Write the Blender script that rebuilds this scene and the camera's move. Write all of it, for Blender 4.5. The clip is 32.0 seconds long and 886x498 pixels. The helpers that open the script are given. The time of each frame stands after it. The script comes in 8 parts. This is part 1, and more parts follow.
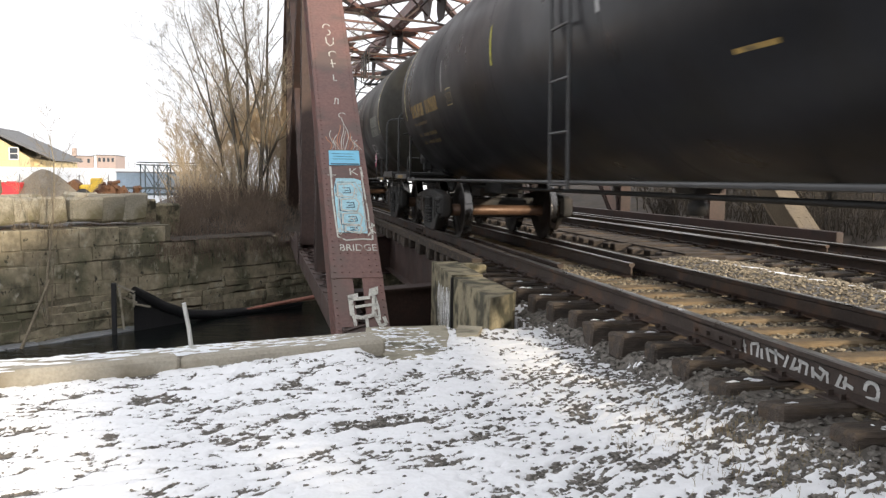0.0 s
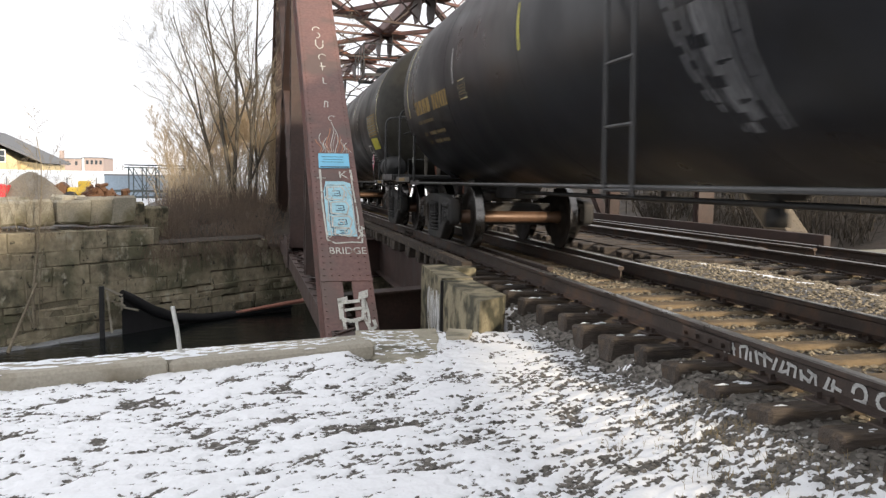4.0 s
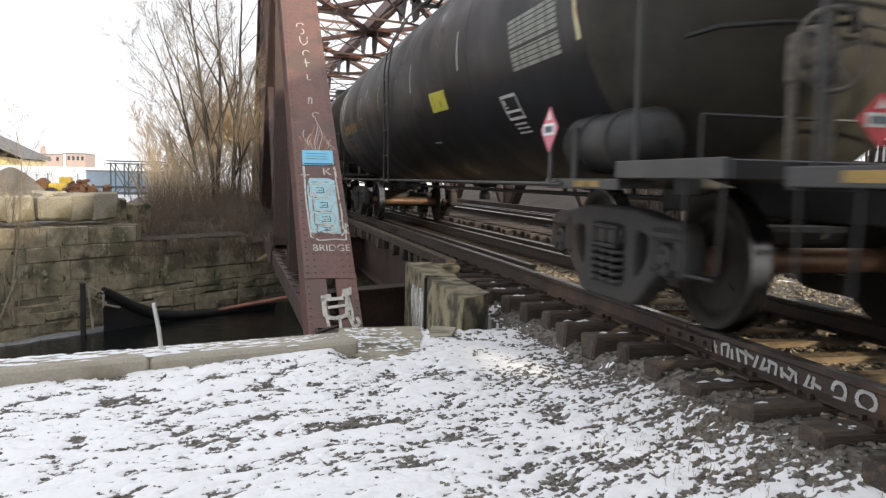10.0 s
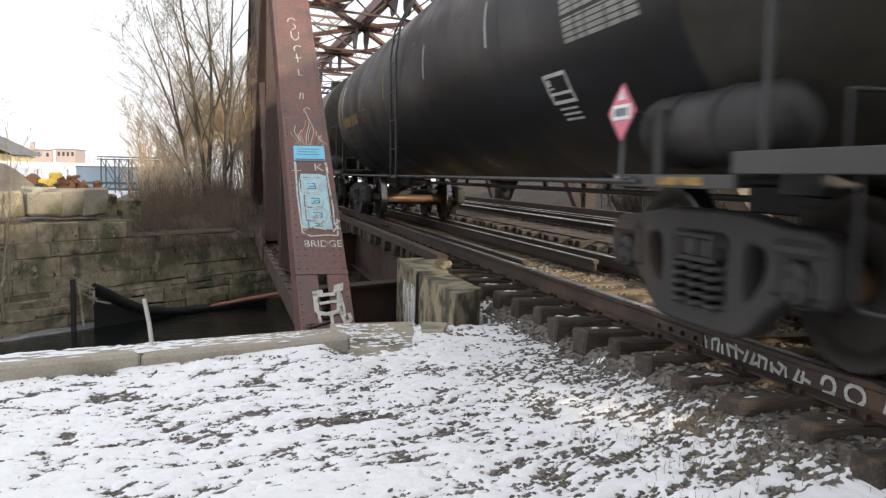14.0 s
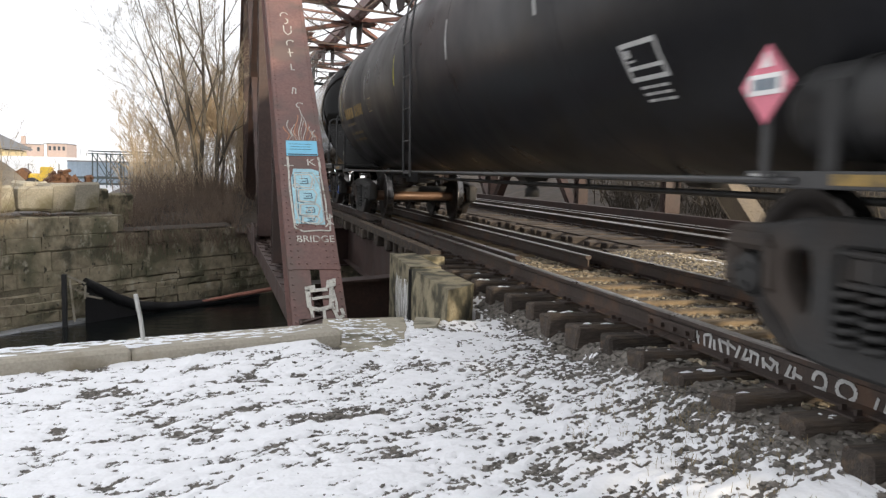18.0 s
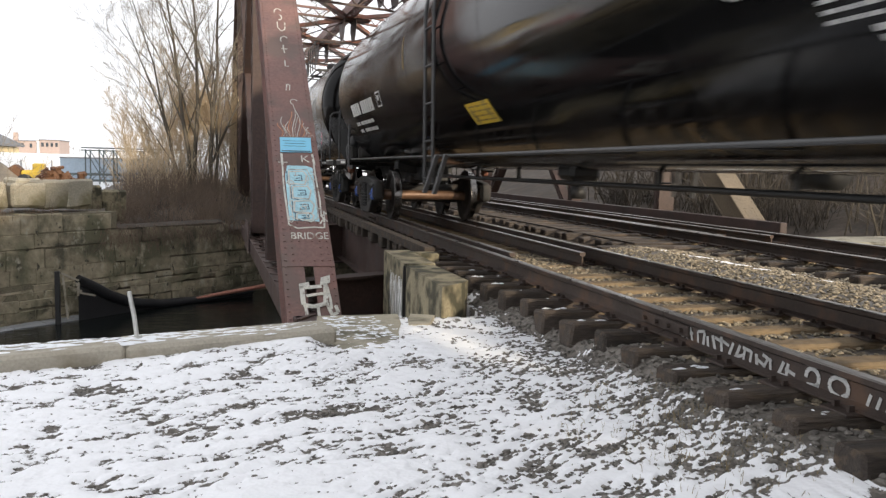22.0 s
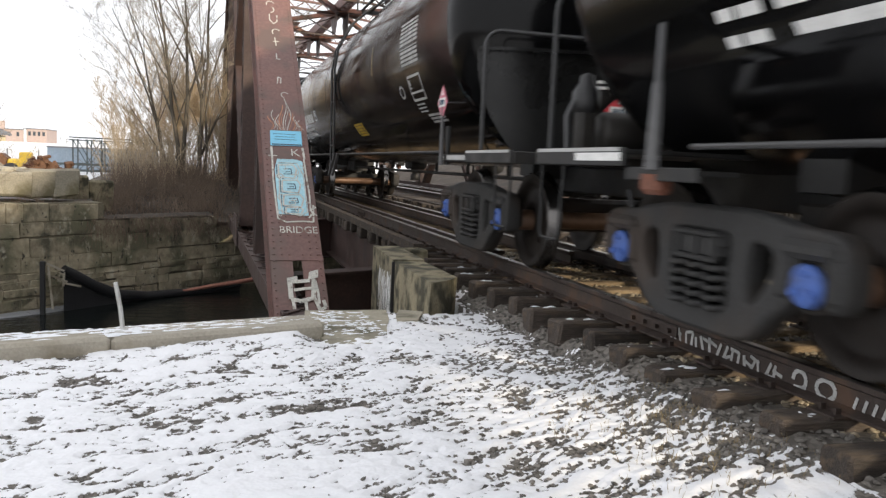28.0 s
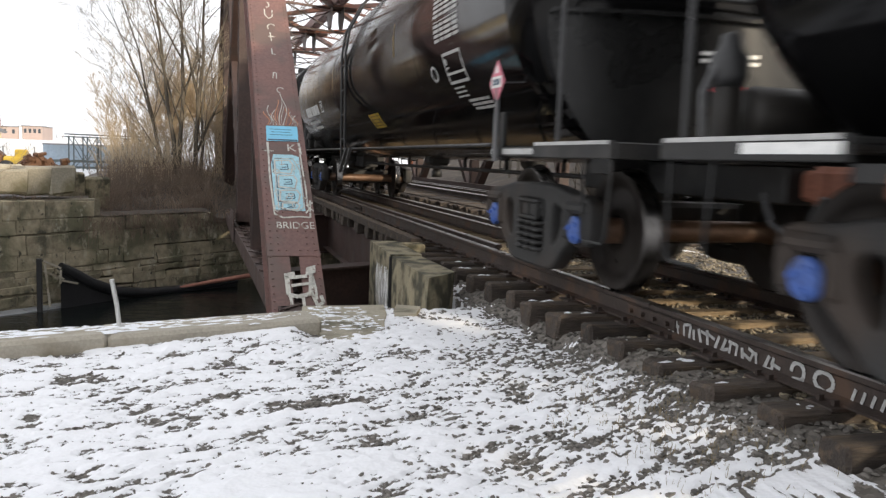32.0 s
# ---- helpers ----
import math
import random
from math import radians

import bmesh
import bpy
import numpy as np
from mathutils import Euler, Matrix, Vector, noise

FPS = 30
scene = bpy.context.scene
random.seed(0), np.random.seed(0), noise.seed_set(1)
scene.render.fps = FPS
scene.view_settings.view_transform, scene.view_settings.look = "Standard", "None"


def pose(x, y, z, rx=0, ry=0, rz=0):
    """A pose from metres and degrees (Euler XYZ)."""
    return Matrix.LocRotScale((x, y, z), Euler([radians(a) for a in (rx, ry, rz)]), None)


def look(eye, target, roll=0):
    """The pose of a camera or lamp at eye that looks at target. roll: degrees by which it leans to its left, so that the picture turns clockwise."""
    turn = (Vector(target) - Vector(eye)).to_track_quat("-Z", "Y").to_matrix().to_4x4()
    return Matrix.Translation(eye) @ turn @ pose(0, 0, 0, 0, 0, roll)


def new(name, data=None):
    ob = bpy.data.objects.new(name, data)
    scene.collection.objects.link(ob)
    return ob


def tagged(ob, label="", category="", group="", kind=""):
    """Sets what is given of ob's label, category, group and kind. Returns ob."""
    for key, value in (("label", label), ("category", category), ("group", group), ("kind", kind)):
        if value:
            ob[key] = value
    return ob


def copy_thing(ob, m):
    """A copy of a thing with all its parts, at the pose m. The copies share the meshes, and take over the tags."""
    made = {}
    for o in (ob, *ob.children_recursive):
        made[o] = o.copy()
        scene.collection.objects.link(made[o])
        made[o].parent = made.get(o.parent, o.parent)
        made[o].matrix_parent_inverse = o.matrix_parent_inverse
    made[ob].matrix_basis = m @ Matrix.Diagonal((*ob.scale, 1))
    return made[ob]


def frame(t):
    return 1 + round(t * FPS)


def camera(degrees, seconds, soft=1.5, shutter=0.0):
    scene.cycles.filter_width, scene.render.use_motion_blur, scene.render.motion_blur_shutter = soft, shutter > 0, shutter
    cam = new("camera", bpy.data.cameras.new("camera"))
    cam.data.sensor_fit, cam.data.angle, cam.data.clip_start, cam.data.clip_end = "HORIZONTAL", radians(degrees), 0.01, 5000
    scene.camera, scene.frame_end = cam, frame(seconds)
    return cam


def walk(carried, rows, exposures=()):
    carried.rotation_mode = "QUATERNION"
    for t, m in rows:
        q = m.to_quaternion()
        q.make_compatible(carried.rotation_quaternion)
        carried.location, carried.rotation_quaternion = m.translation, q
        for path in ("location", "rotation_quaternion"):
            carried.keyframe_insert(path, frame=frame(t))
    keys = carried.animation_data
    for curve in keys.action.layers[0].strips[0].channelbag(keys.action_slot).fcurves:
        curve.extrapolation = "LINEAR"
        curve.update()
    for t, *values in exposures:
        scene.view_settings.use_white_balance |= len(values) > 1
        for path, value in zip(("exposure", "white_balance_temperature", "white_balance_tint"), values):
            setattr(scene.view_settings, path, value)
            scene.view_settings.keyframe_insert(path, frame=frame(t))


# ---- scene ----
# The camera: handheld, standing by the track, turning slowly to the right and down.
cam = camera(57.47, 32.0, soft=1.35, shutter=0.5)
PATH = [
    (0, -0.0096, -0.0145, 0.9798, 84.730, -0.971, -13.084),
    (0.5, -0.0116, -0.0163, 0.9763, 84.770, -1.149, -12.974),
    (1, -0.0167, -0.0182, 0.9777, 84.876, -1.125, -12.937),
    (1.5, -0.0144, -0.0156, 0.9772, 84.973, -1.089, -12.929),
    (2, -0.0103, -0.0151, 0.9781, 85.008, -1.057, -13.058),
    (2.5, -0.0109, -0.0122, 0.9822, 84.994, -1.180, -13.235),
    (3, -0.0062, -0.0060, 0.9771, 84.998, -1.042, -13.322),
    (3.5, -0.0133, -0.0096, 0.9819, 84.930, -1.018, -13.550),
    (5.5, -0.0010, -0.0113, 0.9777, 85.084, -1.098, -14.392),
    (6, -0.0029, -0.0075, 0.9776, 85.005, -1.100, -14.442),
    (6.5, -0.0017, -0.0070, 0.9778, 84.936, -1.045, -14.446),
    (7, -0.0026, -0.0073, 0.9768, 84.853, -1.049, -14.442),
    (7.5, -0.0024, -0.0050, 0.9752, 84.806, -1.122, -14.436),
    (8, -0.0036, -0.0071, 0.9758, 84.802, -1.115, -14.492),
    (8.5, -0.0010, -0.0061, 0.9736, 84.843, -1.185, -14.591),
    (9, -0.0001, -0.0054, 0.9722, 84.875, -1.262, -14.683),
    (9.5, 0.0029, -0.0017, 0.9744, 84.847, -1.234, -14.739),
    (10, -0.0030, -0.0047, 0.9762, 84.826, -1.325, -14.894),
    (10.5, 0.0012, -0.0057, 0.9783, 84.764, -1.158, -14.951),
    (11, 0.0017, -0.0020, 0.9754, 84.673, -1.086, -15.010),
    (11.5, 0.0036, 0.0009, 0.9753, 84.586, -1.184, -15.020),
    (12, 0.0071, 0.0009, 0.9727, 84.552, -1.186, -15.037),
    (12.5, 0.0047, -0.0033, 0.9726, 84.548, -1.137, -15.161),
    (13, 0.0007, -0.0060, 0.9735, 84.560, -1.209, -15.294),
    (13.5, 0.0024, -0.0059, 0.9753, 84.558, -1.296, -15.361),
    (14, 0.0006, -0.0059, 0.9731, 84.553, -1.337, -15.459),
    (14.5, 0.0026, -0.0009, 0.9762, 84.475, -1.301, -15.540),
    (16.5, 0.0085, -0.0004, 0.9722, 84.296, -1.464, -15.754),
    (17, 0.0044, -0.0024, 0.9720, 84.289, -1.467, -15.821),
    (17.5, 0.0053, 0.0010, 0.9735, 84.241, -1.448, -15.903),
    (18, 0.0038, 0.0017, 0.9710, 84.252, -1.486, -15.953),
    (18.5, 0.0087, 0.0023, 0.9745, 84.176, -1.447, -15.985),
    (19, 0.0045, -0.0003, 0.9708, 84.211, -1.515, -16.057),
    (19.5, 0.0045, -0.0006, 0.9725, 84.193, -1.553, -16.075),
    (20, 0.0049, 0.0022, 0.9711, 84.173, -1.614, -16.104),
    (20.5, 0.0096, 0.0001, 0.9735, 84.137, -1.488, -16.145),
    (21, 0.0075, 0.0018, 0.9695, 84.144, -1.486, -16.238),
    (21.5, 0.0072, -0.0007, 0.9728, 84.093, -1.389, -16.288),
    (22, 0.0036, 0.0016, 0.9735, 84.024, -1.503, -16.360),
    (22.5, -0.0013, 0.0069, 0.9706, 84.027, -2.026, -16.364),
    (23, -0.0035, 0.0112, 0.9704, 84.082, -2.247, -16.422),
    (23.5, -0.0039, 0.0131, 0.9703, 84.162, -2.304, -16.528),
    (24, 0.0006, 0.0140, 0.9715, 84.176, -2.252, -16.624),
    (24.5, 0.0024, 0.0192, 0.9686, 84.136, -2.277, -16.696),
    (25, -0.0021, 0.0211, 0.9700, 84.064, -2.431, -16.788),
    (25.5, 0.0003, 0.0205, 0.9677, 84.021, -2.473, -16.863),
    (27.5, -0.0030, 0.0238, 0.9646, 83.862, -2.613, -17.065),
    (28, -0.0020, 0.0222, 0.9666, 83.835, -2.600, -17.081),
    (28.5, -0.0049, 0.0259, 0.9642, 83.848, -2.690, -17.121),
    (29, -0.0055, 0.0252, 0.9632, 83.862, -2.701, -17.116),
    (29.5, -0.0047, 0.0187, 0.9689, 83.848, -2.696, -17.117),
    (30, -0.0034, 0.0201, 0.9653, 83.881, -2.665, -17.125),
    (30.5, 0.0011, 0.0284, 0.9645, 83.864, -2.583, -17.163),
    (31, 0.0046, 0.0306, 0.9653, 83.783, -2.563, -17.185),
    (31.5, 0.0046, 0.0341, 0.9604, 83.662, -2.244, -17.251),
    (32, 0.0058, 0.0340, 0.9653, 83.453, -2.208, -17.294),
]
walk(cam, [(t, pose(x, y, z, rx, ry, rz)) for t, x, y, z, rx, ry, rz in PATH])

# Light: a bright hazy winter sky with a low weak sun over the far side of the tracks.
SUN_AZ, SUN_EL = 150.0, 15.5        # degrees clockwise from +y, and above the horizon
world = bpy.data.worlds.new("world")
scene.world = world
world.use_nodes = True
wn = world.node_tree
wn.nodes.clear()
w_out = wn.nodes.new("ShaderNodeOutputWorld")
w_bg = wn.nodes.new("ShaderNodeBackground")
w_sky = wn.nodes.new("ShaderNodeTexSky")
w_sky.sky_type = "NISHITA"
w_sky.sun_disc = False
w_sky.sun_elevation = radians(SUN_EL)
w_sky.sun_rotation = radians(SUN_AZ)
w_sky.air_density, w_sky.dust_density, w_sky.ozone_density = 1.0, 6.0, 1.0
w_mix = wn.nodes.new("ShaderNodeMixRGB")
w_mix.inputs[0].default_value = 0.87
w_mix.inputs[2].default_value = (13.2, 13.3, 13.8, 1)      # the cloud veil
wn.links.new(w_sky.outputs[0], w_mix.inputs[1])
wn.links.new(w_mix.outputs[0], w_bg.inputs[0])
w_bg.inputs[1].default_value = 0.1
wn.links.new(w_bg.outputs[0], w_out.inputs[0])
sun = new("sun", bpy.data.lights.new("sun", "SUN"))
sun.data.energy, sun.data.angle, sun.data.color = 4.2, radians(3), (1.0, 0.86, 0.66)
sun_dir = Vector((math.sin(radians(SUN_AZ)) * math.cos(radians(SUN_EL)), math.cos(radians(SUN_AZ)) * math.cos(radians(SUN_EL)), math.sin(radians(SUN_EL))))
sun.matrix_world = look(sun_dir * 60, (0, 0, 0))
scene.view_settings.exposure = 0.06

# ---- plan, in metres: x across the tracks, y along them to the bridge, z up from the rail heads ----
RAIL_X = 3.113                       # the near rail
GAUGE = 1.505                        # between the middles of the heads
TRACK_1 = RAIL_X + GAUGE / 2
TRACK_2 = 7.755 + GAUGE / 2
WATER_Z = -2.6
TRACK_PIVOT = Matrix.Translation((RAIL_X, 5, 0))
# the line bears a little to the right of +y and falls slightly towards the bridge
TRACK_TURN = TRACK_PIVOT @ Matrix.Rotation(radians(-1.286), 4, "Z") @ Matrix.Rotation(radians(-0.372), 4, "X") @ TRACK_PIVOT.inverted()
GROUND_Z = -0.42
TIE_TOP = -0.185


def near_edge(x):
    """y of the river's near edge."""
    if x < 0.95:
        return 5.78 + 0.233 * (x + 1.6)
    if x < 2.5:
        return 7.05
    return 9.9 + (x - 2.1) * 0.25


def far_edge(x):
    """y of the stone wall on the other bank."""
    return 21.66 + 0.807 * x if x < 0.4 else 21.98 + (x - 0.4) * 3.6


# ---- mesh helpers ----
class Mesh:
    """Vertices and faces gathered from simple solids."""

    def __init__(self):
        self.v, self.f, self.s = [], [], []

    def add(self, verts, faces, smooth=False):
        n = len(self.v)
        self.v.extend([tuple(p) for p in verts])
        self.f.extend([tuple(i + n for i in q) for q in faces])
        self.s.extend([smooth] * len(faces))
        return self

    def box(self, c, s, m=None):
        x, y, z = s[0] / 2, s[1] / 2, s[2] / 2
        vs = [Vector((i * x, j * y, k * z)) for i in (-1, 1) for j in (-1, 1) for k in (-1, 1)]
        vs = [(m @ p if m else p) + Vector(c) for p in vs]
        return self.add(vs, [(0, 1, 3, 2), (4, 6, 7, 5), (0, 4, 5, 1), (2, 3, 7, 6), (0, 2, 6, 4), (1, 5, 7, 3)])

    def cbox(self, c, s, b=0.01, m=None, jitter=0.0, rnd=random):
        """A box with chamfered edges."""
        h = (s[0] / 2, s[1] / 2, s[2] / 2)
        b = min(b, 0.45 * min(s))
        vs, idx = [], {}
        for i in (-1, 1):
            for j in (-1, 1):
                for k in (-1, 1):
                    d = Vector((rnd.uniform(-1, 1), rnd.uniform(-1, 1), rnd.uniform(-1, 1))) * jitter
                    for a in range(3):
                        p = Vector((i * (h[0] - (a != 0) * b), j * (h[1] - (a != 1) * b), k * (h[2] - (a != 2) * b))) + d
                        idx[i, j, k, a] = len(vs)
                        vs.append((m @ p if m else p) + Vector(c))
        fs = []
        for a in range(3):
            o = [q for q in range(3) if q != a]
            for sg in (-1, 1):
                loop = []
                for u, w in ((-1, -1), (1, -1), (1, 1), (-1, 1)):
                    key = [0, 0, 0]
                    key[a], key[o[0]], key[o[1]] = sg, u, w
                    loop.append(idx[(*key, a)])
                fs.append(loop if (sg > 0) == (a != 1) else loop[::-1])
        for a in range(3):
            o = [q for q in range(3) if q != a]
            for u in (-1, 1):
                for w in (-1, 1):
                    k1, k2 = [0, 0, 0], [0, 0, 0]
                    k1[a], k1[o[0]], k1[o[1]] = -1, u, w
                    k2[a], k2[o[0]], k2[o[1]] = 1, u, w
                    q = [idx[(*k1, o[0])], idx[(*k2, o[0])], idx[(*k2, o[1])], idx[(*k1, o[1])]]
                    fs.append(q if (u * w > 0) == (a != 1) else q[::-1])
        for i in (-1, 1):
            for j in (-1, 1):
                for k in (-1, 1):
                    q = [idx[i, j, k, 0], idx[i, j, k, 1], idx[i, j, k, 2]]
                    fs.append(q if i * j * k > 0 else q[::-1])
        return self.add(vs, fs)

    def tube(self, pts, r, n=8, caps=True, smooth=True):
        """A round bar along points; r may be a list."""
        pts = [Vector(p) for p in pts]
        rs = r if isinstance(r, (list, tuple)) else [r] * len(pts)
        rings, up = [], None
        for i, p in enumerate(pts):
            d = (pts[min(i + 1, len(pts) - 1)] - pts[max(i - 1, 0)]).normalized()
            if up is None:
                up = d.orthogonal().normalized()
            up = (up - d * up.dot(d)).normalized()
            side = d.cross(up)
            rings.append([p + (up * math.cos(a) + side * math.sin(a)) * rs[i] for a in [2 * math.pi * k / n for k in range(n)]])
        vs = [q for ring in rings for q in ring]
        fs = [(i * n + k, i * n + (k + 1) % n, (i + 1) * n + (k + 1) % n, (i + 1) * n + k) for i in range(len(pts) - 1) for k in range(n)]
        self.add(vs, fs, smooth)
        if caps:
            self.add(rings[0], [tuple(range(n))[::-1]])
            self.add(rings[-1], [tuple(range(n))])
        return self

    def lathe(self, profile, centre, axis="y", n=32, smooth=True):
        """profile: (along, radius) pairs turned about an axis through centre."""
        vs = []
        for a, r in profile:
            for k in range(n):
                c, s_ = r * math.cos(2 * math.pi * k / n), r * math.sin(2 * math.pi * k / n)
                p = {"y": (c, a, s_), "x": (a, c, s_), "z": (c, s_, a)}[axis]
                vs.append((p[0] + centre[0], p[1] + centre[1], p[2] + centre[2]))
        fs = []
        for i in range(len(profile) - 1):
            for k in range(n):
                q = (i * n + k, (i + 1) * n + k, (i + 1) * n + (k + 1) % n, i * n + (k + 1) % n)
                fs.append(q)
        return self.add(vs, fs, smooth)

    def prism(self, poly, thick, to):
        """A plane outline (u, v) given a thickness along w, placed by to(u, v, w)."""
        n = len(poly)
        vs = [to(u, v, -thick / 2) for u, v in poly] + [to(u, v, thick / 2) for u, v in poly]
        fs = [tuple(range(n))[::-1], tuple(range(n, 2 * n))] + [(i, (i + 1) % n, (i + 1) % n + n, i + n) for i in range(n)]
        return self.add(vs, fs)

    def beam(self, a, b, w, h, up=(0, 0, 1)):
        """A rectangular bar from a to b, w wide across and h high along up."""
        a, b = Vector(a), Vector(b)
        d = (b - a).normalized()
        side = d.cross(Vector(up)).normalized()
        top = side.cross(d)
        vs = [p + side * (i * w / 2) + top * (k * h / 2) for p in (a, b) for i, k in ((-1, -1), (1, -1), (1, 1), (-1, 1))]
        return self.add(vs, [(0, 1, 2, 3), (7, 6, 5, 4), (0, 4, 5, 1), (1, 5, 6, 2), (2, 6, 7, 3), (3, 7, 4, 0)])

    def mesh(self, name, mat):
        me = bpy.data.meshes.new(name)
        me.from_pydata(self.v, [], self.f)
        me.polygons.foreach_set("use_smooth", self.s)
        bm = bmesh.new()
        bm.from_mesh(me)
        bmesh.ops.recalc_face_normals(bm, faces=bm.faces)
        bm.to_mesh(me)
        bm.free()
        if mat:
            me.materials.append(mat)
        return me


def part(name, mb, mat, parent=None, label=""):
    """Links a mesh as one object under a thing or a part."""
    me = mb.mesh(name, mat) if isinstance(mb, Mesh) else mb
    ob = new(name, me)
    if parent:
        ob.parent = parent
    return tagged(ob, label)


def thing(name, label, category, group="", kind="", at=(0, 0, 0)):
    ob = new(name)
    ob.location = at
    ob.empty_display_size = 0.2
    return tagged(ob, label, category, group, kind)


# ---- materials ----
def material(name, base, rough=0.7, metal=0.0, vary=0.35, scale=3.0, fine=40.0, bump=0.3, dirt=None, dirt_amount=0.4, dirt_scale=1.2, spec=0.5, island=0.0, stretch=(1, 1, 1), bump_dist=0.01, random_tone=0.0, world=False):
    """Base colour with broad and fine variation, dirt with a noise edge, and relief."""
    m = bpy.data.materials.new(name)
    m.use_nodes = True
    nt = m.node_tree
    N, L = nt.nodes, nt.links
    bsdf = N["Principled BSDF"]
    co = N.new("ShaderNodeTexCoord")
    mp = N.new("ShaderNodeMapping")
    mp.inputs["Scale"].default_value = stretch
    L.new(N.new("ShaderNodeNewGeometry").outputs["Position"] if world else co.outputs["Object"], mp.inputs[0])
    big, small = N.new("ShaderNodeTexNoise"), N.new("ShaderNodeTexNoise")
    big.inputs["Scale"].default_value, big.inputs["Detail"].default_value = scale, 6
    small.inputs["Scale"].default_value, small.inputs["Detail"].default_value = fine, 5
    L.new(mp.outputs[0], big.inputs[0]), L.new(mp.outputs[0], small.inputs[0])
    add = N.new("ShaderNodeMath")
    add.operation = "ADD"
    L.new(big.outputs[0], add.inputs[0]), L.new(small.outputs[0], add.inputs[1])
    ramp = N.new("ShaderNodeMapRange")
    ramp.inputs[1].default_value, ramp.inputs[2].default_value = 0.65, 1.35
    ramp.inputs[3].default_value, ramp.inputs[4].default_value = 1 - vary, 1 + vary
    L.new(add.outputs[0], ramp.inputs[0])
    tone = ramp.outputs[0]
    if island or random_tone:
        src = N.new("ShaderNodeNewGeometry").outputs["Random Per Island"] if island else N.new("ShaderNodeObjectInfo").outputs["Random"]
        amount = island or random_tone
        r2 = N.new("ShaderNodeMapRange")
        r2.inputs[3].default_value, r2.inputs[4].default_value = 1 - amount, 1 + amount
        L.new(src, r2.inputs[0])
        mul = N.new("ShaderNodeMath")
        mul.operation = "MULTIPLY"
        L.new(tone, mul.inputs[0]), L.new(r2.outputs[0], mul.inputs[1])
        tone = mul.outputs[0]
    scl = N.new("ShaderNodeVectorMath")
    scl.operation = "SCALE"
    scl.inputs[0].default_value = base
    L.new(tone, scl.inputs["Scale"])
    colour = scl.outputs[0]
    if dirt:
        dn = N.new("ShaderNodeTexNoise")
        dn.inputs["Scale"].default_value, dn.inputs["Detail"].default_value = dirt_scale, 8
        L.new(mp.outputs[0], dn.inputs[0])
        dr = N.new("ShaderNodeMapRange")
        dr.inputs[1].default_value, dr.inputs[2].default_value = 0.62 - 0.3 * dirt_amount, 0.72 - 0.2 * dirt_amount
        L.new(dn.outputs[0], dr.inputs[0])
        mx = N.new("ShaderNodeMixRGB")
        mx.inputs[2].default_value = (*dirt, 1)
        L.new(dr.outputs[0], mx.inputs[0]), L.new(colour, mx.inputs[1])
        colour = mx.outputs[0]
    L.new(colour, bsdf.inputs["Base Color"])
    rr = N.new("ShaderNodeMapRange")
    rr.inputs[1].default_value, rr.inputs[2].default_value = 0.3, 0.7
    rr.inputs[3].default_value, rr.inputs[4].default_value = max(rough - 0.12, 0.02), min(rough + 0.12, 1)
    L.new(big.outputs[0], rr.inputs[0]), L.new(rr.outputs[0], bsdf.inputs["Roughness"])
    bsdf.inputs["Metallic"].default_value = metal
    bsdf.inputs["Specular IOR Level"].default_value = spec
    if bump:
        bp = N.new("ShaderNodeBump")
        bp.inputs["Strength"].default_value, bp.inputs["Distance"].default_value = bump, bump_dist
        L.new(add.outputs[0], bp.inputs["Height"]), L.new(bp.outputs[0], bsdf.inputs["Normal"])
    return m


M_TANK_DULL = material("dull_black_tank_paint", (0.0162, 0.0167, 0.019), 0.36, spec=0.12, vary=0.2, scale=0.9, fine=9, bump=0.015, dirt=(0.015, 0.0145, 0.014), dirt_amount=0.3, dirt_scale=0.8)
M_TANK_GLOSS = material("glossy_black_tank_paint", (0.004, 0.004, 0.0043), 0.09, spec=0.19, vary=0.3, scale=0.7, fine=8, bump=0.02, dirt=(0.012, 0.0115, 0.011), dirt_amount=0.12, dirt_scale=0.8)
M_FRAME = material("dusty_black_steel", (0.012, 0.012, 0.0122), 0.6, vary=0.4, scale=3, fine=30, bump=0.15, dirt=(0.024, 0.021, 0.018), dirt_amount=0.3)
M_TRUCK = material("cast_steel_brake_dust", (0.026, 0.0255, 0.025), 0.75, vary=0.4, scale=4, fine=50, bump=0.4, dirt=(0.042, 0.031, 0.024), dirt_amount=0.4)
M_WHEEL = material("wheel_plate_brown", (0.019, 0.0145, 0.012), 0.6, metal=0.2, vary=0.4, scale=5, fine=40, bump=0.2)
M_TREAD = material("polished_wheel_rim", (0.14, 0.133, 0.127), 0.22, metal=1.0, vary=0.15, scale=4, fine=40, bump=0.05)
M_AXLE = material("rusty_axle", (0.14, 0.08, 0.05), 0.45, metal=0.3, vary=0.4, scale=6, fine=40, bump=0.15)
M_BEARING_BLUE = material("blue_bearing_cap_paint", (0.055, 0.115, 0.36), 0.55, vary=0.3, scale=8, fine=40, bump=0.1, dirt=(0.045, 0.045, 0.055), dirt_amount=0.4, dirt_scale=6)
M_PIPE = material("grey_pipe_paint", (0.031, 0.031, 0.032), 0.45, vary=0.25, scale=4, fine=30, bump=0.1)
M_STEP = material("worn_grey_step_steel", (0.085, 0.085, 0.088), 0.5, vary=0.3, scale=4, fine=30, bump=0.1)
M_DECK_GREY = material("pale_grey_deck_paint", (0.26, 0.26, 0.265), 0.5, vary=0.25, scale=4, fine=30, bump=0.1)
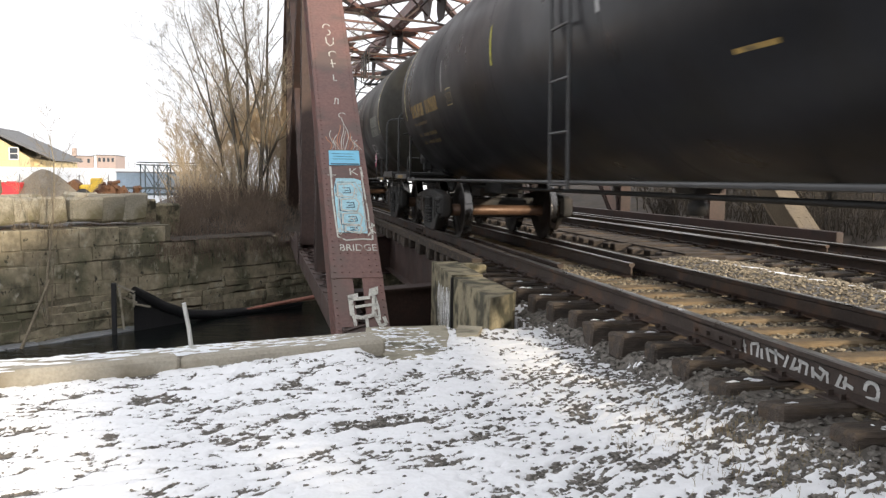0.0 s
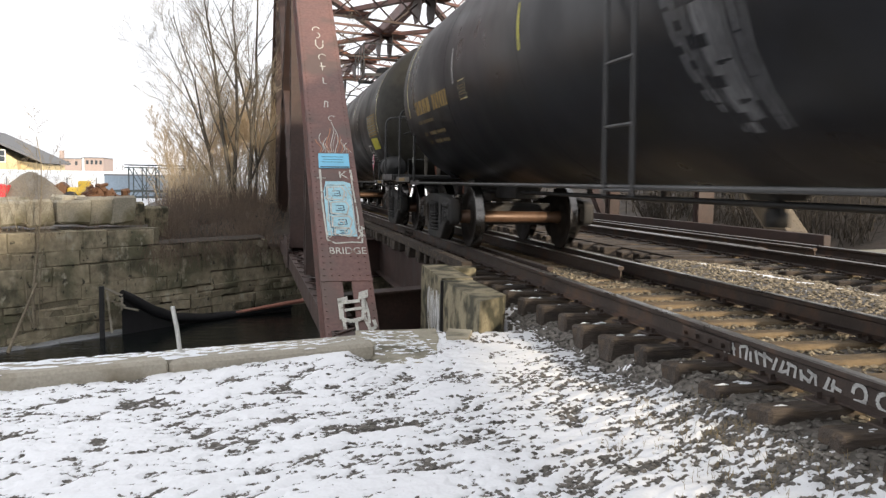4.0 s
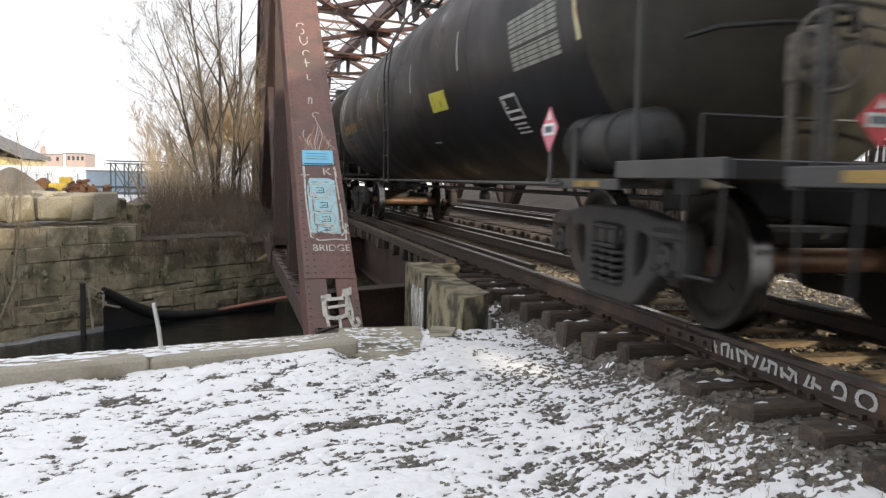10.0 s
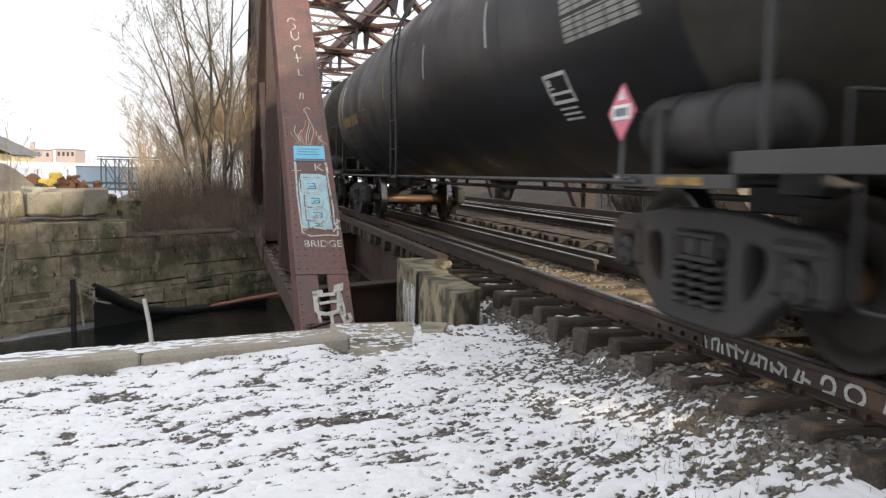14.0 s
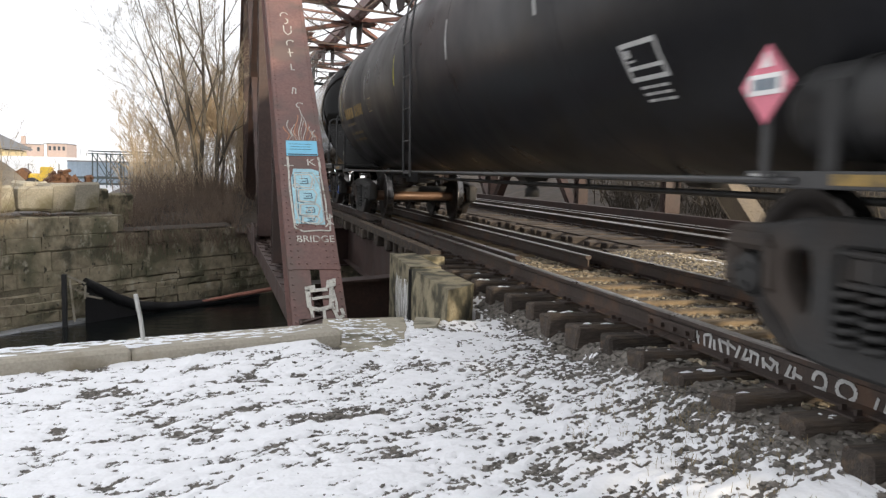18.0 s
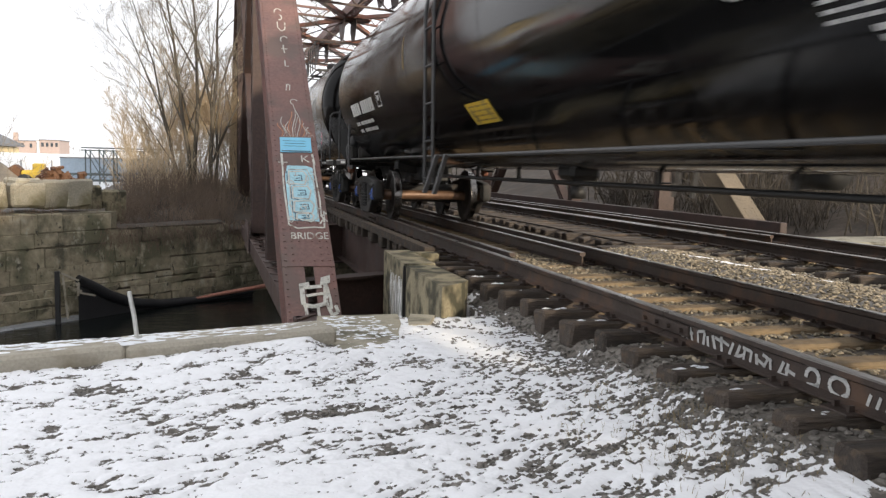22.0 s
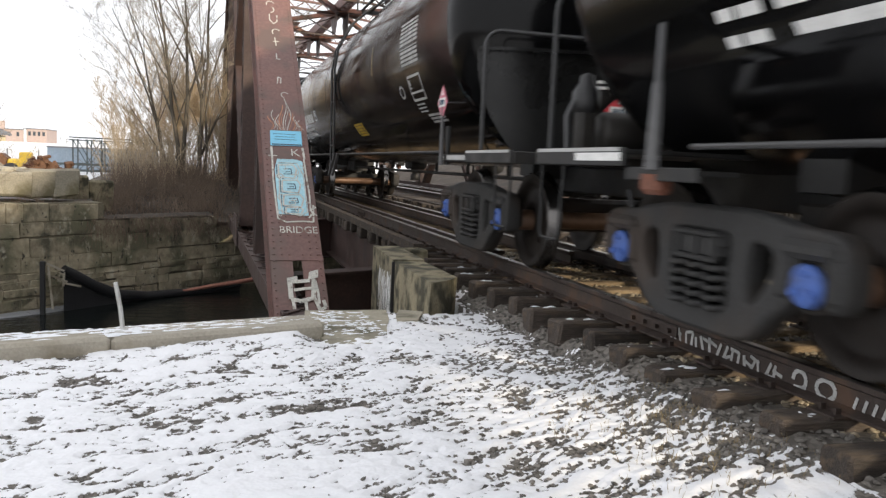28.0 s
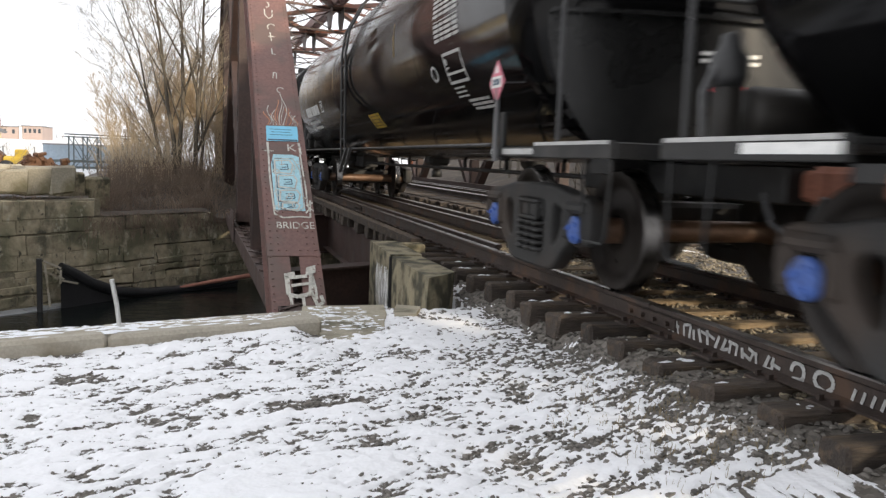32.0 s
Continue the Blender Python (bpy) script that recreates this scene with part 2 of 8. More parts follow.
M_YELLOW = material("yellow_paint", (0.58, 0.39, 0.035), 0.55, vary=0.25, scale=8, fine=60, bump=0.1, dirt=(0.2, 0.15, 0.05), dirt_amount=0.3, dirt_scale=6)
M_LIME = material("yellow_green_notice_paint", (0.50, 0.46, 0.05), 0.55, vary=0.2, scale=8, fine=60, bump=0.1, dirt=(0.25, 0.22, 0.05), dirt_amount=0.25, dirt_scale=6)
M_OCHRE = material("faded_yellow_paint", (0.28, 0.18, 0.045), 0.6, vary=0.4, scale=8, fine=60, bump=0.1, dirt=(0.08, 0.06, 0.03), dirt_amount=0.35, dirt_scale=8)
M_BAND = material("pale_yellow_band_paint", (0.62, 0.57, 0.32), 0.5, vary=0.3, scale=8, fine=60, bump=0.1, dirt=(0.3, 0.22, 0.06), dirt_amount=0.35, dirt_scale=4)
M_DIM = material("worn_yellow_stencil", (0.16, 0.118, 0.055), 0.6, vary=0.4, scale=8, fine=60, bump=0.1)
M_TABLE = material("dirty_pale_stencil", (0.24, 0.25, 0.22), 0.6, vary=0.4, scale=8, fine=60, bump=0.1)
M_WHITE = material("white_paint", (0.75, 0.75, 0.73), 0.55, vary=0.2, scale=8, fine=60, bump=0.1)
M_FADED_WHITE = material("dusty_white_stencil", (0.42, 0.42, 0.41), 0.6, vary=0.3, scale=8, fine=60, bump=0.1)
M_RED = material("red_placard", (0.62, 0.05, 0.07), 0.45, vary=0.15, scale=8, fine=60, bump=0.05)
M_RUST_PART = material("rust_red_cast_iron", (0.16, 0.06, 0.035), 0.75, vary=0.4, scale=6, fine=40, bump=0.3)
M_SMEAR_GREY = material("smeared_grey_paint", (0.085, 0.086, 0.09), 0.5, vary=0.4, scale=3, fine=20, bump=0.05)
M_SMEAR_RED = material("smeared_red_paint", (0.075, 0.026, 0.024), 0.5, vary=0.5, scale=3, fine=20, bump=0.05)
M_BRIDGE = material("red_brown_bridge_paint", (0.165, 0.088, 0.076), 0.6, vary=0.3, scale=1.6, fine=25, bump=0.15, dirt=(0.12, 0.078, 0.066), dirt_amount=0.45, dirt_scale=2.2)
# darker copy of the bridge paint: shade under the deck and chords put into the colour
M_BRIDGE_DARK = material("shaded_bridge_steel", (0.064, 0.039, 0.033), 0.65, vary=0.35, scale=1.6, fine=25, bump=0.15, dirt=(0.05, 0.034, 0.03), dirt_amount=0.4, dirt_scale=2)
M_BRIDGE_RUST = material("orange_rusted_bridge_steel", (0.24, 0.10, 0.06), 0.7, vary=0.35, scale=1.6, fine=25, bump=0.2, dirt=(0.08, 0.035, 0.028), dirt_amount=0.4, dirt_scale=2)
# bridge paint for the far post, low sunlight put into its tan colour
M_BRIDGE_TAN = material("bridge_paint_sun_tint", (0.15, 0.118, 0.08), 0.65, vary=0.35, scale=2, fine=25, bump=0.1)
M_RAIL = material("rusty_rail_steel", (0.05, 0.036, 0.03), 0.6, metal=0.2, vary=0.4, scale=3, fine=45, bump=0.3, dirt=(0.10, 0.06, 0.04), dirt_amount=0.3, dirt_scale=3)
M_RAIL_TOP = material("worn_rail_head", (0.3, 0.28, 0.26), 0.34, metal=1.0, vary=0.15, scale=3, fine=60, bump=0.03)
M_TIE = material("weathered_tie_timber", (0.06, 0.047, 0.038), 0.88, vary=0.5, scale=2.2, fine=24, bump=0.8, dirt=(0.115, 0.083, 0.054), dirt_amount=0.3, dirt_scale=2.5, stretch=(0.6, 4, 4), random_tone=0.35, bump_dist=0.02)


def add_tan_strip(m, colour, half):
    """Tan tone mixed into the timber between the rails, broken up by noise."""
    N, L = m.node_tree.nodes, m.node_tree.links
    bsdf = N["Principled BSDF"]
    old = bsdf.inputs["Base Color"].links[0].from_socket
    co, sep, ab, mr, ns = N.new("ShaderNodeTexCoord"), N.new("ShaderNodeSeparateXYZ"), N.new("ShaderNodeMath"), N.new("ShaderNodeMapRange"), N.new("ShaderNodeTexNoise")
    ab.operation = "ABSOLUTE"
    ns.inputs["Scale"].default_value, ns.inputs["Detail"].default_value = 7, 6
    L.new(co.outputs["Object"], sep.inputs[0]), L.new(co.outputs["Object"], ns.inputs[0]), L.new(sep.outputs[0], ab.inputs[0])
    mr.inputs[1].default_value, mr.inputs[2].default_value, mr.inputs[3].default_value, mr.inputs[4].default_value = half, half + 0.12, 1.25, 0.0
    L.new(ab.outputs[0], mr.inputs[0])
    mu = N.new("ShaderNodeMath")
    mu.operation = "MULTIPLY"
    L.new(mr.outputs[0], mu.inputs[0]), L.new(ns.outputs[0], mu.inputs[1])
    mx = N.new("ShaderNodeMixRGB")
    mx.inputs[2].default_value = (*colour, 1)
    L.new(mu.outputs[0], mx.inputs[0]), L.new(old, mx.inputs[1]), L.new(mx.outputs[0], bsdf.inputs["Base Color"])


add_tan_strip(M_TIE, (0.30, 0.22, 0.13), 0.62)
M_FADED_PINK = material("faded_pink_placard", (0.62, 0.17, 0.23), 0.5, vary=0.15, scale=8, fine=60, bump=0.05)
M_BALLAST = material("ballast_stone", (0.27, 0.228, 0.165), 0.85, vary=0.3, scale=9, fine=60, bump=0.3, island=0.6)
M_GRAVEL = material("dark_wet_gravel", (0.145, 0.133, 0.118), 0.8, vary=0.3, scale=14, fine=80, bump=0.3, island=0.5)
M_STAND = material("dusty_tan_brake_gear", (0.115, 0.102, 0.084), 0.7, vary=0.35, scale=6, fine=40, bump=0.2, dirt=(0.05, 0.045, 0.04), dirt_amount=0.35, dirt_scale=8)
M_CONCRETE = material("old_concrete", (0.33, 0.3, 0.23), 0.85, vary=0.25, scale=2.2, fine=45, bump=0.45, dirt=(0.12, 0.11, 0.075), dirt_amount=0.45, dirt_scale=2.5, bump_dist=0.015)
# moss mottles over concrete whose base is also darkened to stand for shade
M_WING = material("mossy_shaded_concrete", (0.27, 0.235, 0.155), 0.9, vary=0.35, scale=2.4, fine=40, bump=0.5, dirt=(0.06, 0.056, 0.036), dirt_amount=0.6, dirt_scale=5.0, bump_dist=0.015)
M_CURB = material("pale_river_wall_concrete", (0.36, 0.33, 0.27), 0.85, vary=0.22, scale=2, fine=50, bump=0.4, dirt=(0.2, 0.17, 0.12), dirt_amount=0.4, dirt_scale=2)


def stone_material():
    """Old ashlar: tan faces under dark moss and pale lime blotches that run across the joints."""
    m = material("river_wall_stone", (0.33, 0.285, 0.20), 0.92, vary=0.45, scale=1.1, fine=7, bump=0.9, dirt=(0.14, 0.133, 0.085), dirt_amount=0.55, dirt_scale=1.1, random_tone=0.13, bump_dist=0.03, world=True)
    N, L = m.node_tree.nodes, m.node_tree.links
    bsdf = N["Principled BSDF"]
    src = bsdf.inputs["Base Color"].links[0].from_socket
    pos = N.new("ShaderNodeNewGeometry").outputs["Position"]
    for scale, lo, hi, colour in ((2.6, 0.58, 0.68, (0.42, 0.38, 0.29, 1)), (1.7, 0.53, 0.66, (0.09, 0.085, 0.058, 1)), (5.0, 0.60, 0.72, (0.42, 0.40, 0.32, 1)), (7.0, 0.62, 0.66, (0.06, 0.057, 0.042, 1))):
        mp = N.new("ShaderNodeMapping")
        mp.inputs["Location"].default_value = (scale * 7, 3, 1)
        mp.inputs["Scale"].default_value = (1, 1, 0.7)
        n = N.new("ShaderNodeTexNoise")
        n.inputs["Scale"].default_value, n.inputs["Detail"].default_value, n.inputs["Roughness"].default_value = scale, 6, 0.62
        L.new(pos, mp.inputs[0]), L.new(mp.outputs[0], n.inputs[0])
        r = N.new("ShaderNodeMapRange")
        r.inputs[1].default_value, r.inputs[2].default_value = lo, hi
        L.new(n.outputs[0], r.inputs[0])
        mx = N.new("ShaderNodeMixRGB")
        mx.inputs[2].default_value = colour
        L.new(r.outputs[0], mx.inputs[0]), L.new(src, mx.inputs[1])
        src = mx.outputs[0]
    L.new(src, bsdf.inputs["Base Color"])
    return m


M_STONE = stone_material()
M_MORTAR = material("dark_wall_joint", (0.17, 0.15, 0.105), 0.95, vary=0.4, scale=3, fine=25, bump=0.5)
M_BLOCK = material("yard_concrete_block", (0.36, 0.33, 0.26), 0.9, vary=0.3, scale=1.8, fine=30, bump=0.4, dirt=(0.18, 0.16, 0.1), dirt_amount=0.4, dirt_scale=1.6, random_tone=0.15)
M_BARK = material("grey_brown_bark", (0.25, 0.212, 0.155), 0.9, vary=0.35, scale=4, fine=30, bump=0.4)
M_TWIG = material("tan_winter_twigs", (0.54, 0.435, 0.30), 0.9, vary=0.35, scale=1, fine=20, bump=0)
M_BRUSH = material("dry_brown_brush", (0.20, 0.15, 0.112), 0.95, vary=0.4, scale=1, fine=20, bump=0)
M_TRUNK = material("dark_grey_bark", (0.10, 0.084, 0.064), 0.9, vary=0.35, scale=4, fine=30, bump=0.4)
M_TREE_TWIG = material("grey_brown_winter_twigs", (0.27, 0.225, 0.165), 0.9, vary=0.3, scale=1, fine=20, bump=0)
M_GRASS = material("dead_straw_grass", (0.27, 0.21, 0.11), 0.9, vary=0.4, scale=1, fine=20, bump=0)
M_GALV = material("galvanised_pipe", (0.62, 0.62, 0.6), 0.42, metal=0.7, vary=0.15, scale=6, fine=60, bump=0.1)
M_BLUE_PAINT = material("pale_blue_spray_paint", (0.36, 0.6, 0.68), 0.6, vary=0.22, scale=6, fine=50, bump=0.1)
M_BLUE_SIGN = material("bright_blue_notice", (0.2, 0.55, 0.75), 0.5, vary=0.1, scale=6, fine=50, bump=0.05)
M_INK = material("dark_ink", (0.05, 0.09, 0.13), 0.6, vary=0.2, bump=0)
M_CHALK = material("white_spray_paint", (0.52, 0.51, 0.46), 0.7, vary=0.4, scale=10, fine=70, bump=0.1, dirt=(0.2, 0.15, 0.12), dirt_amount=0.15, dirt_scale=14)
M_ORANGE_PAINT = material("rust_orange_spray_paint", (0.45, 0.2, 0.11), 0.7, vary=0.3, scale=10, fine=70, bump=0.1)
M_BOOM = material("black_floating_boom", (0.018, 0.018, 0.02), 0.45, vary=0.3, scale=2, fine=20, bump=0.2)
M_BOOM_RED = material("faded_red_boom", (0.36, 0.16, 0.12), 0.6, vary=0.3, scale=3, fine=20, bump=0.2)
M_SNOW = material("settled_snow", (0.82, 0.84, 0.87), 0.6, vary=0.05, scale=2, fine=30, bump=0.5, bump_dist=0.02)
M_TANK_DUST = material("dusty_olive_tank_head", (0.036, 0.034, 0.028), 0.55, spec=0.22, vary=0.3, scale=1.2, fine=9, bump=0.02, dirt=(0.046, 0.042, 0.033), dirt_amount=0.4, dirt_scale=1.0)
M_LEAF_BANK = material("dark_leaf_litter", (0.05, 0.038, 0.028), 0.95, vary=0.5, scale=1.2, fine=14, bump=0.6, dirt=(0.078, 0.06, 0.045), dirt_amount=0.4, dirt_scale=2.0)
M_DARK_BARK = material("dark_wet_bark", (0.06, 0.05, 0.04), 0.9, vary=0.4, scale=4, fine=30, bump=0.3)
M_ICE = material("grey_river_ice", (0.26, 0.27, 0.28), 0.4, vary=0.3, scale=2, fine=20, bump=0.3)


def value_noise(x, y, seed=0):
    """Smooth lattice noise, 0 to 1, for arrays."""
    xi, yi = np.floor(x).astype(np.int64), np.floor(y).astype(np.int64)
    fx, fy = x - xi, y - yi
    fx, fy = fx * fx * (3 - 2 * fx), fy * fy * (3 - 2 * fy)

    def h(i, j):
        n = (i * 374761393 + j * 668265263 + seed * 974711) & 0x7FFFFFFF
        n = ((n ^ (n >> 13)) * 1274126177) & 0x7FFFFFFF
        return ((n ^ (n >> 16)) & 0xFFFF) / 65535.0
    a = h(xi, yi) * (1 - fx) + h(xi + 1, yi) * fx
    b = h(xi, yi + 1) * (1 - fx) + h(xi + 1, yi + 1) * fx
    return a * (1 - fy) + b * fy


def fbm(x, y, octaves=5, seed=0):
    total, amp, norm = np.zeros_like(x, dtype=float), 1.0, 0.0
    for o in range(octaves):
        total += amp * value_noise(x * 2 ** o, y * 2 ** o, seed + o)
        norm += amp
        amp *= 0.55
    return total / norm


def drifts(x, y):
    """Low wind-shaped humps of the thin snow, 0 to 1."""
    wx, wy = fbm(x * 1.7, y * 1.7, 2, 51) - 0.5, fbm(x * 1.7, y * 1.7, 2, 57) - 0.5
    u, v = x * 0.94 + y * 0.34 + wx * 0.5, y * 0.94 - x * 0.34 + wy * 0.35
    return fbm(u * 5.0, v * 13.0, 4, 43)


def snow_depth(x, y):
    """How much snow lies at a place: above 0 it covers the gravel."""
    u, v = x * 0.94 + y * 0.34, y * 0.94 - x * 0.34         # drifts run aslant
    n = fbm(u * 1.3, v * 2.4, 3, 3)
    n2 = fbm(u * 11.0, v * 26.0, 3, 11)
    n3 = fbm(u * 30.0, v * 58.0, 2, 17)
    bare = np.clip((x - 0.2) / 2.0, 0, 1) * 0.04 * np.clip((6.6 - y) / 1.2, 0.0, 1.0)
    bare += np.clip((x - 1.95) / 0.5, 0, 1) * 0.02 * np.clip((5.9 - y) / 0.6, 0.0, 1)
    bare += np.clip((x - 2.35) / 0.3, 0, 1) * 0.05
    bare += 0.12 * np.exp(-((x - 2.58) / 0.22) ** 2 - ((y - 3.05) / 0.5) ** 2) + 0.1 * np.exp(-((x - 2.05) / 0.3) ** 2 - ((y - 3.45) / 0.12) ** 2)
    bare += np.clip((x - 1.1) / 0.8, 0, 1) * np.clip((4.5 - y) / 0.9, 0, 1) * 0.04
    for cx_, cy_, rx_, ry_ in ((1.66, 3.12, 0.34, 0.08), (2.12, 2.85, 0.28, 0.12), (1.75, 3.85, 0.30, 0.14), (2.2, 4.65, 0.22, 0.1), (1.9, 5.7, 0.35, 0.2), (1.95, 6.3, 0.3, 0.25), (2.28, 4.1, 0.22, 0.12), (2.1, 3.7, 0.22, 0.1)):
        bare -= 0.17 * np.exp(-((x - cx_) / rx_) ** 2 - ((y - cy_) / ry_) ** 2)
    return (n - 0.5) * 0.2 + (n2 - 0.5) * 0.34 + (n3 - 0.5) * (0.46 + 0.5 * np.clip((x - 1.2) / 1.0, 0, 1)) + (drifts(x, y) - 0.5) * 0.56 + 0.116 - bare


SNOW_LUMPS = [(6.54, 10.46, 0.12, 0.16), (6.44, 9.83, 0.16, 0.14), (6.9, 10.34, 0.09, 0.14), (6.61, 9.55, 0.18, 0.2), (6.45, 9.04, 0.16, 0.14), (6.66, 9.28, 0.12, 0.16),
              (6.6, 8.76, 0.15, 0.2), (6.57, 8.34, 0.13, 0.12), (6.74, 7.91, 0.09, 0.08), (6.68, 7.34, 0.12, 0.1), (7.1, 8.2, 0.1, 0.2), (13.0, 12.95, 0.8, 0.5), (11.9, 11.0, 0.6, 1.2), (11.4, 8.5, 0.5, 1.5)]


def patch_snow(x, y):
    """Old snow left between and beyond the tracks: above 0 where it lies."""
    k = np.full_like(x, -1.0)
    for cx_, cy_, rx_, ry_ in SNOW_LUMPS:
        k = np.maximum(k, 1 - ((x - cx_) / rx_) ** 2 - ((y - cy_) / ry_) ** 2)
    return k * 0.5 + (fbm(x * 5, y * 5, 3, 21) - 0.5) * 1.3


# ---- ground: one sheet with the river's bed sunk into it ----
def ground_height(x, y):
    near = np.vectorize(near_edge)(x)
    far = np.vectorize(far_edge)(x)
    h = np.full_like(x, GROUND_Z)
    h += (fbm(x * 0.8, y * 0.8, 3, 5) - 0.5) * 0.05
    # the shoulder of the track bed: low beside the bridge, high near the camera
    lift = np.clip((5.4 - y) / 1.4, 0, 1) * 0.165
    h += np.clip((x + 2.0) / 2.4, 0, 1) * np.clip((y - 4.9) / 1.1, 0, 1) * 0.08 * np.clip((1.15 - x) / 0.35, 0, 1)
    rise = np.clip((x - 1.5) / 1.1, 0, 1)
    h += lift * rise ** 1.5
    flat = np.clip((x - 0.75) / 0.15, 0, 1) * np.clip((1.95 - x) / 0.25, 0, 1) * np.clip((y - 5.5) / 0.25, 0, 1)
    h = h * (1 - flat) + flat * (-0.403 + (fbm(x * 9, y * 9, 3, 77) - 0.5) * 0.016)
    bed = np.clip((x - 2.60) / 0.12, 0, 1)
    h = h * (1 - bed) + bed * (-0.232 - np.clip((y - 4.7) / 0.9, 0, 1) * np.clip((3.6 - x) / 0.4, 0, 1) * 0.11 + (fbm(x * 3, y * 3, 3, 8) - 0.5) * 0.03)
    mid = np.clip(1 - np.abs(x - 6.15) / 0.7, 0, 1)
    h += mid * 0.05 - np.clip(1.3 - np.abs(x - 7.35) / 0.45, 0, 1) * 0.06
    h -= np.clip((x - 10.6) / 2.0, 0, 1) * 0.3
    h = np.where((y > near) & (y < far + 0.5), -4.2, h)
    h = np.where((x > 2.6) & (x < 11.0) & (y < 2.0), np.minimum(h, -0.24), h)
    bank = np.clip((y - far) / 4.5, 0, 1)
    fb = np.where(x < -2.3, -0.30, -1.15 + bank * 1.1) + np.clip((y - far - 4) / 20, 0, 1) * 0.25
    h = np.where(y >= far + 0.5, fb, h)
    h = np.where((x > 1.9) & (x < 11.2) & (y >= far + 0.5), np.minimum(h, -0.4), h)
    return h


def spread(*runs):
    out = []
    for a, b, step in runs:
        out.extend(np.arange(a, b, step).tolist())
    return np.array(out)


GX = np.concatenate([[-2500, -600, -200, -80, -40, -25, -18], spread((-14, -3.4, 0.2), (-3.4, 2.9, 0.015), (2.9, 5.9, 0.2), (5.9, 7.3, 0.05), (7.3, 12, 0.2)), [12.5, 13, 14, 16, 20, 30, 60, 200, 600, 2500]])
GY = np.concatenate([[-2500, -600, -100, -40, -20, -12], spread((-9, 2.7, 0.1), (2.7, 6.5, 0.015), (6.5, 12, 0.07), (12, 34, 0.5)), [36, 40, 46, 55, 65, 80, 120, 250, 700, 2500]])
gx, gy = np.meshgrid(GX, GY)
gh = ground_height(gx, gy)
snow = snow_depth(gx, gy)
snow = np.where(gy > np.vectorize(far_edge)(gx), np.where(gy < np.where(gx > -3.4, 34, 27), -0.4, 0.1), snow)
snow = np.where((gx > 2.58 + 0.3 * (fbm(gx * 5, gy * 5, 3, 91) - 0.35)) & (gy < 40), -0.4, snow)
snow = np.where((gx > 4.9) & (gy < 14), 0.25 * patch_snow(gx, gy), snow)
fore = (np.abs(gx) < 3) * (np.abs(gy - 4.6) < 2)
gh = gh + np.clip(snow, 0, 0.12) * 0.09 + ((fbm(gx * 16, gy * 16, 3, 31) - 0.5) * 0.012 + (drifts(gx, gy) - 0.5) * 0.032) * fore
nx, ny = len(GX), len(GY)
quads = np.arange(nx * ny).reshape(ny, nx)
faces = np.stack([quads[:-1, :-1], quads[:-1, 1:], quads[1:, 1:], quads[1:, :-1]], -1).reshape(-1, 4)
g_me = bpy.data.meshes.new("ground")
g_me.from_pydata(np.stack([gx, gy, gh], -1).reshape(-1, 3).tolist(), [], faces.tolist())
g_me.polygons.foreach_set("use_smooth", [True] * len(g_me.polygons))
att = g_me.attributes.new("snow", "FLOAT", "POINT")
att.data.foreach_set("value", snow.reshape(-1).astype(np.float32))


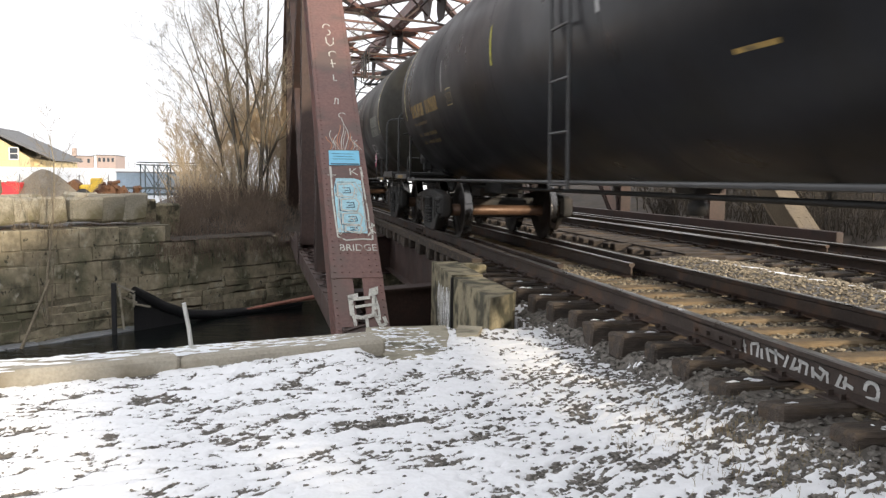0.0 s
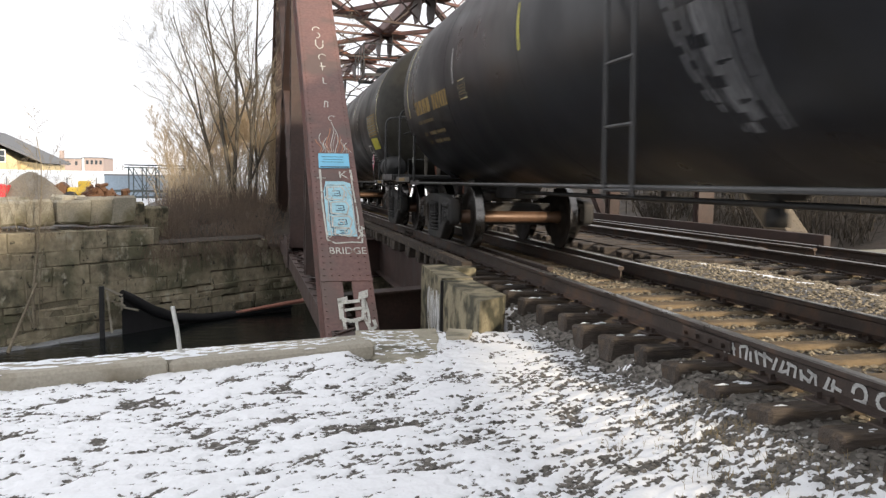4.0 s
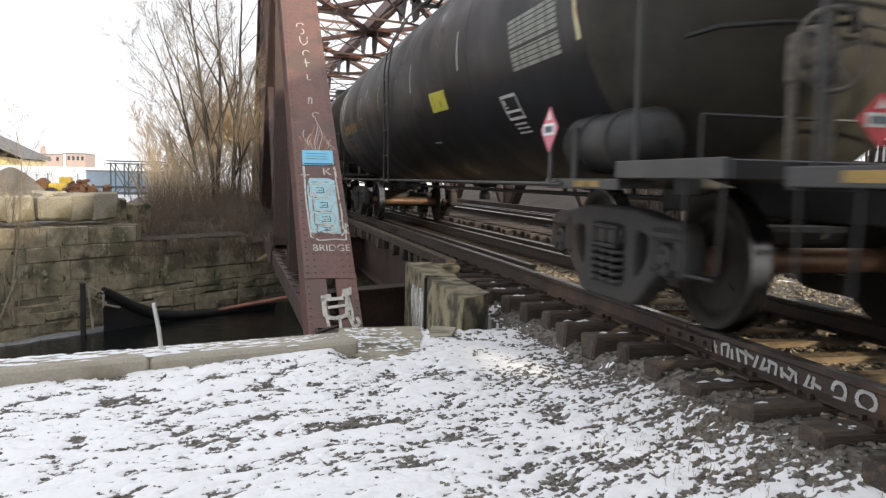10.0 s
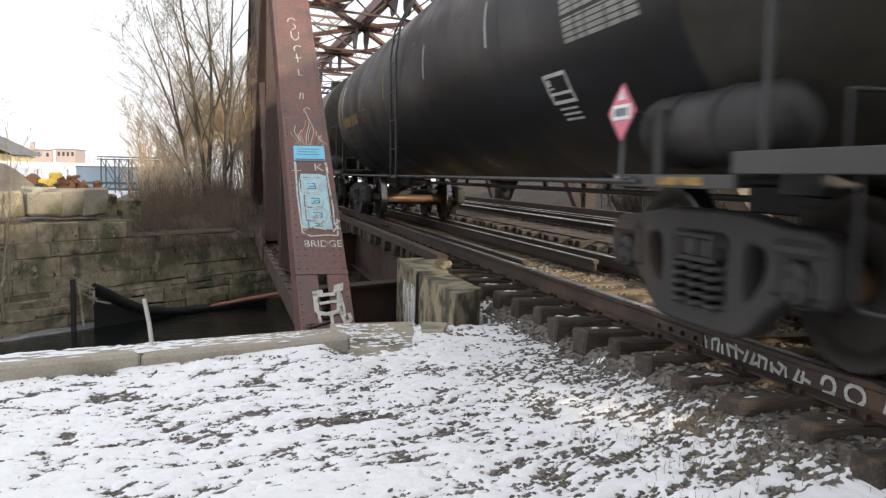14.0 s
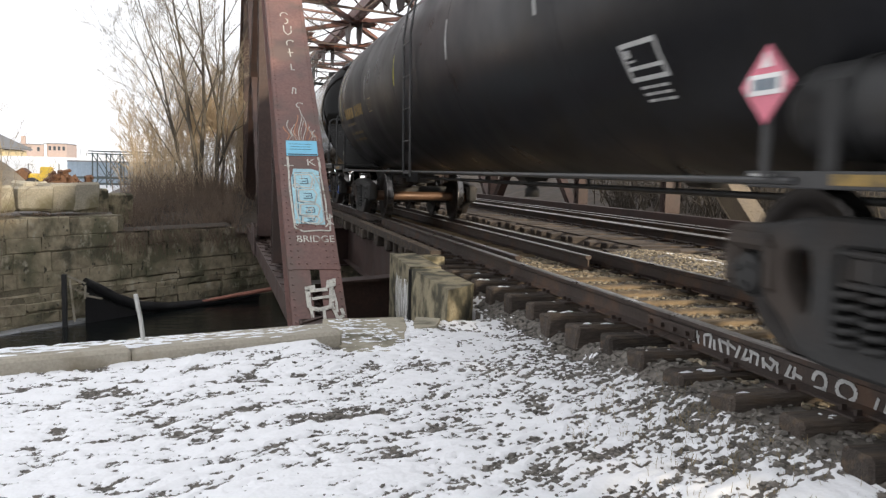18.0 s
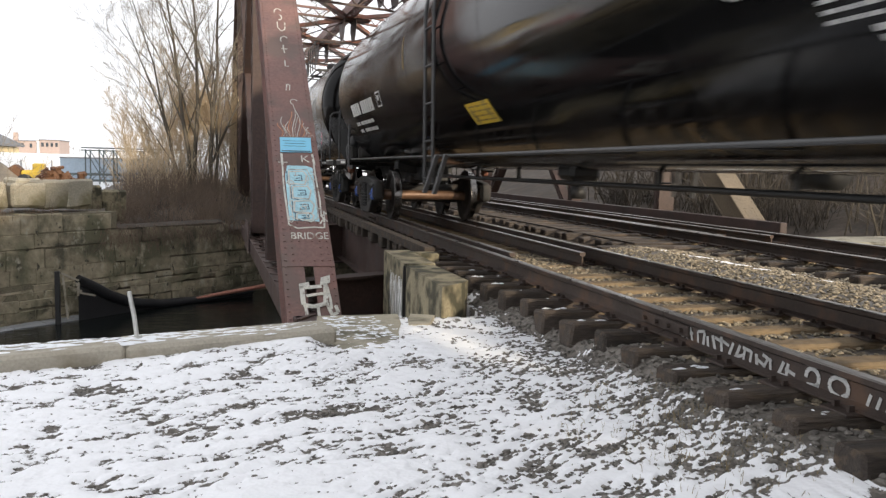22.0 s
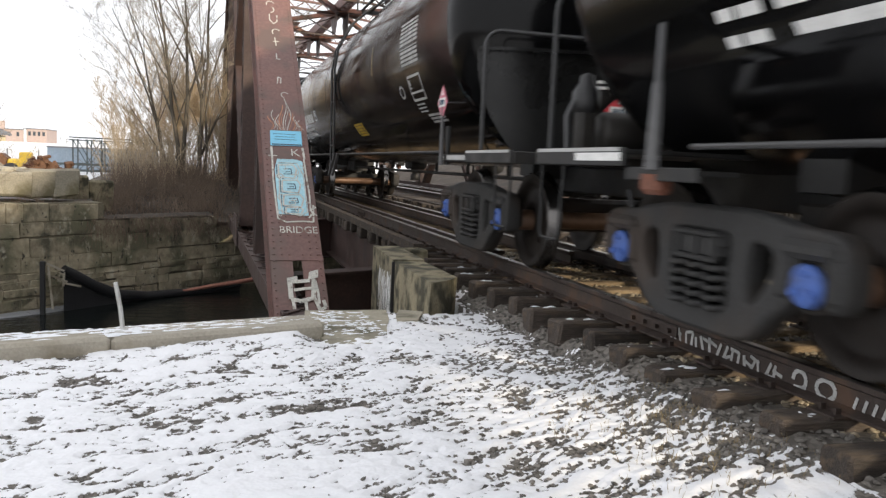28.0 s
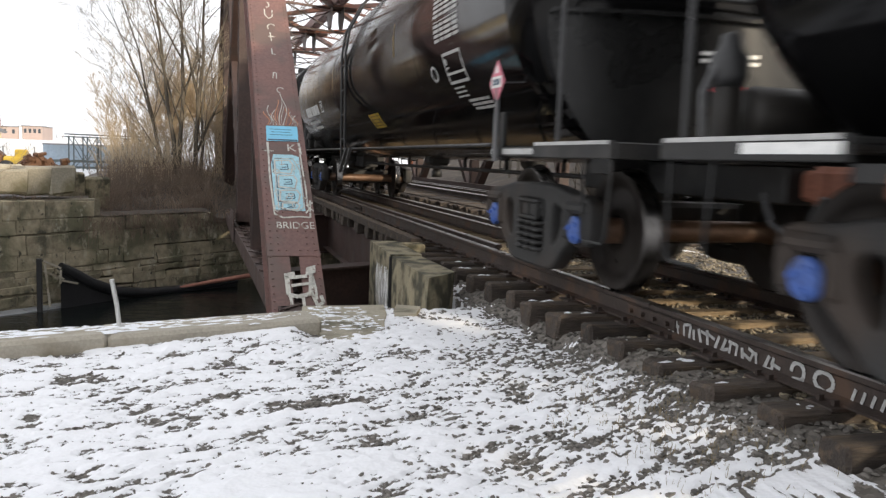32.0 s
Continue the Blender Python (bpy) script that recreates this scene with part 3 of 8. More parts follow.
def ground_material():
    m = bpy.data.materials.new("gravel_and_thin_snow")
    m.use_nodes = True
    nt = m.node_tree
    N, L = nt.nodes, nt.links
    bsdf = N["Principled BSDF"]
    co = N.new("ShaderNodeTexCoord")
    at = N.new("ShaderNodeAttribute")
    at.attribute_name = "snow"
    fine = N.new("ShaderNodeTexNoise")
    fine.inputs["Scale"].default_value, fine.inputs["Detail"].default_value, fine.inputs["Roughness"].default_value = 55, 5, 0.65
    L.new(co.outputs["Object"], fine.inputs[0])
    pebble = N.new("ShaderNodeTexVoronoi")
    pebble.inputs["Scale"].default_value = 42
    L.new(co.outputs["Object"], pebble.inputs[0])
    k = N.new("ShaderNodeMath")
    k.operation = "MULTIPLY_ADD"
    k.inputs[1].default_value, k.inputs[2].default_value = 0.4, -0.2
    L.new(fine.outputs[0], k.inputs[0])
    a = N.new("ShaderNodeMath")
    a.operation = "ADD"
    L.new(at.outputs["Fac"], a.inputs[0]), L.new(k.outputs[0], a.inputs[1])
    edge = N.new("ShaderNodeMapRange")
    edge.inputs[1].default_value, edge.inputs[2].default_value = -0.015, 0.025
    L.new(a.outputs[0], edge.inputs[0])
    big = N.new("ShaderNodeTexNoise")
    big.inputs["Scale"].default_value, big.inputs["Detail"].default_value = 3.0, 5
    L.new(co.outputs["Object"], big.inputs[0])
    tone = N.new("ShaderNodeMixRGB")
    tone.inputs[1].default_value, tone.inputs[2].default_value = (0.10, 0.092, 0.085, 1), (0.22, 0.195, 0.165, 1)
    L.new(big.outputs[0], tone.inputs[0])
    grain = N.new("ShaderNodeMixRGB")
    grain.blend_type = "MULTIPLY"
    grain.inputs[0].default_value = 0.75
    split = N.new("ShaderNodeSeparateColor")
    L.new(pebble.outputs["Color"], split.inputs[0])
    spread_tone = N.new("ShaderNodeMapRange")
    spread_tone.inputs[3].default_value, spread_tone.inputs[4].default_value = 0.35, 1.15
    L.new(split.outputs[0], spread_tone.inputs[0])
    L.new(tone.outputs[0], grain.inputs[1]), L.new(spread_tone.outputs[0], grain.inputs[2])
    snow_tone = N.new("ShaderNodeMixRGB")
    snow_tone.inputs[1].default_value, snow_tone.inputs[2].default_value = (0.79, 0.80, 0.83, 1), (0.88, 0.885, 0.90, 1)
    L.new(fine.outputs[0], snow_tone.inputs[0])
    mx = N.new("ShaderNodeMixRGB")
    L.new(edge.outputs[0], mx.inputs[0]), L.new(grain.outputs[0], mx.inputs[1]), L.new(snow_tone.outputs[0], mx.inputs[2])
    L.new(mx.outputs[0], bsdf.inputs["Base Color"])
    bsdf.inputs["Roughness"].default_value = 0.75
    h = N.new("ShaderNodeMath")
    h.operation = "MULTIPLY_ADD"
    h.inputs[1].default_value = 0.5
    L.new(pebble.outputs["Distance"], h.inputs[0]), L.new(edge.outputs[0], h.inputs[2])
    bp = N.new("ShaderNodeBump")
    bp.inputs["Strength"].default_value, bp.inputs["Distance"].default_value = 0.7, 0.006
    L.new(h.outputs[0], bp.inputs["Height"]), L.new(bp.outputs[0], bsdf.inputs["Normal"])
    return m


g_me.materials.append(ground_material())
ground = tagged(new("ground", g_me), "gravelly ground under thin patchy snow", "ground", kind="structure")

# loose gravel showing through the snow and beside the ties
rng = np.random.RandomState(7)


def pebbles(name, label, spots, sizes, mat, seed):
    """Many small angular stones in one mesh."""
    r = np.random.RandomState(seed)
    g = (1 + 5 ** 0.5) / 2
    base = np.array([(-1, g, 0), (1, g, 0), (-1, -g, 0), (1, -g, 0), (0, -1, g), (0, 1, g), (0, -1, -g), (0, 1, -g), (g, 0, -1), (g, 0, 1), (-g, 0, -1), (-g, 0, 1)], float) / 1.9
    tri = np.array([(0, 11, 5), (0, 5, 1), (0, 1, 7), (0, 7, 10), (0, 10, 11), (1, 5, 9), (5, 11, 4), (11, 10, 2), (10, 7, 6), (7, 1, 8), (3, 9, 4), (3, 4, 2), (3, 2, 6), (3, 6, 8), (3, 8, 9), (4, 9, 5), (2, 4, 11), (6, 2, 10), (8, 6, 7), (9, 8, 1)])
    n = len(spots)
    a = r.rand(n) * 6.28
    sc = sizes[:, None, None] * (0.65 + 0.7 * r.rand(n, 12, 1)) * np.stack([0.8 + 0.5 * r.rand(n, 1), 0.6 + 0.4 * r.rand(n, 1), 0.35 + 0.3 * r.rand(n, 1)], -1)
    v = base[None] * sc
    c, s = np.cos(a)[:, None], np.sin(a)[:, None]
    tilt = (r.rand(n, 1) - 0.5) * 0.9
    x, y, z = v[..., 0] * c - v[..., 1] * s, v[..., 0] * s + v[..., 1] * c, v[..., 2]
    x, z = x * np.cos(tilt) - z * np.sin(tilt), x * np.sin(tilt) + z * np.cos(tilt)
    v = np.stack([x, y, z], -1) + spots[:, None, :]
    f = tri[None] + (np.arange(n) * 12)[:, None, None]
    me = bpy.data.meshes.new(name)
    me.from_pydata(v.reshape(-1, 3).tolist(), [], f.reshape(-1, 3).tolist())
    me.materials.append(mat)
    return tagged(new(name, me), label, "gravel", kind="stuff")


def sheet_height(x, y):
    """The ground sheet's own height, between its lines."""
    i = np.clip(np.searchsorted(GX, x) - 1, 0, nx - 2)
    j = np.clip(np.searchsorted(GY, y) - 1, 0, ny - 2)
    fx = (x - GX[i]) / (GX[i + 1] - GX[i])
    fy = (y - GY[j]) / (GY[j + 1] - GY[j])
    return (gh[j, i] * (1 - fx) + gh[j, i + 1] * fx) * (1 - fy) + (gh[j + 1, i] * (1 - fx) + gh[j + 1, i + 1] * fx) * fy


px_, py_ = rng.uniform(-3.2, 2.62, 110000), rng.uniform(2.75, 7.4, 110000)
dens = snow_depth(px_, py_)
speck = np.clip((px_ - 0.7) / 1.2, 0, 1) * np.clip((5.4 - py_) / 1.2, 0, 1)
ok = ((dens + rng.uniform(-0.04, 0.05, 110000) < -0.015) | (rng.rand(110000) < 0.05 + 0.09 * speck) & (dens < 0.085)) & (py_ < np.vectorize(near_edge)(px_) - 0.42) & ~((px_ > 0.85) & (px_ < 1.72) & (py_ > 5.8))
px_, py_ = px_[ok][:34000], py_[ok][:34000]
sz = rng.uniform(0.004, 0.009, len(px_)) + np.clip(px_ * 0.5, 0, 1) * 0.003 + (rng.rand(len(px_)) < 0.08 + 0.3 * np.clip(px_ * 0.6, 0, 1)) * rng.uniform(0.003, 0.010, len(px_))
pebbles("gravel", "loose dark gravel poking through thin snow", np.stack([px_, py_, sheet_height(px_, py_) + sz * 0.15], -1), sz, M_GRAVEL, 1)
bx, by = rng.uniform(2.57, 10.4, 30000), rng.uniform(1.6, 11.6, 30000) ** 1.0
near_bed = bx < 2.95
ok = (by < np.vectorize(near_edge)(bx) - 0.1) & ~((bx > 4.9) & (patch_snow(bx, by) > 0.0))
bx, by, near_bed = bx[ok], by[ok], near_bed[ok]
sz = rng.uniform(0.013, 0.027, len(bx))
pts_b = np.stack([bx, by, sheet_height(bx, by) + 0.008], -1)
pebbles("ballast", "tan-brown crushed stone ballast between the ties", pts_b[~near_bed], sz[~near_bed], M_BALLAST, 2)
pebbles("gravel", "dark crushed stone along the tie ends", pts_b[near_bed], sz[near_bed], M_GRAVEL, 3)

# ---- river, its walls and the concrete by the bridge ----
def water_material():
    m = bpy.data.materials.new("dark_river_water")
    m.use_nodes = True
    N, L = m.node_tree.nodes, m.node_tree.links
    b = N["Principled BSDF"]
    b.inputs["Base Color"].default_value = (0.006, 0.008, 0.008, 1)
    b.inputs["Roughness"].default_value = 0.12
    co = N.new("ShaderNodeTexCoord")
    mp = N.new("ShaderNodeMapping")
    mp.inputs["Scale"].default_value = (1.0, 2.6, 1)
    mp.inputs["Rotation"].default_value = (0, 0, 0.5)
    L.new(co.outputs["Object"], mp.inputs[0])
    n = N.new("ShaderNodeTexNoise")
    n.inputs["Scale"].default_value, n.inputs["Detail"].default_value, n.inputs["Distortion"].default_value = 2.2, 5, 0.8
    L.new(mp.outputs[0], n.inputs[0])
    bp = N.new("ShaderNodeBump")
    bp.inputs["Strength"].default_value, bp.inputs["Distance"].default_value = 0.5, 0.05
    L.new(n.outputs[0], bp.inputs["Height"]), L.new(bp.outputs[0], b.inputs["Normal"])
    return m


wm = Mesh()
wm.add([(-60, -6, WATER_Z), (60, 4, WATER_Z), (60, 75, WATER_Z), (-60, 75, WATER_Z)], [(0, 1, 2, 3)])
part("water", wm, water_material())
tagged(bpy.data.objects["water"], "dark slow river water", "river", kind="structure")

# coping of the near river wall, in cast lengths with worn edges
river_wall_near = thing("curb", "weathered concrete river wall coping dusted with snow", "curb", kind="structure")
crnd = random.Random(4)
cx = -9.0
while cx < 0.85:
    ln = min(crnd.uniform(1.5, 2.1), 0.93 - cx)
    a = math.atan(0.233)
    mid = cx + ln / 2
    m = Matrix.Rotation(a, 3, "Z")
    cm = Mesh()
    y0 = 5.42 + 0.233 * (mid + 1.6) + 0.17
    cm.cbox((mid, y0, -0.72), (ln / math.cos(a) - 0.012, 0.36, 0.86), 0.025, m, 0.008, crnd)
    part("coping_length", cm, M_CURB, river_wall_near)
    cx += ln
wall_under = Mesh()
for i in range(10):
    xx = -9 + i
    wall_under.box((xx + 0.5, 5.78 + 0.233 * (xx + 2.1) - 0.2, -2.6), (1.02, 0.5, 2.9), Matrix.Rotation(math.atan(0.233), 3, "Z"))
part("wall_face", wall_under, M_CONCRETE, river_wall_near)
# thin snow lying along the coping
sn = Mesh()
srnd = random.Random(9)
for i in range(330):
    xx = srnd.uniform(-4.5, 0.85)
    dy = min(0.15, srnd.gauss(0.07, 0.09))
    w, d = srnd.uniform(0.02, 0.13), srnd.uniform(0.008, 0.03)
    c = Vector((xx, 5.59 + 0.233 * (xx + 1.6) + dy, -0.288))
    ring = [c + Vector((math.cos(t) * w * srnd.uniform(0.6, 1), math.sin(t) * d * srnd.uniform(0.6, 1) + 0.233 * math.cos(t) * w, -0.003)) for t in [k * math.pi / 5 for k in range(10)]]
    sn.add([c + Vector((0, 0, 0.006))] + ring, [(0, 1 + k, 1 + (k + 1) % 10) for k in range(10)], True)
part("snow_dusting", sn, M_SNOW, river_wall_near, "thin windblown snow")

slab = Mesh()
slab.prism([(0.95, 5.78), (1.02, 5.80), (1.12, 5.75), (1.28, 5.76), (1.35, 5.9), (1.47, 6.1), (1.52, 6.33), (1.61, 6.62), (1.68, 7.05), (0.95, 7.05), (0.86, 6.4), (0.93, 6.0)], 0.55, lambda u, v, w: (u, v, -0.664 + w + 0.003 * (v - 6)))
slab_ob = part("pavement", slab, M_CONCRETE)
tagged(slab_ob, "cracked concrete slab speckled with snow beside the bridge", "slab", kind="structure")
slab2 = Mesh()
slab2.prism([(1.66, 6.55), (1.86, 6.6), (2.0, 6.95), (1.8, 7.05), (1.7, 6.75)], 0.3, lambda u, v, w: (u, v, -0.538 + w))
part("slab_piece", slab2, M_CONCRETE, slab_ob)
sp = Mesh()
for i in range(120):
    c = Vector((srnd.uniform(0.98, 1.45), srnd.uniform(6.05, 7.0), -0.40))
    c.z = -0.664 + 0.275 + 0.003 * (c.y - 6) + 0.003
    w, d = srnd.uniform(0.01, 0.05), srnd.uniform(0.01, 0.03)
    ring = [c + Vector((math.cos(t) * w * srnd.uniform(0.6, 1), math.sin(t) * d * srnd.uniform(0.5, 1), -0.001)) for t in [k * math.pi / 4 for k in range(8)]]
    sp.add([c + Vector((0, 0, 0.004))] + ring, [(0, 1 + k, 1 + (k + 1) % 8) for k in range(8)], True)
part("snow_dusting", sp, M_SNOW, slab_ob, "small snow specks")

# abutment: bridge seat, wing wall beside the ties, skewed face under the tracks
abut = thing("abutment", "stained concrete bridge abutment", "abutment", kind="structure")
am = Mesh()
am.cbox((1.2, 8.45, -2.6), (2.4, 2.7, 2.8), 0.03)
part("bridge_seat", am, M_CONCRETE, abut)
am = Mesh()
am.prism([(2.5, 9.75), (11.6, 12.0), (11.6, 12.6), (2.5, 10.35)], 3.6, lambda u, v, w: (u, v, -2.45 + w))
part("back_wall", am, M_CONCRETE, abut)
am = Mesh()
am.prism([(0.9, 6.9), (2.2, 6.9), (2.5, 9.9), (2.5, 10.3), (-0.2, 7.1)], 3.0, lambda u, v, w: (u, v, -2.75 + w))
part("side_wall", am, M_CONCRETE, abut)
wing = thing("wing_wall", "squat concrete wing wall with white paint drips", "concrete wall")
wm_ = Mesh()
for plan, z_top in (([(2.075, 7.04), (2.135, 8.62), (2.46, 8.62), (2.45, 7.42), (2.33, 7.26)], -0.145), ([(2.115, 8.6), (2.19, 10.0), (2.52, 10.0), (2.47, 8.6)], -0.128)):
    wm_.prism(plan, 1.5, lambda u, v, w: (u + (0.02 if w > 0 else -0.03) * (v < 8), v, z_top - 0.75 + w))
part("wall_body", wm_, M_WING, wing)
wc = Mesh()
wc.cbox((2.56, 9.95, -0.24), (0.62, 0.26, 0.17), 0.02)
part("cap_block", wc, M_WING, wing)
dr = Mesh()
drnd = random.Random(3)
for i in range(40):
    yy = drnd.uniform(8.62, 9.5)
    z1 = -0.28 - abs(drnd.gauss(0, 0.08))
    z2 = z1 - drnd.uniform(0.2, 0.7)
    w = drnd.uniform(0.005, 0.014)
    xx = 2.105 + (yy - 8.6) * 0.053
    zs = [z1 + (max(z2, -0.92) - z1) * k / 4 for k in range(5)]
    ys_ = [yy]
    for k in range(4):
        ys_.append(ys_[-1] + drnd.uniform(-0.022, 0.022))
    ws = [w * drnd.uniform(0.4, 1.2) for k in range(4)] + [w * 0.3]
    pts_ = [(xx, ys_[k] + e * ws[k], zs[k]) for k in range(5) for e in (-1, 1)]
    dr.add(pts_, [(2 * k, 2 * k + 1, 2 * k + 3, 2 * k + 2) for k in range(4)])
part("paint_drips", dr, M_WHITE, wing, "white dripping spray paint")
dk = Mesh()
dk.box((2.118, 8.605, -0.55), (0.03, 0.035, 0.8))
part("dark_streak", dk, M_BOOM, wing)

# a short steel pipe standing in the coping
pole = thing("steel_pipe_post", "short bare galvanised pipe leaning in the coping", "post", at=(-0.44, 5.93, -0.32))
pm = Mesh()
pm.tube([(0, 0, -0.1), (-0.03, 0, 0.18), (-0.062, 0, 0.36)], 0.016, 12)
part("pipe", pm, M_GALV, pole)
pm = Mesh()
pm.tube([(0.001, 0, 0.025), (-0.001, 0, 0.05)], 0.021, 12)
part("collar", pm, M_GALV, pole)


# ---- tracks ----
def rail_profile():
    return [(-0.07, -0.171), (0.07, -0.171), (0.07, -0.158), (0.012, -0.14), (0.009, -0.05), (0.036, -0.036), (0.037, -0.008), (0.028, 0.0), (-0.028, 0.0), (-0.037, -0.008), (-0.036, -0.036), (-0.009, -0.05), (-0.012, -0.14), (-0.07, -0.158)]


def rail_mesh(y0, y1, z=0.0):
    prof = rail_profile()
    n = len(prof)
    ys = [y0 + (y1 - y0) * i / 24 for i in range(25)]
    vs = [(u, y, v + z) for y in ys for u, v in prof]
    fs, mi = [], []
    for i in range(24):
        for k in range(n):
            fs.append((i * n + k, i * n + (k + 1) % n, (i + 1) * n + (k + 1) % n, (i + 1) * n + k))
            mi.append(1 if k in (6, 7, 8) else 0)
    fs += [tuple(range(n))[::-1], tuple(range(24 * n, 25 * n))]
    mi += [0, 0]
    me = bpy.data.meshes.new("rail")
    me.from_pydata(vs, [], fs)
    bm = bmesh.new()
    bm.from_mesh(me)
    bmesh.ops.recalc_face_normals(bm, faces=bm.faces)
    bm.to_mesh(me)
    bm.free()
    me.materials.append(M_RAIL)
    me.materials.append(M_RAIL_TOP)
    me.polygons.foreach_set("material_index", mi)
    return me


TRACK_END = 232.0
near_rail_a, near_rail_b = rail_mesh(-165.0, 4.9), rail_mesh(4.908, TRACK_END)
long_rail = rail_mesh(-165.0, TRACK_END)
tracks = []
for tx, label in ((TRACK_1, "railway track with weathered timber ties and rusty rails"), (TRACK_2, "second railway track with timber ties and rusty rails")):
    tr = thing("track", label, "railway track", "tracks", "structure", at=(tx, 0, 0))
    tr.matrix_basis = TRACK_TURN @ Matrix.Translation((tx, 0, 0))
    tracks.append(tr)
    for sx in (-1, 1):
        for me in ((near_rail_a, near_rail_b) if (tx == TRACK_1 and sx < 0) else (long_rail,)):
            ob = part("rail", me, None, tr)
            ob.location.x = sx * GAUGE / 2
# guard rails over the bridge, ending in a bent-down foot
for tr, y0 in ((tracks[0], 8.9), (tracks[1], 11.5)):
    gm = rail_mesh(y0, 76.0, -0.02)
    for sx in (-1, 1):
        ob = part("guard_rail", gm, None, tr)
        ob.location.x = sx * (GAUGE / 2 - 0.30)
# joint bars on the near rail
for yy in (4.9, 16.5):
    jm = Mesh()
    jm.cbox((-GAUGE / 2 - 0.024, yy, -0.093), (0.022, 0.62, 0.075), 0.006)
    jb = part("joint_bar", jm, M_RAIL, tracks[0])
    for k in range(4):
        bm_ = Mesh()
        bm_.tube([(-GAUGE / 2 - 0.03, yy - 0.24 + 0.16 * k, -0.093), (-GAUGE / 2 - 0.062, yy - 0.24 + 0.16 * k, -0.093)], 0.017, 6, smooth=False)
        part("bolt", bm_, M_RAIL, jb)
# faded name sprayed along the near rail's web: plain strokes only
sprayed = Mesh()
grnd = random.Random(12)
SX = -GAUGE / 2 - 0.0155
y0_ = 4.68
for k in range(17):
    lean, ht = grnd.choice((-0.035, -0.012, 0.012, 0.04)), grnd.uniform(0.07, 0.1)
    sprayed.beam((SX, y0_, -0.15), (SX, y0_ - lean, -0.15 + ht), grnd.uniform(0.016, 0.026), 0.002, up=(1, 0, 0))
    if k % 3 != 2:
        zz = grnd.choice((-0.145, -0.105, -0.07))
        sprayed.beam((SX, y0_ + 0.01, zz), (SX, y0_ - 0.07, zz + grnd.uniform(-0.03, 0.03)), 0.019, 0.002, up=(1, 0, 0))
    y0_ -= grnd.uniform(0.055, 0.078)
for k in range(2):
    yy, rr = (3.43, 0.05) if k == 0 else (3.24, 0.068)
    for j in range(6 + 2 * k):
        t0, t1 = j * 0.75 - 1.2, (j + 1) * 0.75 - 1.2
        sprayed.beam((SX, yy - rr * math.cos(t0), -0.1 + 0.05 * math.sin(t0)), (SX, yy - rr * math.cos(t1), -0.1 + 0.05 * math.sin(t1)), 0.024, 0.002, up=(1, 0, 0))
sprayed.beam((SX, 3.47, -0.145), (SX, 3.38, -0.135), 0.022, 0.002, up=(1, 0, 0))
for k in range(4):
    sprayed.beam((SX, 3.05 - k * 0.06, -0.14), (SX, 3.03 - k * 0.06, -0.08), 0.018, 0.002, up=(1, 0, 0))
part("sprayed_strokes", sprayed, M_FADED_WHITE, tracks[0], "faded white spray-paint strokes on the rail web")

# ties: each its own piece, a little askew
trnd = random.Random(21)
tie_meshes = []
for k in range(10):
    tm = Mesh()
    tm.cbox((0, 0, 0), (2.43 + trnd.uniform(-0.06, 0.08), 0.215 + trnd.uniform(-0.015, 0.015), 0.19), 0.018, None, 0.012, trnd)
    tie_meshes.append(tm.mesh("tie", M_TIE))
long_ties = []
for k in range(4):
    tm = Mesh()
    tm.cbox((0, 0, 0), (4.25 + trnd.uniform(-0.08, 0.08), 0.25, 0.19), 0.018, None, 0.012, trnd)
    long_ties.append(tm.mesh("tie", M_TIE))
plate = Mesh()
plate.cbox((0, 0, 0), (0.30, 0.19, 0.018), 0.005)
for dx, dy in ((-0.09, 0.05), (0.09, -0.05), (-0.09, -0.05)):
    plate.box((dx, dy, 0.022), (0.03, 0.02, 0.035))
plate_me = plate.mesh("tie_plate", M_RAIL)
for ti, (tr, y0) in enumerate(((tracks[0], -2.0), (tracks[1], 1.0))):
    y = y0
    while y < (46 if ti == 0 else 40):
        long_ = ti == 1 and y > 11.1
        tie = part("tie", trnd.choice(long_ties if long_ else tie_meshes), None, tr)
        tie.location = (trnd.uniform(-0.05, 0.05) - (0.15 if long_ else 0.14 if ti else 0.0), y, TIE_TOP - 0.095 + trnd.uniform(-0.012, 0.004))
        tie.rotation_euler = (trnd.uniform(-0.02, 0.02), trnd.uniform(-0.006, 0.006), trnd.uniform(-0.025, 0.025))
        if y < 22:
            for sx in (-1, 1):
                pl = part("tie_plate", plate_me, None, tr)
                pl.location = (sx * GAUGE / 2, y, TIE_TOP + 0.005)
        y += trnd.uniform(0.475, 0.535) if ti == 0 else trnd.uniform(0.52, 0.58)

# thin snow caught on the tie tops beside the near rail
tn = Mesh()
nrnd = random.Random(5)
for tie in [o for o in tracks[0].children if o.name.startswith("tie") and "plate" not in o.name and 3.0 < o.location.y < 9.0]:
    for k in range(nrnd.randint(1, 3)):
        c = Vector((-GAUGE / 2 - nrnd.uniform(0.12, 0.42), tie.location.y + nrnd.uniform(-0.04, 0.05), tie.location.z + 0.1))
        w, d = nrnd.uniform(0.02, 0.08), nrnd.uniform(0.012, 0.035)
        ring = [c + Vector((math.cos(t) * w * nrnd.uniform(0.5, 1), math.sin(t) * d * nrnd.uniform(0.5, 1), -0.004)) for t in [q * math.pi / 4 for q in range(8)]]
        tn.add([c + Vector((0, 0, 0.007))] + ring, [(0, 1 + q, 1 + (q + 1) % 8) for q in range(8)], True)
tagged(part("snow_dusting", tn, M_SNOW, tracks[0], "thin snow on the tie tops"), kind="stuff")
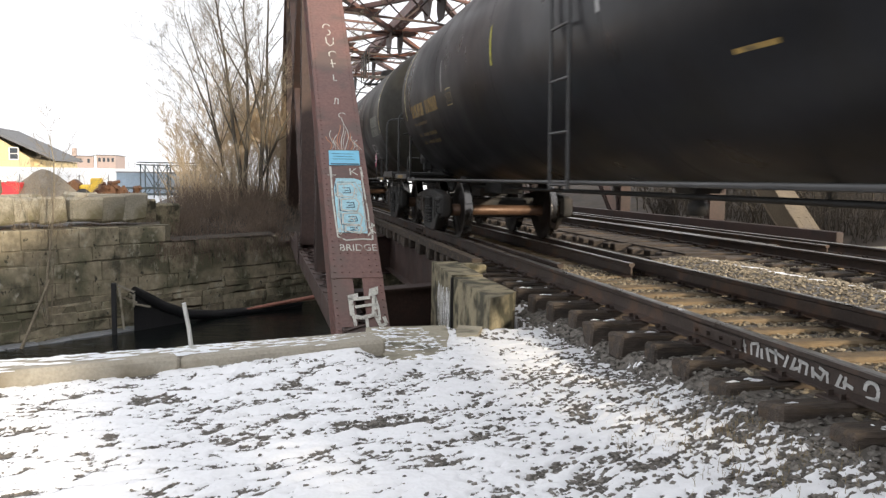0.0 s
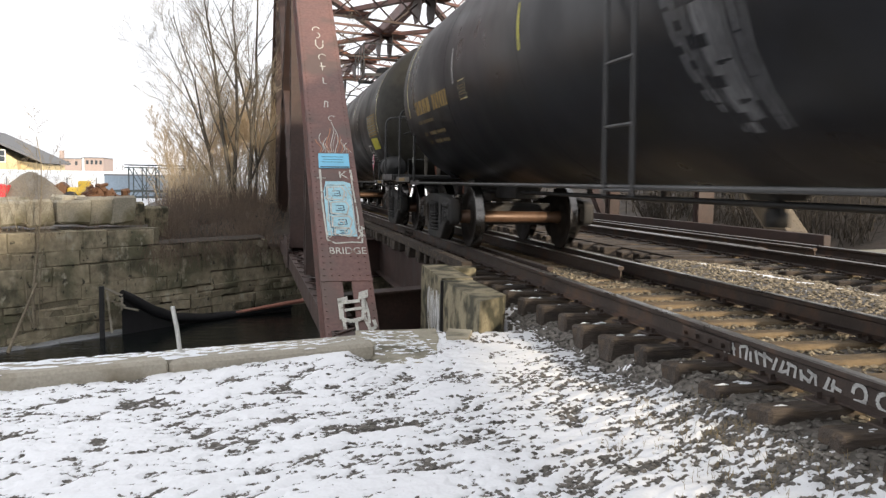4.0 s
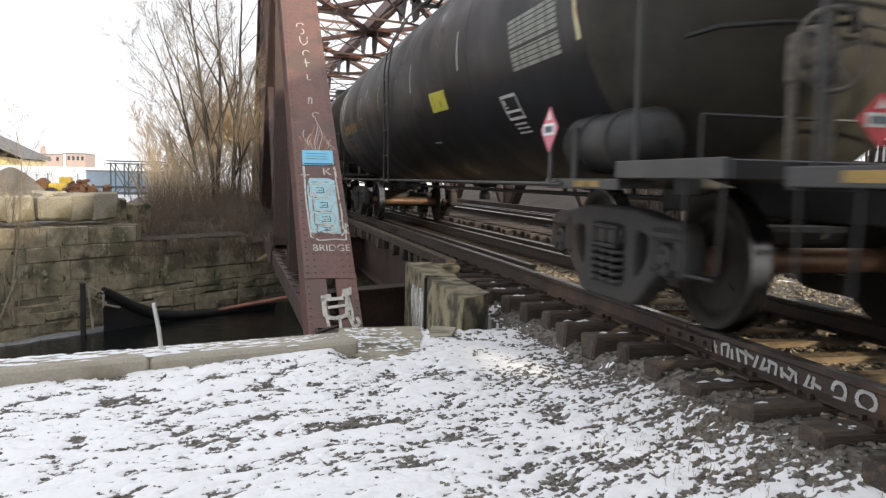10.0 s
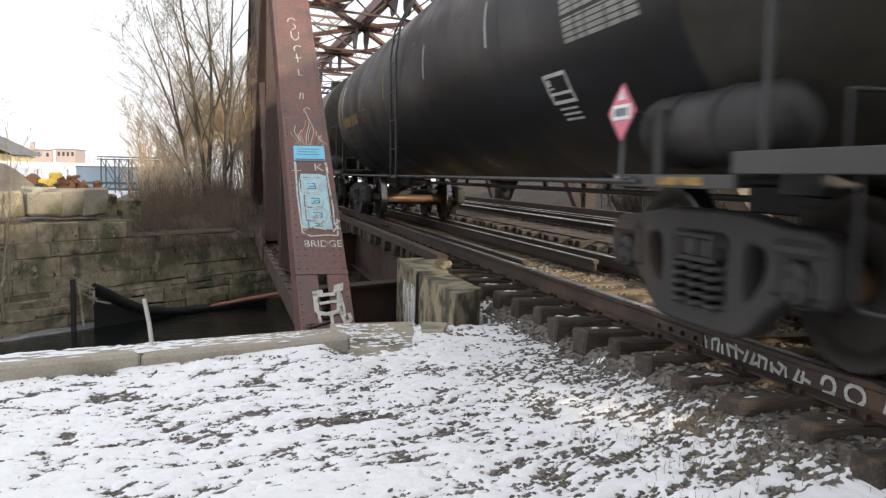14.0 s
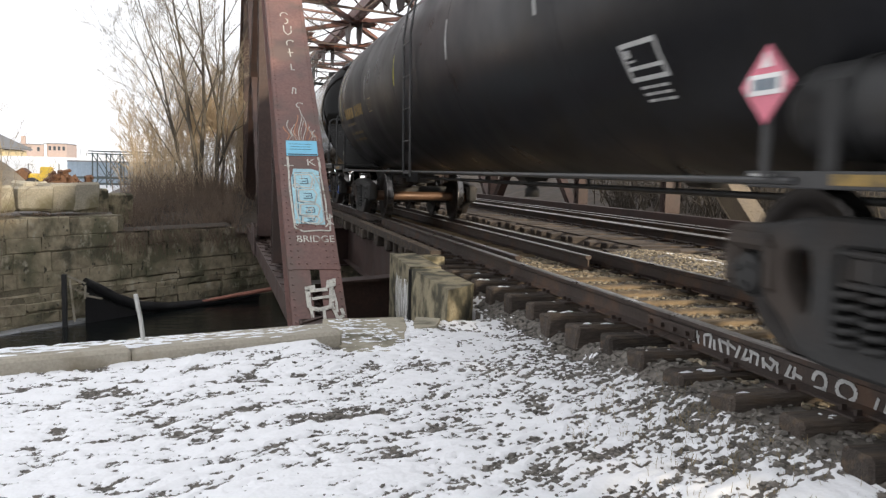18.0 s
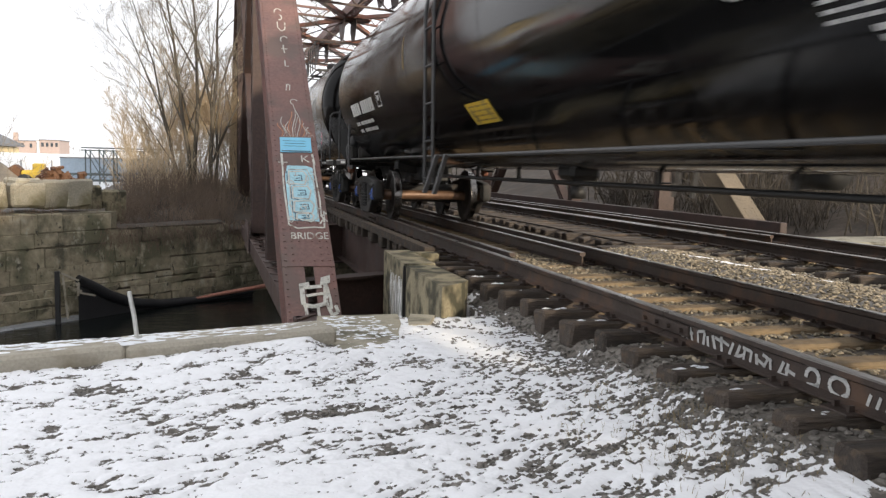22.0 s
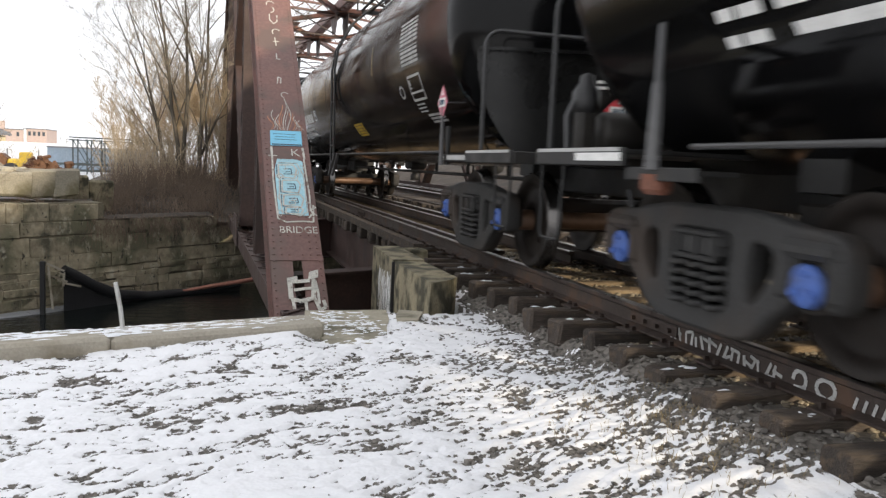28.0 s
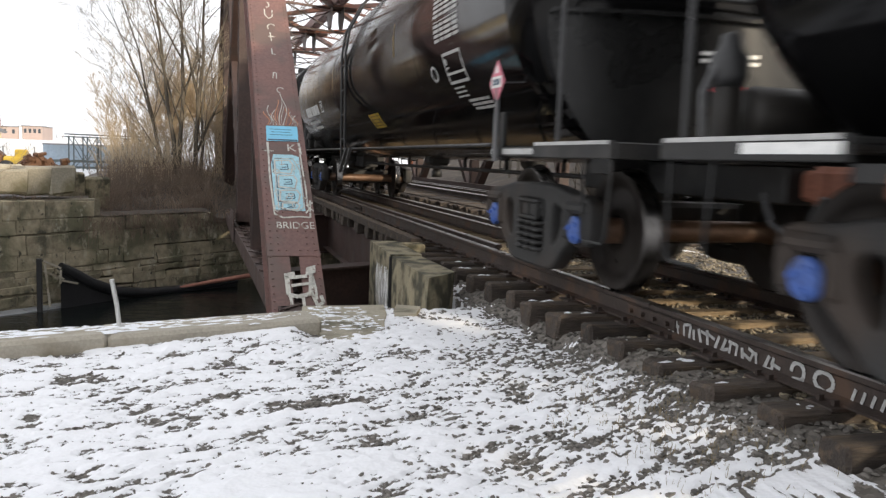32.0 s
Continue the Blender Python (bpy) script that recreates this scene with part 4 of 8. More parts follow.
# the far run of ties on both tracks, joined
for tr, y0, y1 in ((tracks[0], 46.4, 230.0), (tracks[0], -164.0, -2.4), (tracks[1], 40.4, 230.0), (tracks[1], -164.0, 0.5)):
    fm = Mesh()
    y = y0
    while y < y1:
        fm.box((trnd.uniform(-0.05, 0.05), y, TIE_TOP - 0.095), (2.45, 0.21, 0.19))
        y += 0.53
    tagged(part("tie_run", fm, M_TIE, tr), kind="stuff")


# ---- the riveted through-truss bridge ----
TRUSS_L, TRUSS_R = 1.18, 11.2          # the planes of the two trusses
POST_Y, POST_Z = 8.92, -0.81           # foot of the near end post's face
SKEW = 4.72                            # the far truss begins further on
SLOPE = Vector((0, 5.45, 4.74)).normalized()
TOP_Z, BOT_Z = 7.6, -0.85
PANEL = 8.3
HIP = POST_Y + (TOP_Z - POST_Z) / SLOPE.z * SLOPE.y
bridge = thing("truss_bridge", "rust-brown riveted steel through-truss railway bridge", "bridge")
NORMAL = Vector((0, -SLOPE.z, SLOPE.y))


def rivet_mesh(points, n, r=0.014):
    """Low domes on a surface with normal n."""
    mb = Mesh()
    n = Vector(n).normalized()
    a = n.orthogonal().normalized()
    b = n.cross(a)
    for p in points:
        p = Vector(p)
        ring = [p + (a * math.cos(t) + b * math.sin(t)) * r for t in [k * math.pi / 3 for k in range(6)]]
        ring2 = [p + (a * math.cos(t) + b * math.sin(t)) * r * 0.55 + n * r * 0.6 for t in [k * math.pi / 3 for k in range(6)]]
        mb.add(ring + ring2, [(k, (k + 1) % 6, 6 + (k + 1) % 6, 6 + k) for k in range(6)] + [tuple(range(6, 12))], True)
    return mb


def lacing(a, b, width, across, bar=0.05, step=0.5):
    """Zigzag flat bars between two edges of a member."""
    mb = Mesh()
    a, b, across = Vector(a), Vector(b), Vector(across).normalized()
    ln = (b - a).length
    d = (b - a).normalized()
    up = d.cross(across)
    k = max(2, int(ln / step))
    for i in range(k):
        s = 1 if i % 2 else -1
        p = a + d * (ln * i / k) + across * (s * width / 2)
        q = a + d * (ln * (i + 1) / k) - across * (s * width / 2)
        mb.beam(p, q, bar, 0.012, up=up)
    return mb


def laced_member(name, a, b, w, h, across, mat, parent=bridge, label="", step=0.45, flange=0.1):
    """Two channels joined by lacing on both faces: w between the channels (along across), h deep."""
    a, b, across = Vector(a), Vector(b), Vector(across).normalized()
    d = (b - a).normalized()
    up = d.cross(across).normalized()
    ob = None
    for s in (-1, 1):
        mb = Mesh()
        x0, x1, x2 = s * w / 2, s * (w / 2 - 0.016), s * (w / 2 - flange)
        prof = [(x0, -h / 2), (x0, h / 2), (x2, h / 2), (x2, h / 2 - 0.014), (x1, h / 2 - 0.014), (x1, 0.014 - h / 2), (x2, 0.014 - h / 2), (x2, -h / 2)]
        k = len(prof)
        mb.add([e + across * u + up * v for e in (a, b) for u, v in prof], [(i, (i + 1) % k, k + (i + 1) % k, k + i) for i in range(k)] + [tuple(range(k)), tuple(range(k, 2 * k))])
        ob = part(name, mb, mat, parent, label) if ob is None else (part("channel", mb, mat, ob) and ob)
    for t in (-1, 1):
        off = up * (t * (h / 2 + 0.014))
        part("lacing", lacing(a + off, b + off, w - 0.06, across, 0.055, step), mat, ob)
    return ob


def end_post(x, y_off, mat, w=0.6, depth=0.5, decorated=False):
    """Box-section inclined end post with a cover plate, web plates and rivet rows."""
    foot = Vector((x, POST_Y + y_off, POST_Z)) - SLOPE * 0.55
    head = Vector((x, HIP + y_off, TOP_Z))
    back = -NORMAL * (depth / 2)
    mb = Mesh()
    split = 0.83 + 0.55
    mb.beam(foot + SLOPE * split, head, w, 0.02, up=NORMAL)                       # cover plate
    ob = part("end_post", mb, mat, bridge, "inclined riveted end post, red-brown" if decorated else "inclined riveted end post, low sun put into its tan colour")
    mb = Mesh()
    for s in (-1, 1):
        mb.beam(foot + Vector((s * (w / 2 - 0.05), 0, 0)) + back, head + Vector((s * (w / 2 - 0.05), 0, 0)) + back, 0.02, depth - 0.03, up=NORMAL)
    part("web_plate", mb, mat, ob)
    mb = Mesh()
    for s in (-1, 1):
        for t in (0.0, depth - 0.02):
            mb.beam(foot + Vector((s * (w / 2 - 0.06), 0, 0)) - NORMAL * (t + 0.012), head + Vector((s * (w / 2 - 0.06), 0, 0)) - NORMAL * (t + 0.012), 0.14, 0.014, up=NORMAL)
    part("flange_angle", mb, mat, ob)
    under = -NORMAL * (depth + 0.0)
    part("lacing", lacing(foot + under, head + under, w - 0.12, (1, 0, 0), 0.06, 0.42), mat, ob)
    # the foot below the cover plate: two side plates with an open slot between them
    mb = Mesh()
    for s in (-1, 1):
        mb.beam(foot + Vector((s * 0.18, 0, 0)) + NORMAL * 0.004, foot + SLOPE * (split - 0.004) + Vector((s * 0.18, 0, 0)) + NORMAL * 0.004, 0.25, 0.02, up=NORMAL)
    part("foot_plate", mb, mat, ob)
    mb = Mesh()
    mb.beam(foot + SLOPE * (split - 0.02) + NORMAL * 0.016, foot + SLOPE * (split + 0.03) + NORMAL * 0.016, w + 0.02, 0.012, up=NORMAL)
    part("seam_strip", mb, mat, ob)
    pts = []
    ln = (head - foot).length
    k = int((ln - split) / 0.105)
    for i in range(k):
        c = foot + SLOPE * (split + 0.08 + i * 0.105) + NORMAL * 0.011
        pts += [c + Vector((s * (w / 2 - 0.045), 0, 0)) for s in (-1, 1)]
        if i < 7:
            pts += [c + Vector((s * (w / 2 - 0.13), 0, 0)) for s in (-1, 1)]
            if i % 3 == 0:
                pts += [c + Vector((s * 0.08, 0, 0)) for s in (-1, 1)]
    for i in range(12):
        c = foot + SLOPE * (0.25 + i * 0.11) + NORMAL * 0.015
        pts += [c + Vector((s * (w / 2 - 0.03), 0, 0)) for s in (-1, 1)]
    rv = part("rivet", rivet_mesh(pts, NORMAL, 0.0155), mat, ob)
    tagged(rv, kind="stuff")
    # bearing shoe
    sh = Mesh()
    sh.prism([(-0.75, -0.3), (0.75, -0.3), (0.5, 0.25), (-0.3, 0.25)], w * 0.7, lambda u, v, q: (x + q, foot.y + 0.25 + u, -1.0 + v))
    sh.cbox((x, foot.y + 0.25, -1.28), (w + 0.2, 1.7, 0.12), 0.02)
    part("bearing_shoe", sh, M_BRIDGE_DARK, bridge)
    return ob


near_post = end_post(TRUSS_L, 0.0, M_BRIDGE, decorated=True)
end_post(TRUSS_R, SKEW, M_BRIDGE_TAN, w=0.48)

N_PANELS = 4
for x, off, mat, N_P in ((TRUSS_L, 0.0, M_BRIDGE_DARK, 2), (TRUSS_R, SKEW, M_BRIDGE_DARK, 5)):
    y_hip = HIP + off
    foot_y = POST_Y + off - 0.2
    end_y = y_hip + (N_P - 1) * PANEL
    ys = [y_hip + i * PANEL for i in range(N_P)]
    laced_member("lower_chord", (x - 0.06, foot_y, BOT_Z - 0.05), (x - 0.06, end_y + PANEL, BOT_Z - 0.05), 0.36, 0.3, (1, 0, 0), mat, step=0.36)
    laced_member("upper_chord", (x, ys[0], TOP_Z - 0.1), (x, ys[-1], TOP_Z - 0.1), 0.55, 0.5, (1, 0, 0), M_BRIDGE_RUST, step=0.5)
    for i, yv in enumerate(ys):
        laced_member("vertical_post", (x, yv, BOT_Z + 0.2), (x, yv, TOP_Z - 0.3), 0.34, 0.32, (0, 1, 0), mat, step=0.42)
        for s in (-1, 1):
            gp = Mesh()
            gp.prism([(-0.85, 0.1), (0.85, 0.1), (0.6, 0.75), (-0.6, 0.75)], 0.016, lambda u, v, q: (x + s * 0.27 + q, yv + u, BOT_Z + v - 0.3))
            part("gusset_plate", gp, mat, bridge)
            gp = Mesh()
            gp.prism([(-0.8, -0.2), (0.8, -0.2), (0.55, -1.0), (-0.55, -1.0)], 0.016, lambda u, v, q: (x + s * 0.29 + q, yv + u, TOP_Z + v + 0.05))
            part("gusset_plate", gp, M_BRIDGE_RUST, bridge)
        if i < N_P - 1:
            laced_member("diagonal", (x, yv, TOP_Z - 0.3), (x, yv + PANEL, BOT_Z + 0.1), 0.3, 0.3, Vector((0, 0.6, 0.8)), mat, step=0.42)
            laced_member("diagonal", (x, yv, BOT_Z + 0.1), (x, yv + PANEL, TOP_Z - 0.3), 0.24, 0.24, Vector((0, -0.6, 0.8)), mat, step=0.42)
    mb = Mesh()
    mb.beam((x, end_y, TOP_Z), (x, end_y + PANEL, BOT_Z), 0.4, 0.4, up=(0, 0.6, 0.8))
    part("end_post", mb, M_BRIDGE_DARK, bridge)
    laced_member("hanger", (x, POST_Y + off + 4.5, BOT_Z + 0.2), (x, POST_Y + off + 4.5, POST_Z + 4.5 * 4.74 / 5.45 - 0.3), 0.25, 0.42, (0, 1, 0), mat, step=0.42)


# the long strut between the tracks: it carries the top laterals of both bays
MID_X, MID_SKEW, MID_TOP = 6.15, 1.35, 7.5
mids = [Vector((MID_X, HIP + MID_SKEW + PANEL * i, MID_TOP)) for i in range(N_PANELS + 1)]
lefts = [Vector((TRUSS_L + 0.5, HIP + PANEL * i, MID_TOP)) for i in range(N_PANELS + 1)]
rights = [Vector((TRUSS_R, HIP + SKEW + PANEL * i, MID_TOP)) for i in range(N_PANELS + 1)]
laced_member("upper_chord", mids[0], mids[-1], 0.46, 0.4, (1, 0, 0), M_BRIDGE, step=0.5)


def strut(name, a, b, w, h, mat, gap=0.0):
    """A pair of angles, back to back or set apart with lacing."""
    mb = Mesh()
    up = Vector((0, 0, 1))
    for t in ((-gap / 2, gap / 2) if gap else (0.0,)):
        mb.beam(a + up * t, b + up * t, w, h)
    ob = part(name, mb, mat, bridge)
    if gap:
        part("lacing", lacing(a, b, gap, up, 0.045, 0.42), mat, ob)
    return ob


for i, c in enumerate(mids):
    # horizontal gusset plate under the chord joint, upright plates beside the post
    gp = Mesh()
    gp.prism([(-1.0, -0.35), (-0.45, -0.8), (0.45, -0.8), (1.0, -0.35), (1.0, 0.35), (0.45, 0.8), (-0.45, 0.8), (-1.0, 0.35)], 0.02, lambda u, v, w: (c.x + u, c.y + v, c.z - 0.26 + w))
    part("lateral_gusset", gp, M_BRIDGE_RUST, bridge, "rust-orange gusset plate")
    for s_ in (-1, 1):
        gp = Mesh()
        gp.prism([(-0.7, -0.2), (0.7, -0.2), (0.75, -0.7), (0.4, -1.15), (-0.4, -1.15), (-0.75, -0.7)], 0.016, lambda u, v, w: (c.x + s_ * 0.25 + w, c.y + u, c.z + v))
        part("gusset_plate", gp, M_BRIDGE_DARK, bridge)
    strut("sway_strut", lefts[i] + Vector((0, 0, -0.1)), c + Vector((0, 0, -0.1)), 0.12, 0.09, M_BRIDGE, 0.34)
    strut("sway_strut", c + Vector((0, 0, -0.1)), rights[i] + Vector((0, 0, -0.1)), 0.12, 0.09, M_BRIDGE, 0.34)
    for a_, b_ in ((lefts[i], c), (c, rights[i])):
        strut("sway_strut", a_ + Vector((0, 0, -1.25)), b_ + Vector((0, 0, -1.25)), 0.08, 0.07, M_BRIDGE_DARK)
        for k in range(4 if i < 2 else 2):
            n_ = 4 if i < 2 else 2
            p, q = a_.lerp(b_, k / n_), a_.lerp(b_, (k + 1) / n_)
            strut("sway_brace", p + Vector((0, 0, -0.3)), q + Vector((0, 0, -1.25)), 0.045, 0.045, M_BRIDGE_DARK)
            strut("sway_brace", p + Vector((0, 0, -1.25)), q + Vector((0, 0, -0.3)), 0.045, 0.045, M_BRIDGE_DARK)
    if i < N_PANELS:
        for a_, b_ in ((lefts[i], mids[i + 1]), (mids[i], lefts[i + 1]), (mids[i], rights[i + 1]), (rights[i], mids[i + 1])):
            strut("top_lateral", a_ + Vector((0, 0, -0.2)), b_ + Vector((0, 0, -0.2)), 0.24, 0.16, M_BRIDGE if i % 2 else M_BRIDGE_RUST)
        for a_, b_ in ((lefts[i], mids[i]), (mids[i], rights[i])):
            cc = (a_ + b_ + Vector((0, PANEL, 0))) / 2
            gp = Mesh()
            gp.prism([(-0.85, -0.6), (0.85, -0.6), (0.85, 0.6), (-0.85, 0.6)], 0.02, lambda u, v, w: (cc.x + u, cc.y + v, cc.z - 0.3 + w))
            part("lateral_gusset", gp, M_BRIDGE_RUST, bridge)

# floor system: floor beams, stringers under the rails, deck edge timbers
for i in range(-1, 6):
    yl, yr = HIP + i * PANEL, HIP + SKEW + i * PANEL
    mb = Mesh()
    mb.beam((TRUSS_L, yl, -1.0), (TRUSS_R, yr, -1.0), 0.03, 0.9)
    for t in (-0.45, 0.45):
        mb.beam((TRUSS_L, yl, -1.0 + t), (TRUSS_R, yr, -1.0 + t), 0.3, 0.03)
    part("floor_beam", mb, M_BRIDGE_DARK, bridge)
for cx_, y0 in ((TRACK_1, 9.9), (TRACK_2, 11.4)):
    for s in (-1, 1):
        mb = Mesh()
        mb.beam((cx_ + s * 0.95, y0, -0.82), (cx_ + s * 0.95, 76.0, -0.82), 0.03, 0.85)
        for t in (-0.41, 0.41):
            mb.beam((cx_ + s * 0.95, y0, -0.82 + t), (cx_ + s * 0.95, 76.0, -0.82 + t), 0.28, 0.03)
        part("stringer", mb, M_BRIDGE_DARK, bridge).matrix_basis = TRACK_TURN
    for s in (-1, 1):
        mb = Mesh()
        low = cx_ > 6 and s < 0
        mb.cbox((cx_ + s * (2.0 if low else 1.16), (y0 + 46) / 2 + 0.2, TIE_TOP + (0.012 if low else 0.05)), (0.05 if low else 0.14, 46 - y0, 0.03 if low else 0.12), 0.006)
        part("guard_timber", mb, M_TIE, bridge).matrix_basis = TRACK_TURN

mb = Mesh()
mb.cbox((TRACK_2 + 1.85, 29.5, TIE_TOP + 0.13), (0.16, 33.0, 0.3), 0.012)
part("edge_timber", mb, M_BRIDGE_DARK, bridge, "deep dark timber along the deck's far edge").matrix_basis = TRACK_TURN
mb = Mesh()
mb.cbox((6.3, 10.92, -0.245), (1.25, 0.2, 0.12), 0.012, None, 0.01, random.Random(3))
part("end_plank", mb, M_TIE, bridge, "plank lying across the deck's end")
seat = thing("concrete_pad", "low pale concrete pad beyond the far track", "concrete slab", kind="structure")
mb = Mesh()
mb.cbox((12.2, 12.2, -0.36), (2.4, 1.1, 0.3), 0.03, None, 0.02, random.Random(4))
part("slab", mb, M_CONCRETE, seat)

# ---- paint on the near end post; u across, v up along the slope from the seam ----
def on_post(u, v, w=0.0):
    base = Vector((TRUSS_L, POST_Y, POST_Z))
    return base + Vector((u, 0, 0)) + SLOPE * v + NORMAL * (0.0125 + w)


def stroke(mb, pts, width=0.02, w=0.0):
    """A flat brush line through (u, v) points."""
    for (u0, v0), (u1, v1) in zip(pts, pts[1:]):
        mb.beam(on_post(u0, v0, w), on_post(u1, v1, w), width, 0.002, up=NORMAL)


def arc(cu, cv, ru, rv, a0, a1, n=10):
    return [(cu + ru * math.cos(a0 + (a1 - a0) * i / n), cv + rv * math.sin(a0 + (a1 - a0) * i / n)) for i in range(n + 1)]


def patch(mb, poly, w=0.0):
    mb.prism(poly, 0.002, lambda u, v, q: on_post(u, v, w + q))
g = Mesh()
patch(g, [(-0.20, 2.86), (0.22, 2.87), (0.23, 3.18), (-0.19, 3.17)], 0.006)
notice = part("notice", g, M_BLUE_SIGN, near_post, "small bright blue notice")
g = Mesh()
for k, wd in enumerate((0.3, 0.26, 0.3)):
    g = Mesh()
    stroke(g, [(-wd / 2, 3.10 - k * 0.055), (wd / 2, 3.10 - k * 0.055)], 0.007, 0.009)
    part("notice_line", g, M_INK, notice)
g = Mesh()
stroke(g, [(-0.18, 2.885), (0.21, 2.89)], 0.022, 0.009)
part("notice_edge", g, M_INK, notice)
g = Mesh()
patch(g, [(-0.17, 1.58), (0.2, 1.56), (0.2, 2.56), (0.12, 2.6), (-0.13, 2.6), (-0.17, 2.4)], 0.001)
paint = part("blue_spray_panel", g, M_BLUE_PAINT, near_post, "pale blue spray-painted panel with white outline")
g = Mesh()
prnd = random.Random(5)
blocks = ((-0.01, 2.36, 0.12, 0.13), (0.02, 2.08, 0.12, 0.12), (0.03, 1.82, 0.13, 0.11), (0.03, 1.64, 0.11, 0.06))
for cu, cv, ru, rv in blocks:
    stroke(g, [(cu - ru * 0.45, cv - rv * 0.4), (cu + ru * 0.45, cv - rv * 0.35), (cu + ru * 0.4, cv + rv * 0.4), (cu - ru * 0.4, cv + rv * 0.35)], 0.013, 0.003)
    stroke(g, [(cu - ru * 1.1, cv + rv), (cu - ru * 1.15, cv - rv * 0.9), (cu - ru * 0.4, cv - rv * 1.1)], 0.012, 0.003)
    stroke(g, [(cu - ru * 0.2, cv - rv * 0.1), (cu + ru * 0.3, cv)], 0.012, 0.003)
tagged(part("lettering", g, M_INK, paint), kind="stuff")
g = Mesh()
for cu, cv, ru, rv in blocks:
    stroke(g, [(cu - ru, cv - rv * 0.8), (cu - ru * 0.9, cv + rv * 0.9), (cu + ru * 0.7, cv + rv), (cu + ru, cv + rv * 0.3), (cu + ru * 0.7, cv - rv), (cu - ru, cv - rv * 0.8)], 0.02, 0.0035)
stroke(g, [(-0.19, 2.62), (-0.20, 2.2), (-0.19, 1.8), (-0.18, 1.5), (-0.08, 1.44), (0.12, 1.46), (0.25, 1.45), (0.26, 1.6), (0.27, 1.75)], 0.022, 0.004)
stroke(g, [(0.22, 2.62), (0.23, 2.2), (0.24, 1.95), (0.23, 1.7), (0.25, 1.6), (0.2, 1.52)], 0.02, 0.004)
stroke(g, [(-0.12, 2.5), (-0.12, 2.2), (-0.14, 1.9), (-0.12, 1.62), (0.1, 1.55), (0.19, 1.62), (0.19, 2.3), (0.12, 2.52), (-0.12, 2.52)], 0.012, 0.005)
stroke(g, [(-0.19, 2.62), (-0.19, 2.84)], 0.03, 0.004)
stroke(g, [(-0.24, 2.66), (-0.12, 2.66)], 0.012, 0.004)
stroke(g, [(0.23, 2.62), (0.22, 2.84)], 0.03, 0.004)
stroke(g, [(0.2, 1.8), (0.3, 1.7), (0.22, 1.66), (0.3, 1.56)], 0.014, 0.004)
for k in range(16):
    c = (prnd.uniform(-0.15, 0.2), prnd.uniform(1.55, 2.5))
    stroke(g, arc(c[0], c[1], prnd.uniform(0.02, 0.06), prnd.uniform(0.02, 0.06), prnd.uniform(0, 6), prnd.uniform(6, 9), 6), 0.009, 0.005)
part("white_outline", g, M_CHALK, paint, "white spray outline")
# flames above the notice
g, g2 = Mesh(), Mesh()
for i, (u, h) in enumerate(((-0.17, 0.28), (-0.12, 0.42), (-0.07, 0.33), (-0.02, 0.55), (0.03, 0.7), (0.08, 0.6), (0.13, 0.36), (0.18, 0.3), (0.21, 0.22))):
    pts = [(u + 0.035 * math.sin(q * 5.0 + i), 3.2 + h * q) for q in [k / 8 for k in range(9)]]
    stroke(g if i % 3 else g2, pts, 0.010)
    stroke(g2 if i % 2 else g, [(a + 0.03, b * 0.97 + 0.1) for a, b in pts[:6]], 0.006)
stroke(g, arc(0.06, 3.98, 0.05, 0.06, 0.5, 4.5), 0.012)
tagged(part("flame_line", g, M_CHALK, near_post, "thin white sprayed flames"), kind="stuff")
tagged(part("flame_line", g2, M_ORANGE_PAINT, near_post, "thin orange sprayed flames"), kind="stuff")
# faint letters down the upper post: plain strokes
g = Mesh()
for v, parts_ in ((6.3, [arc(-0.02, 6.36, 0.06, 0.09, 0.4, 3.4), arc(-0.02, 6.2, 0.05, 0.08, 1.3, -1.8)]),
                  (5.95, [[(-0.05, 6.06), (-0.05, 5.9), (0.0, 5.8), (0.06, 5.86), (0.07, 6.05)]]),
                  (5.6, [arc(0.03, 5.56, 0.06, 0.09, 0.6, 3.8)]), (5.3, [[(0.0, 5.42), (0.01, 5.2)], [(-0.03, 5.31), (0.06, 5.31)]]),
                  (4.9, [[(0.0, 5.0), (0.0, 4.85), (0.05, 4.85)]]), (4.3, [[(-0.03, 4.25), (-0.01, 4.4), (0.03, 4.38), (0.02, 4.25)]])):
    for q in parts_:
        stroke(g, q, 0.016)
tagged(part("chalk_lettering", g, M_CHALK, near_post, "faint white chalk strokes"), kind="stuff")
# scrawl at the foot
g = Mesh()
patch(g, [(-0.14, 0.44), (-0.02, 0.48), (-0.02, 0.56), (-0.14, 0.53)], 0.02)
patch(g, [(0.1, 0.5), (0.22, 0.54), (0.23, 0.66), (0.12, 0.62)], 0.02)
stroke(g, [(-0.11, 0.5), (-0.11, 0.22), (0.0, 0.19), (0.14, 0.23), (0.17, 0.52)], 0.055, 0.02)
stroke(g, [(-0.08, 0.47), (0.12, 0.49)], 0.05, 0.021)
stroke(g, [(-0.07, 0.35), (0.13, 0.38)], 0.04, 0.021)
stroke(g, [(-0.09, 0.19), (-0.08, 0.0)], 0.035, 0.02)
stroke(g, [(0.15, 0.24), (0.2, 0.06), (0.27, 0.1), (0.25, 0.2)], 0.04, 0.02)
stroke(g, [(0.05, 0.2), (0.05, 0.02), (-0.04, 0.05)], 0.035, 0.02)
stroke(g, [(0.18, 0.5), (0.2, 0.3), (0.2, 0.15)], 0.03, 0.02)
tagged(part("white_scrawl", g, M_CHALK, near_post, "thick white sprayed scrawl"), kind="stuff")


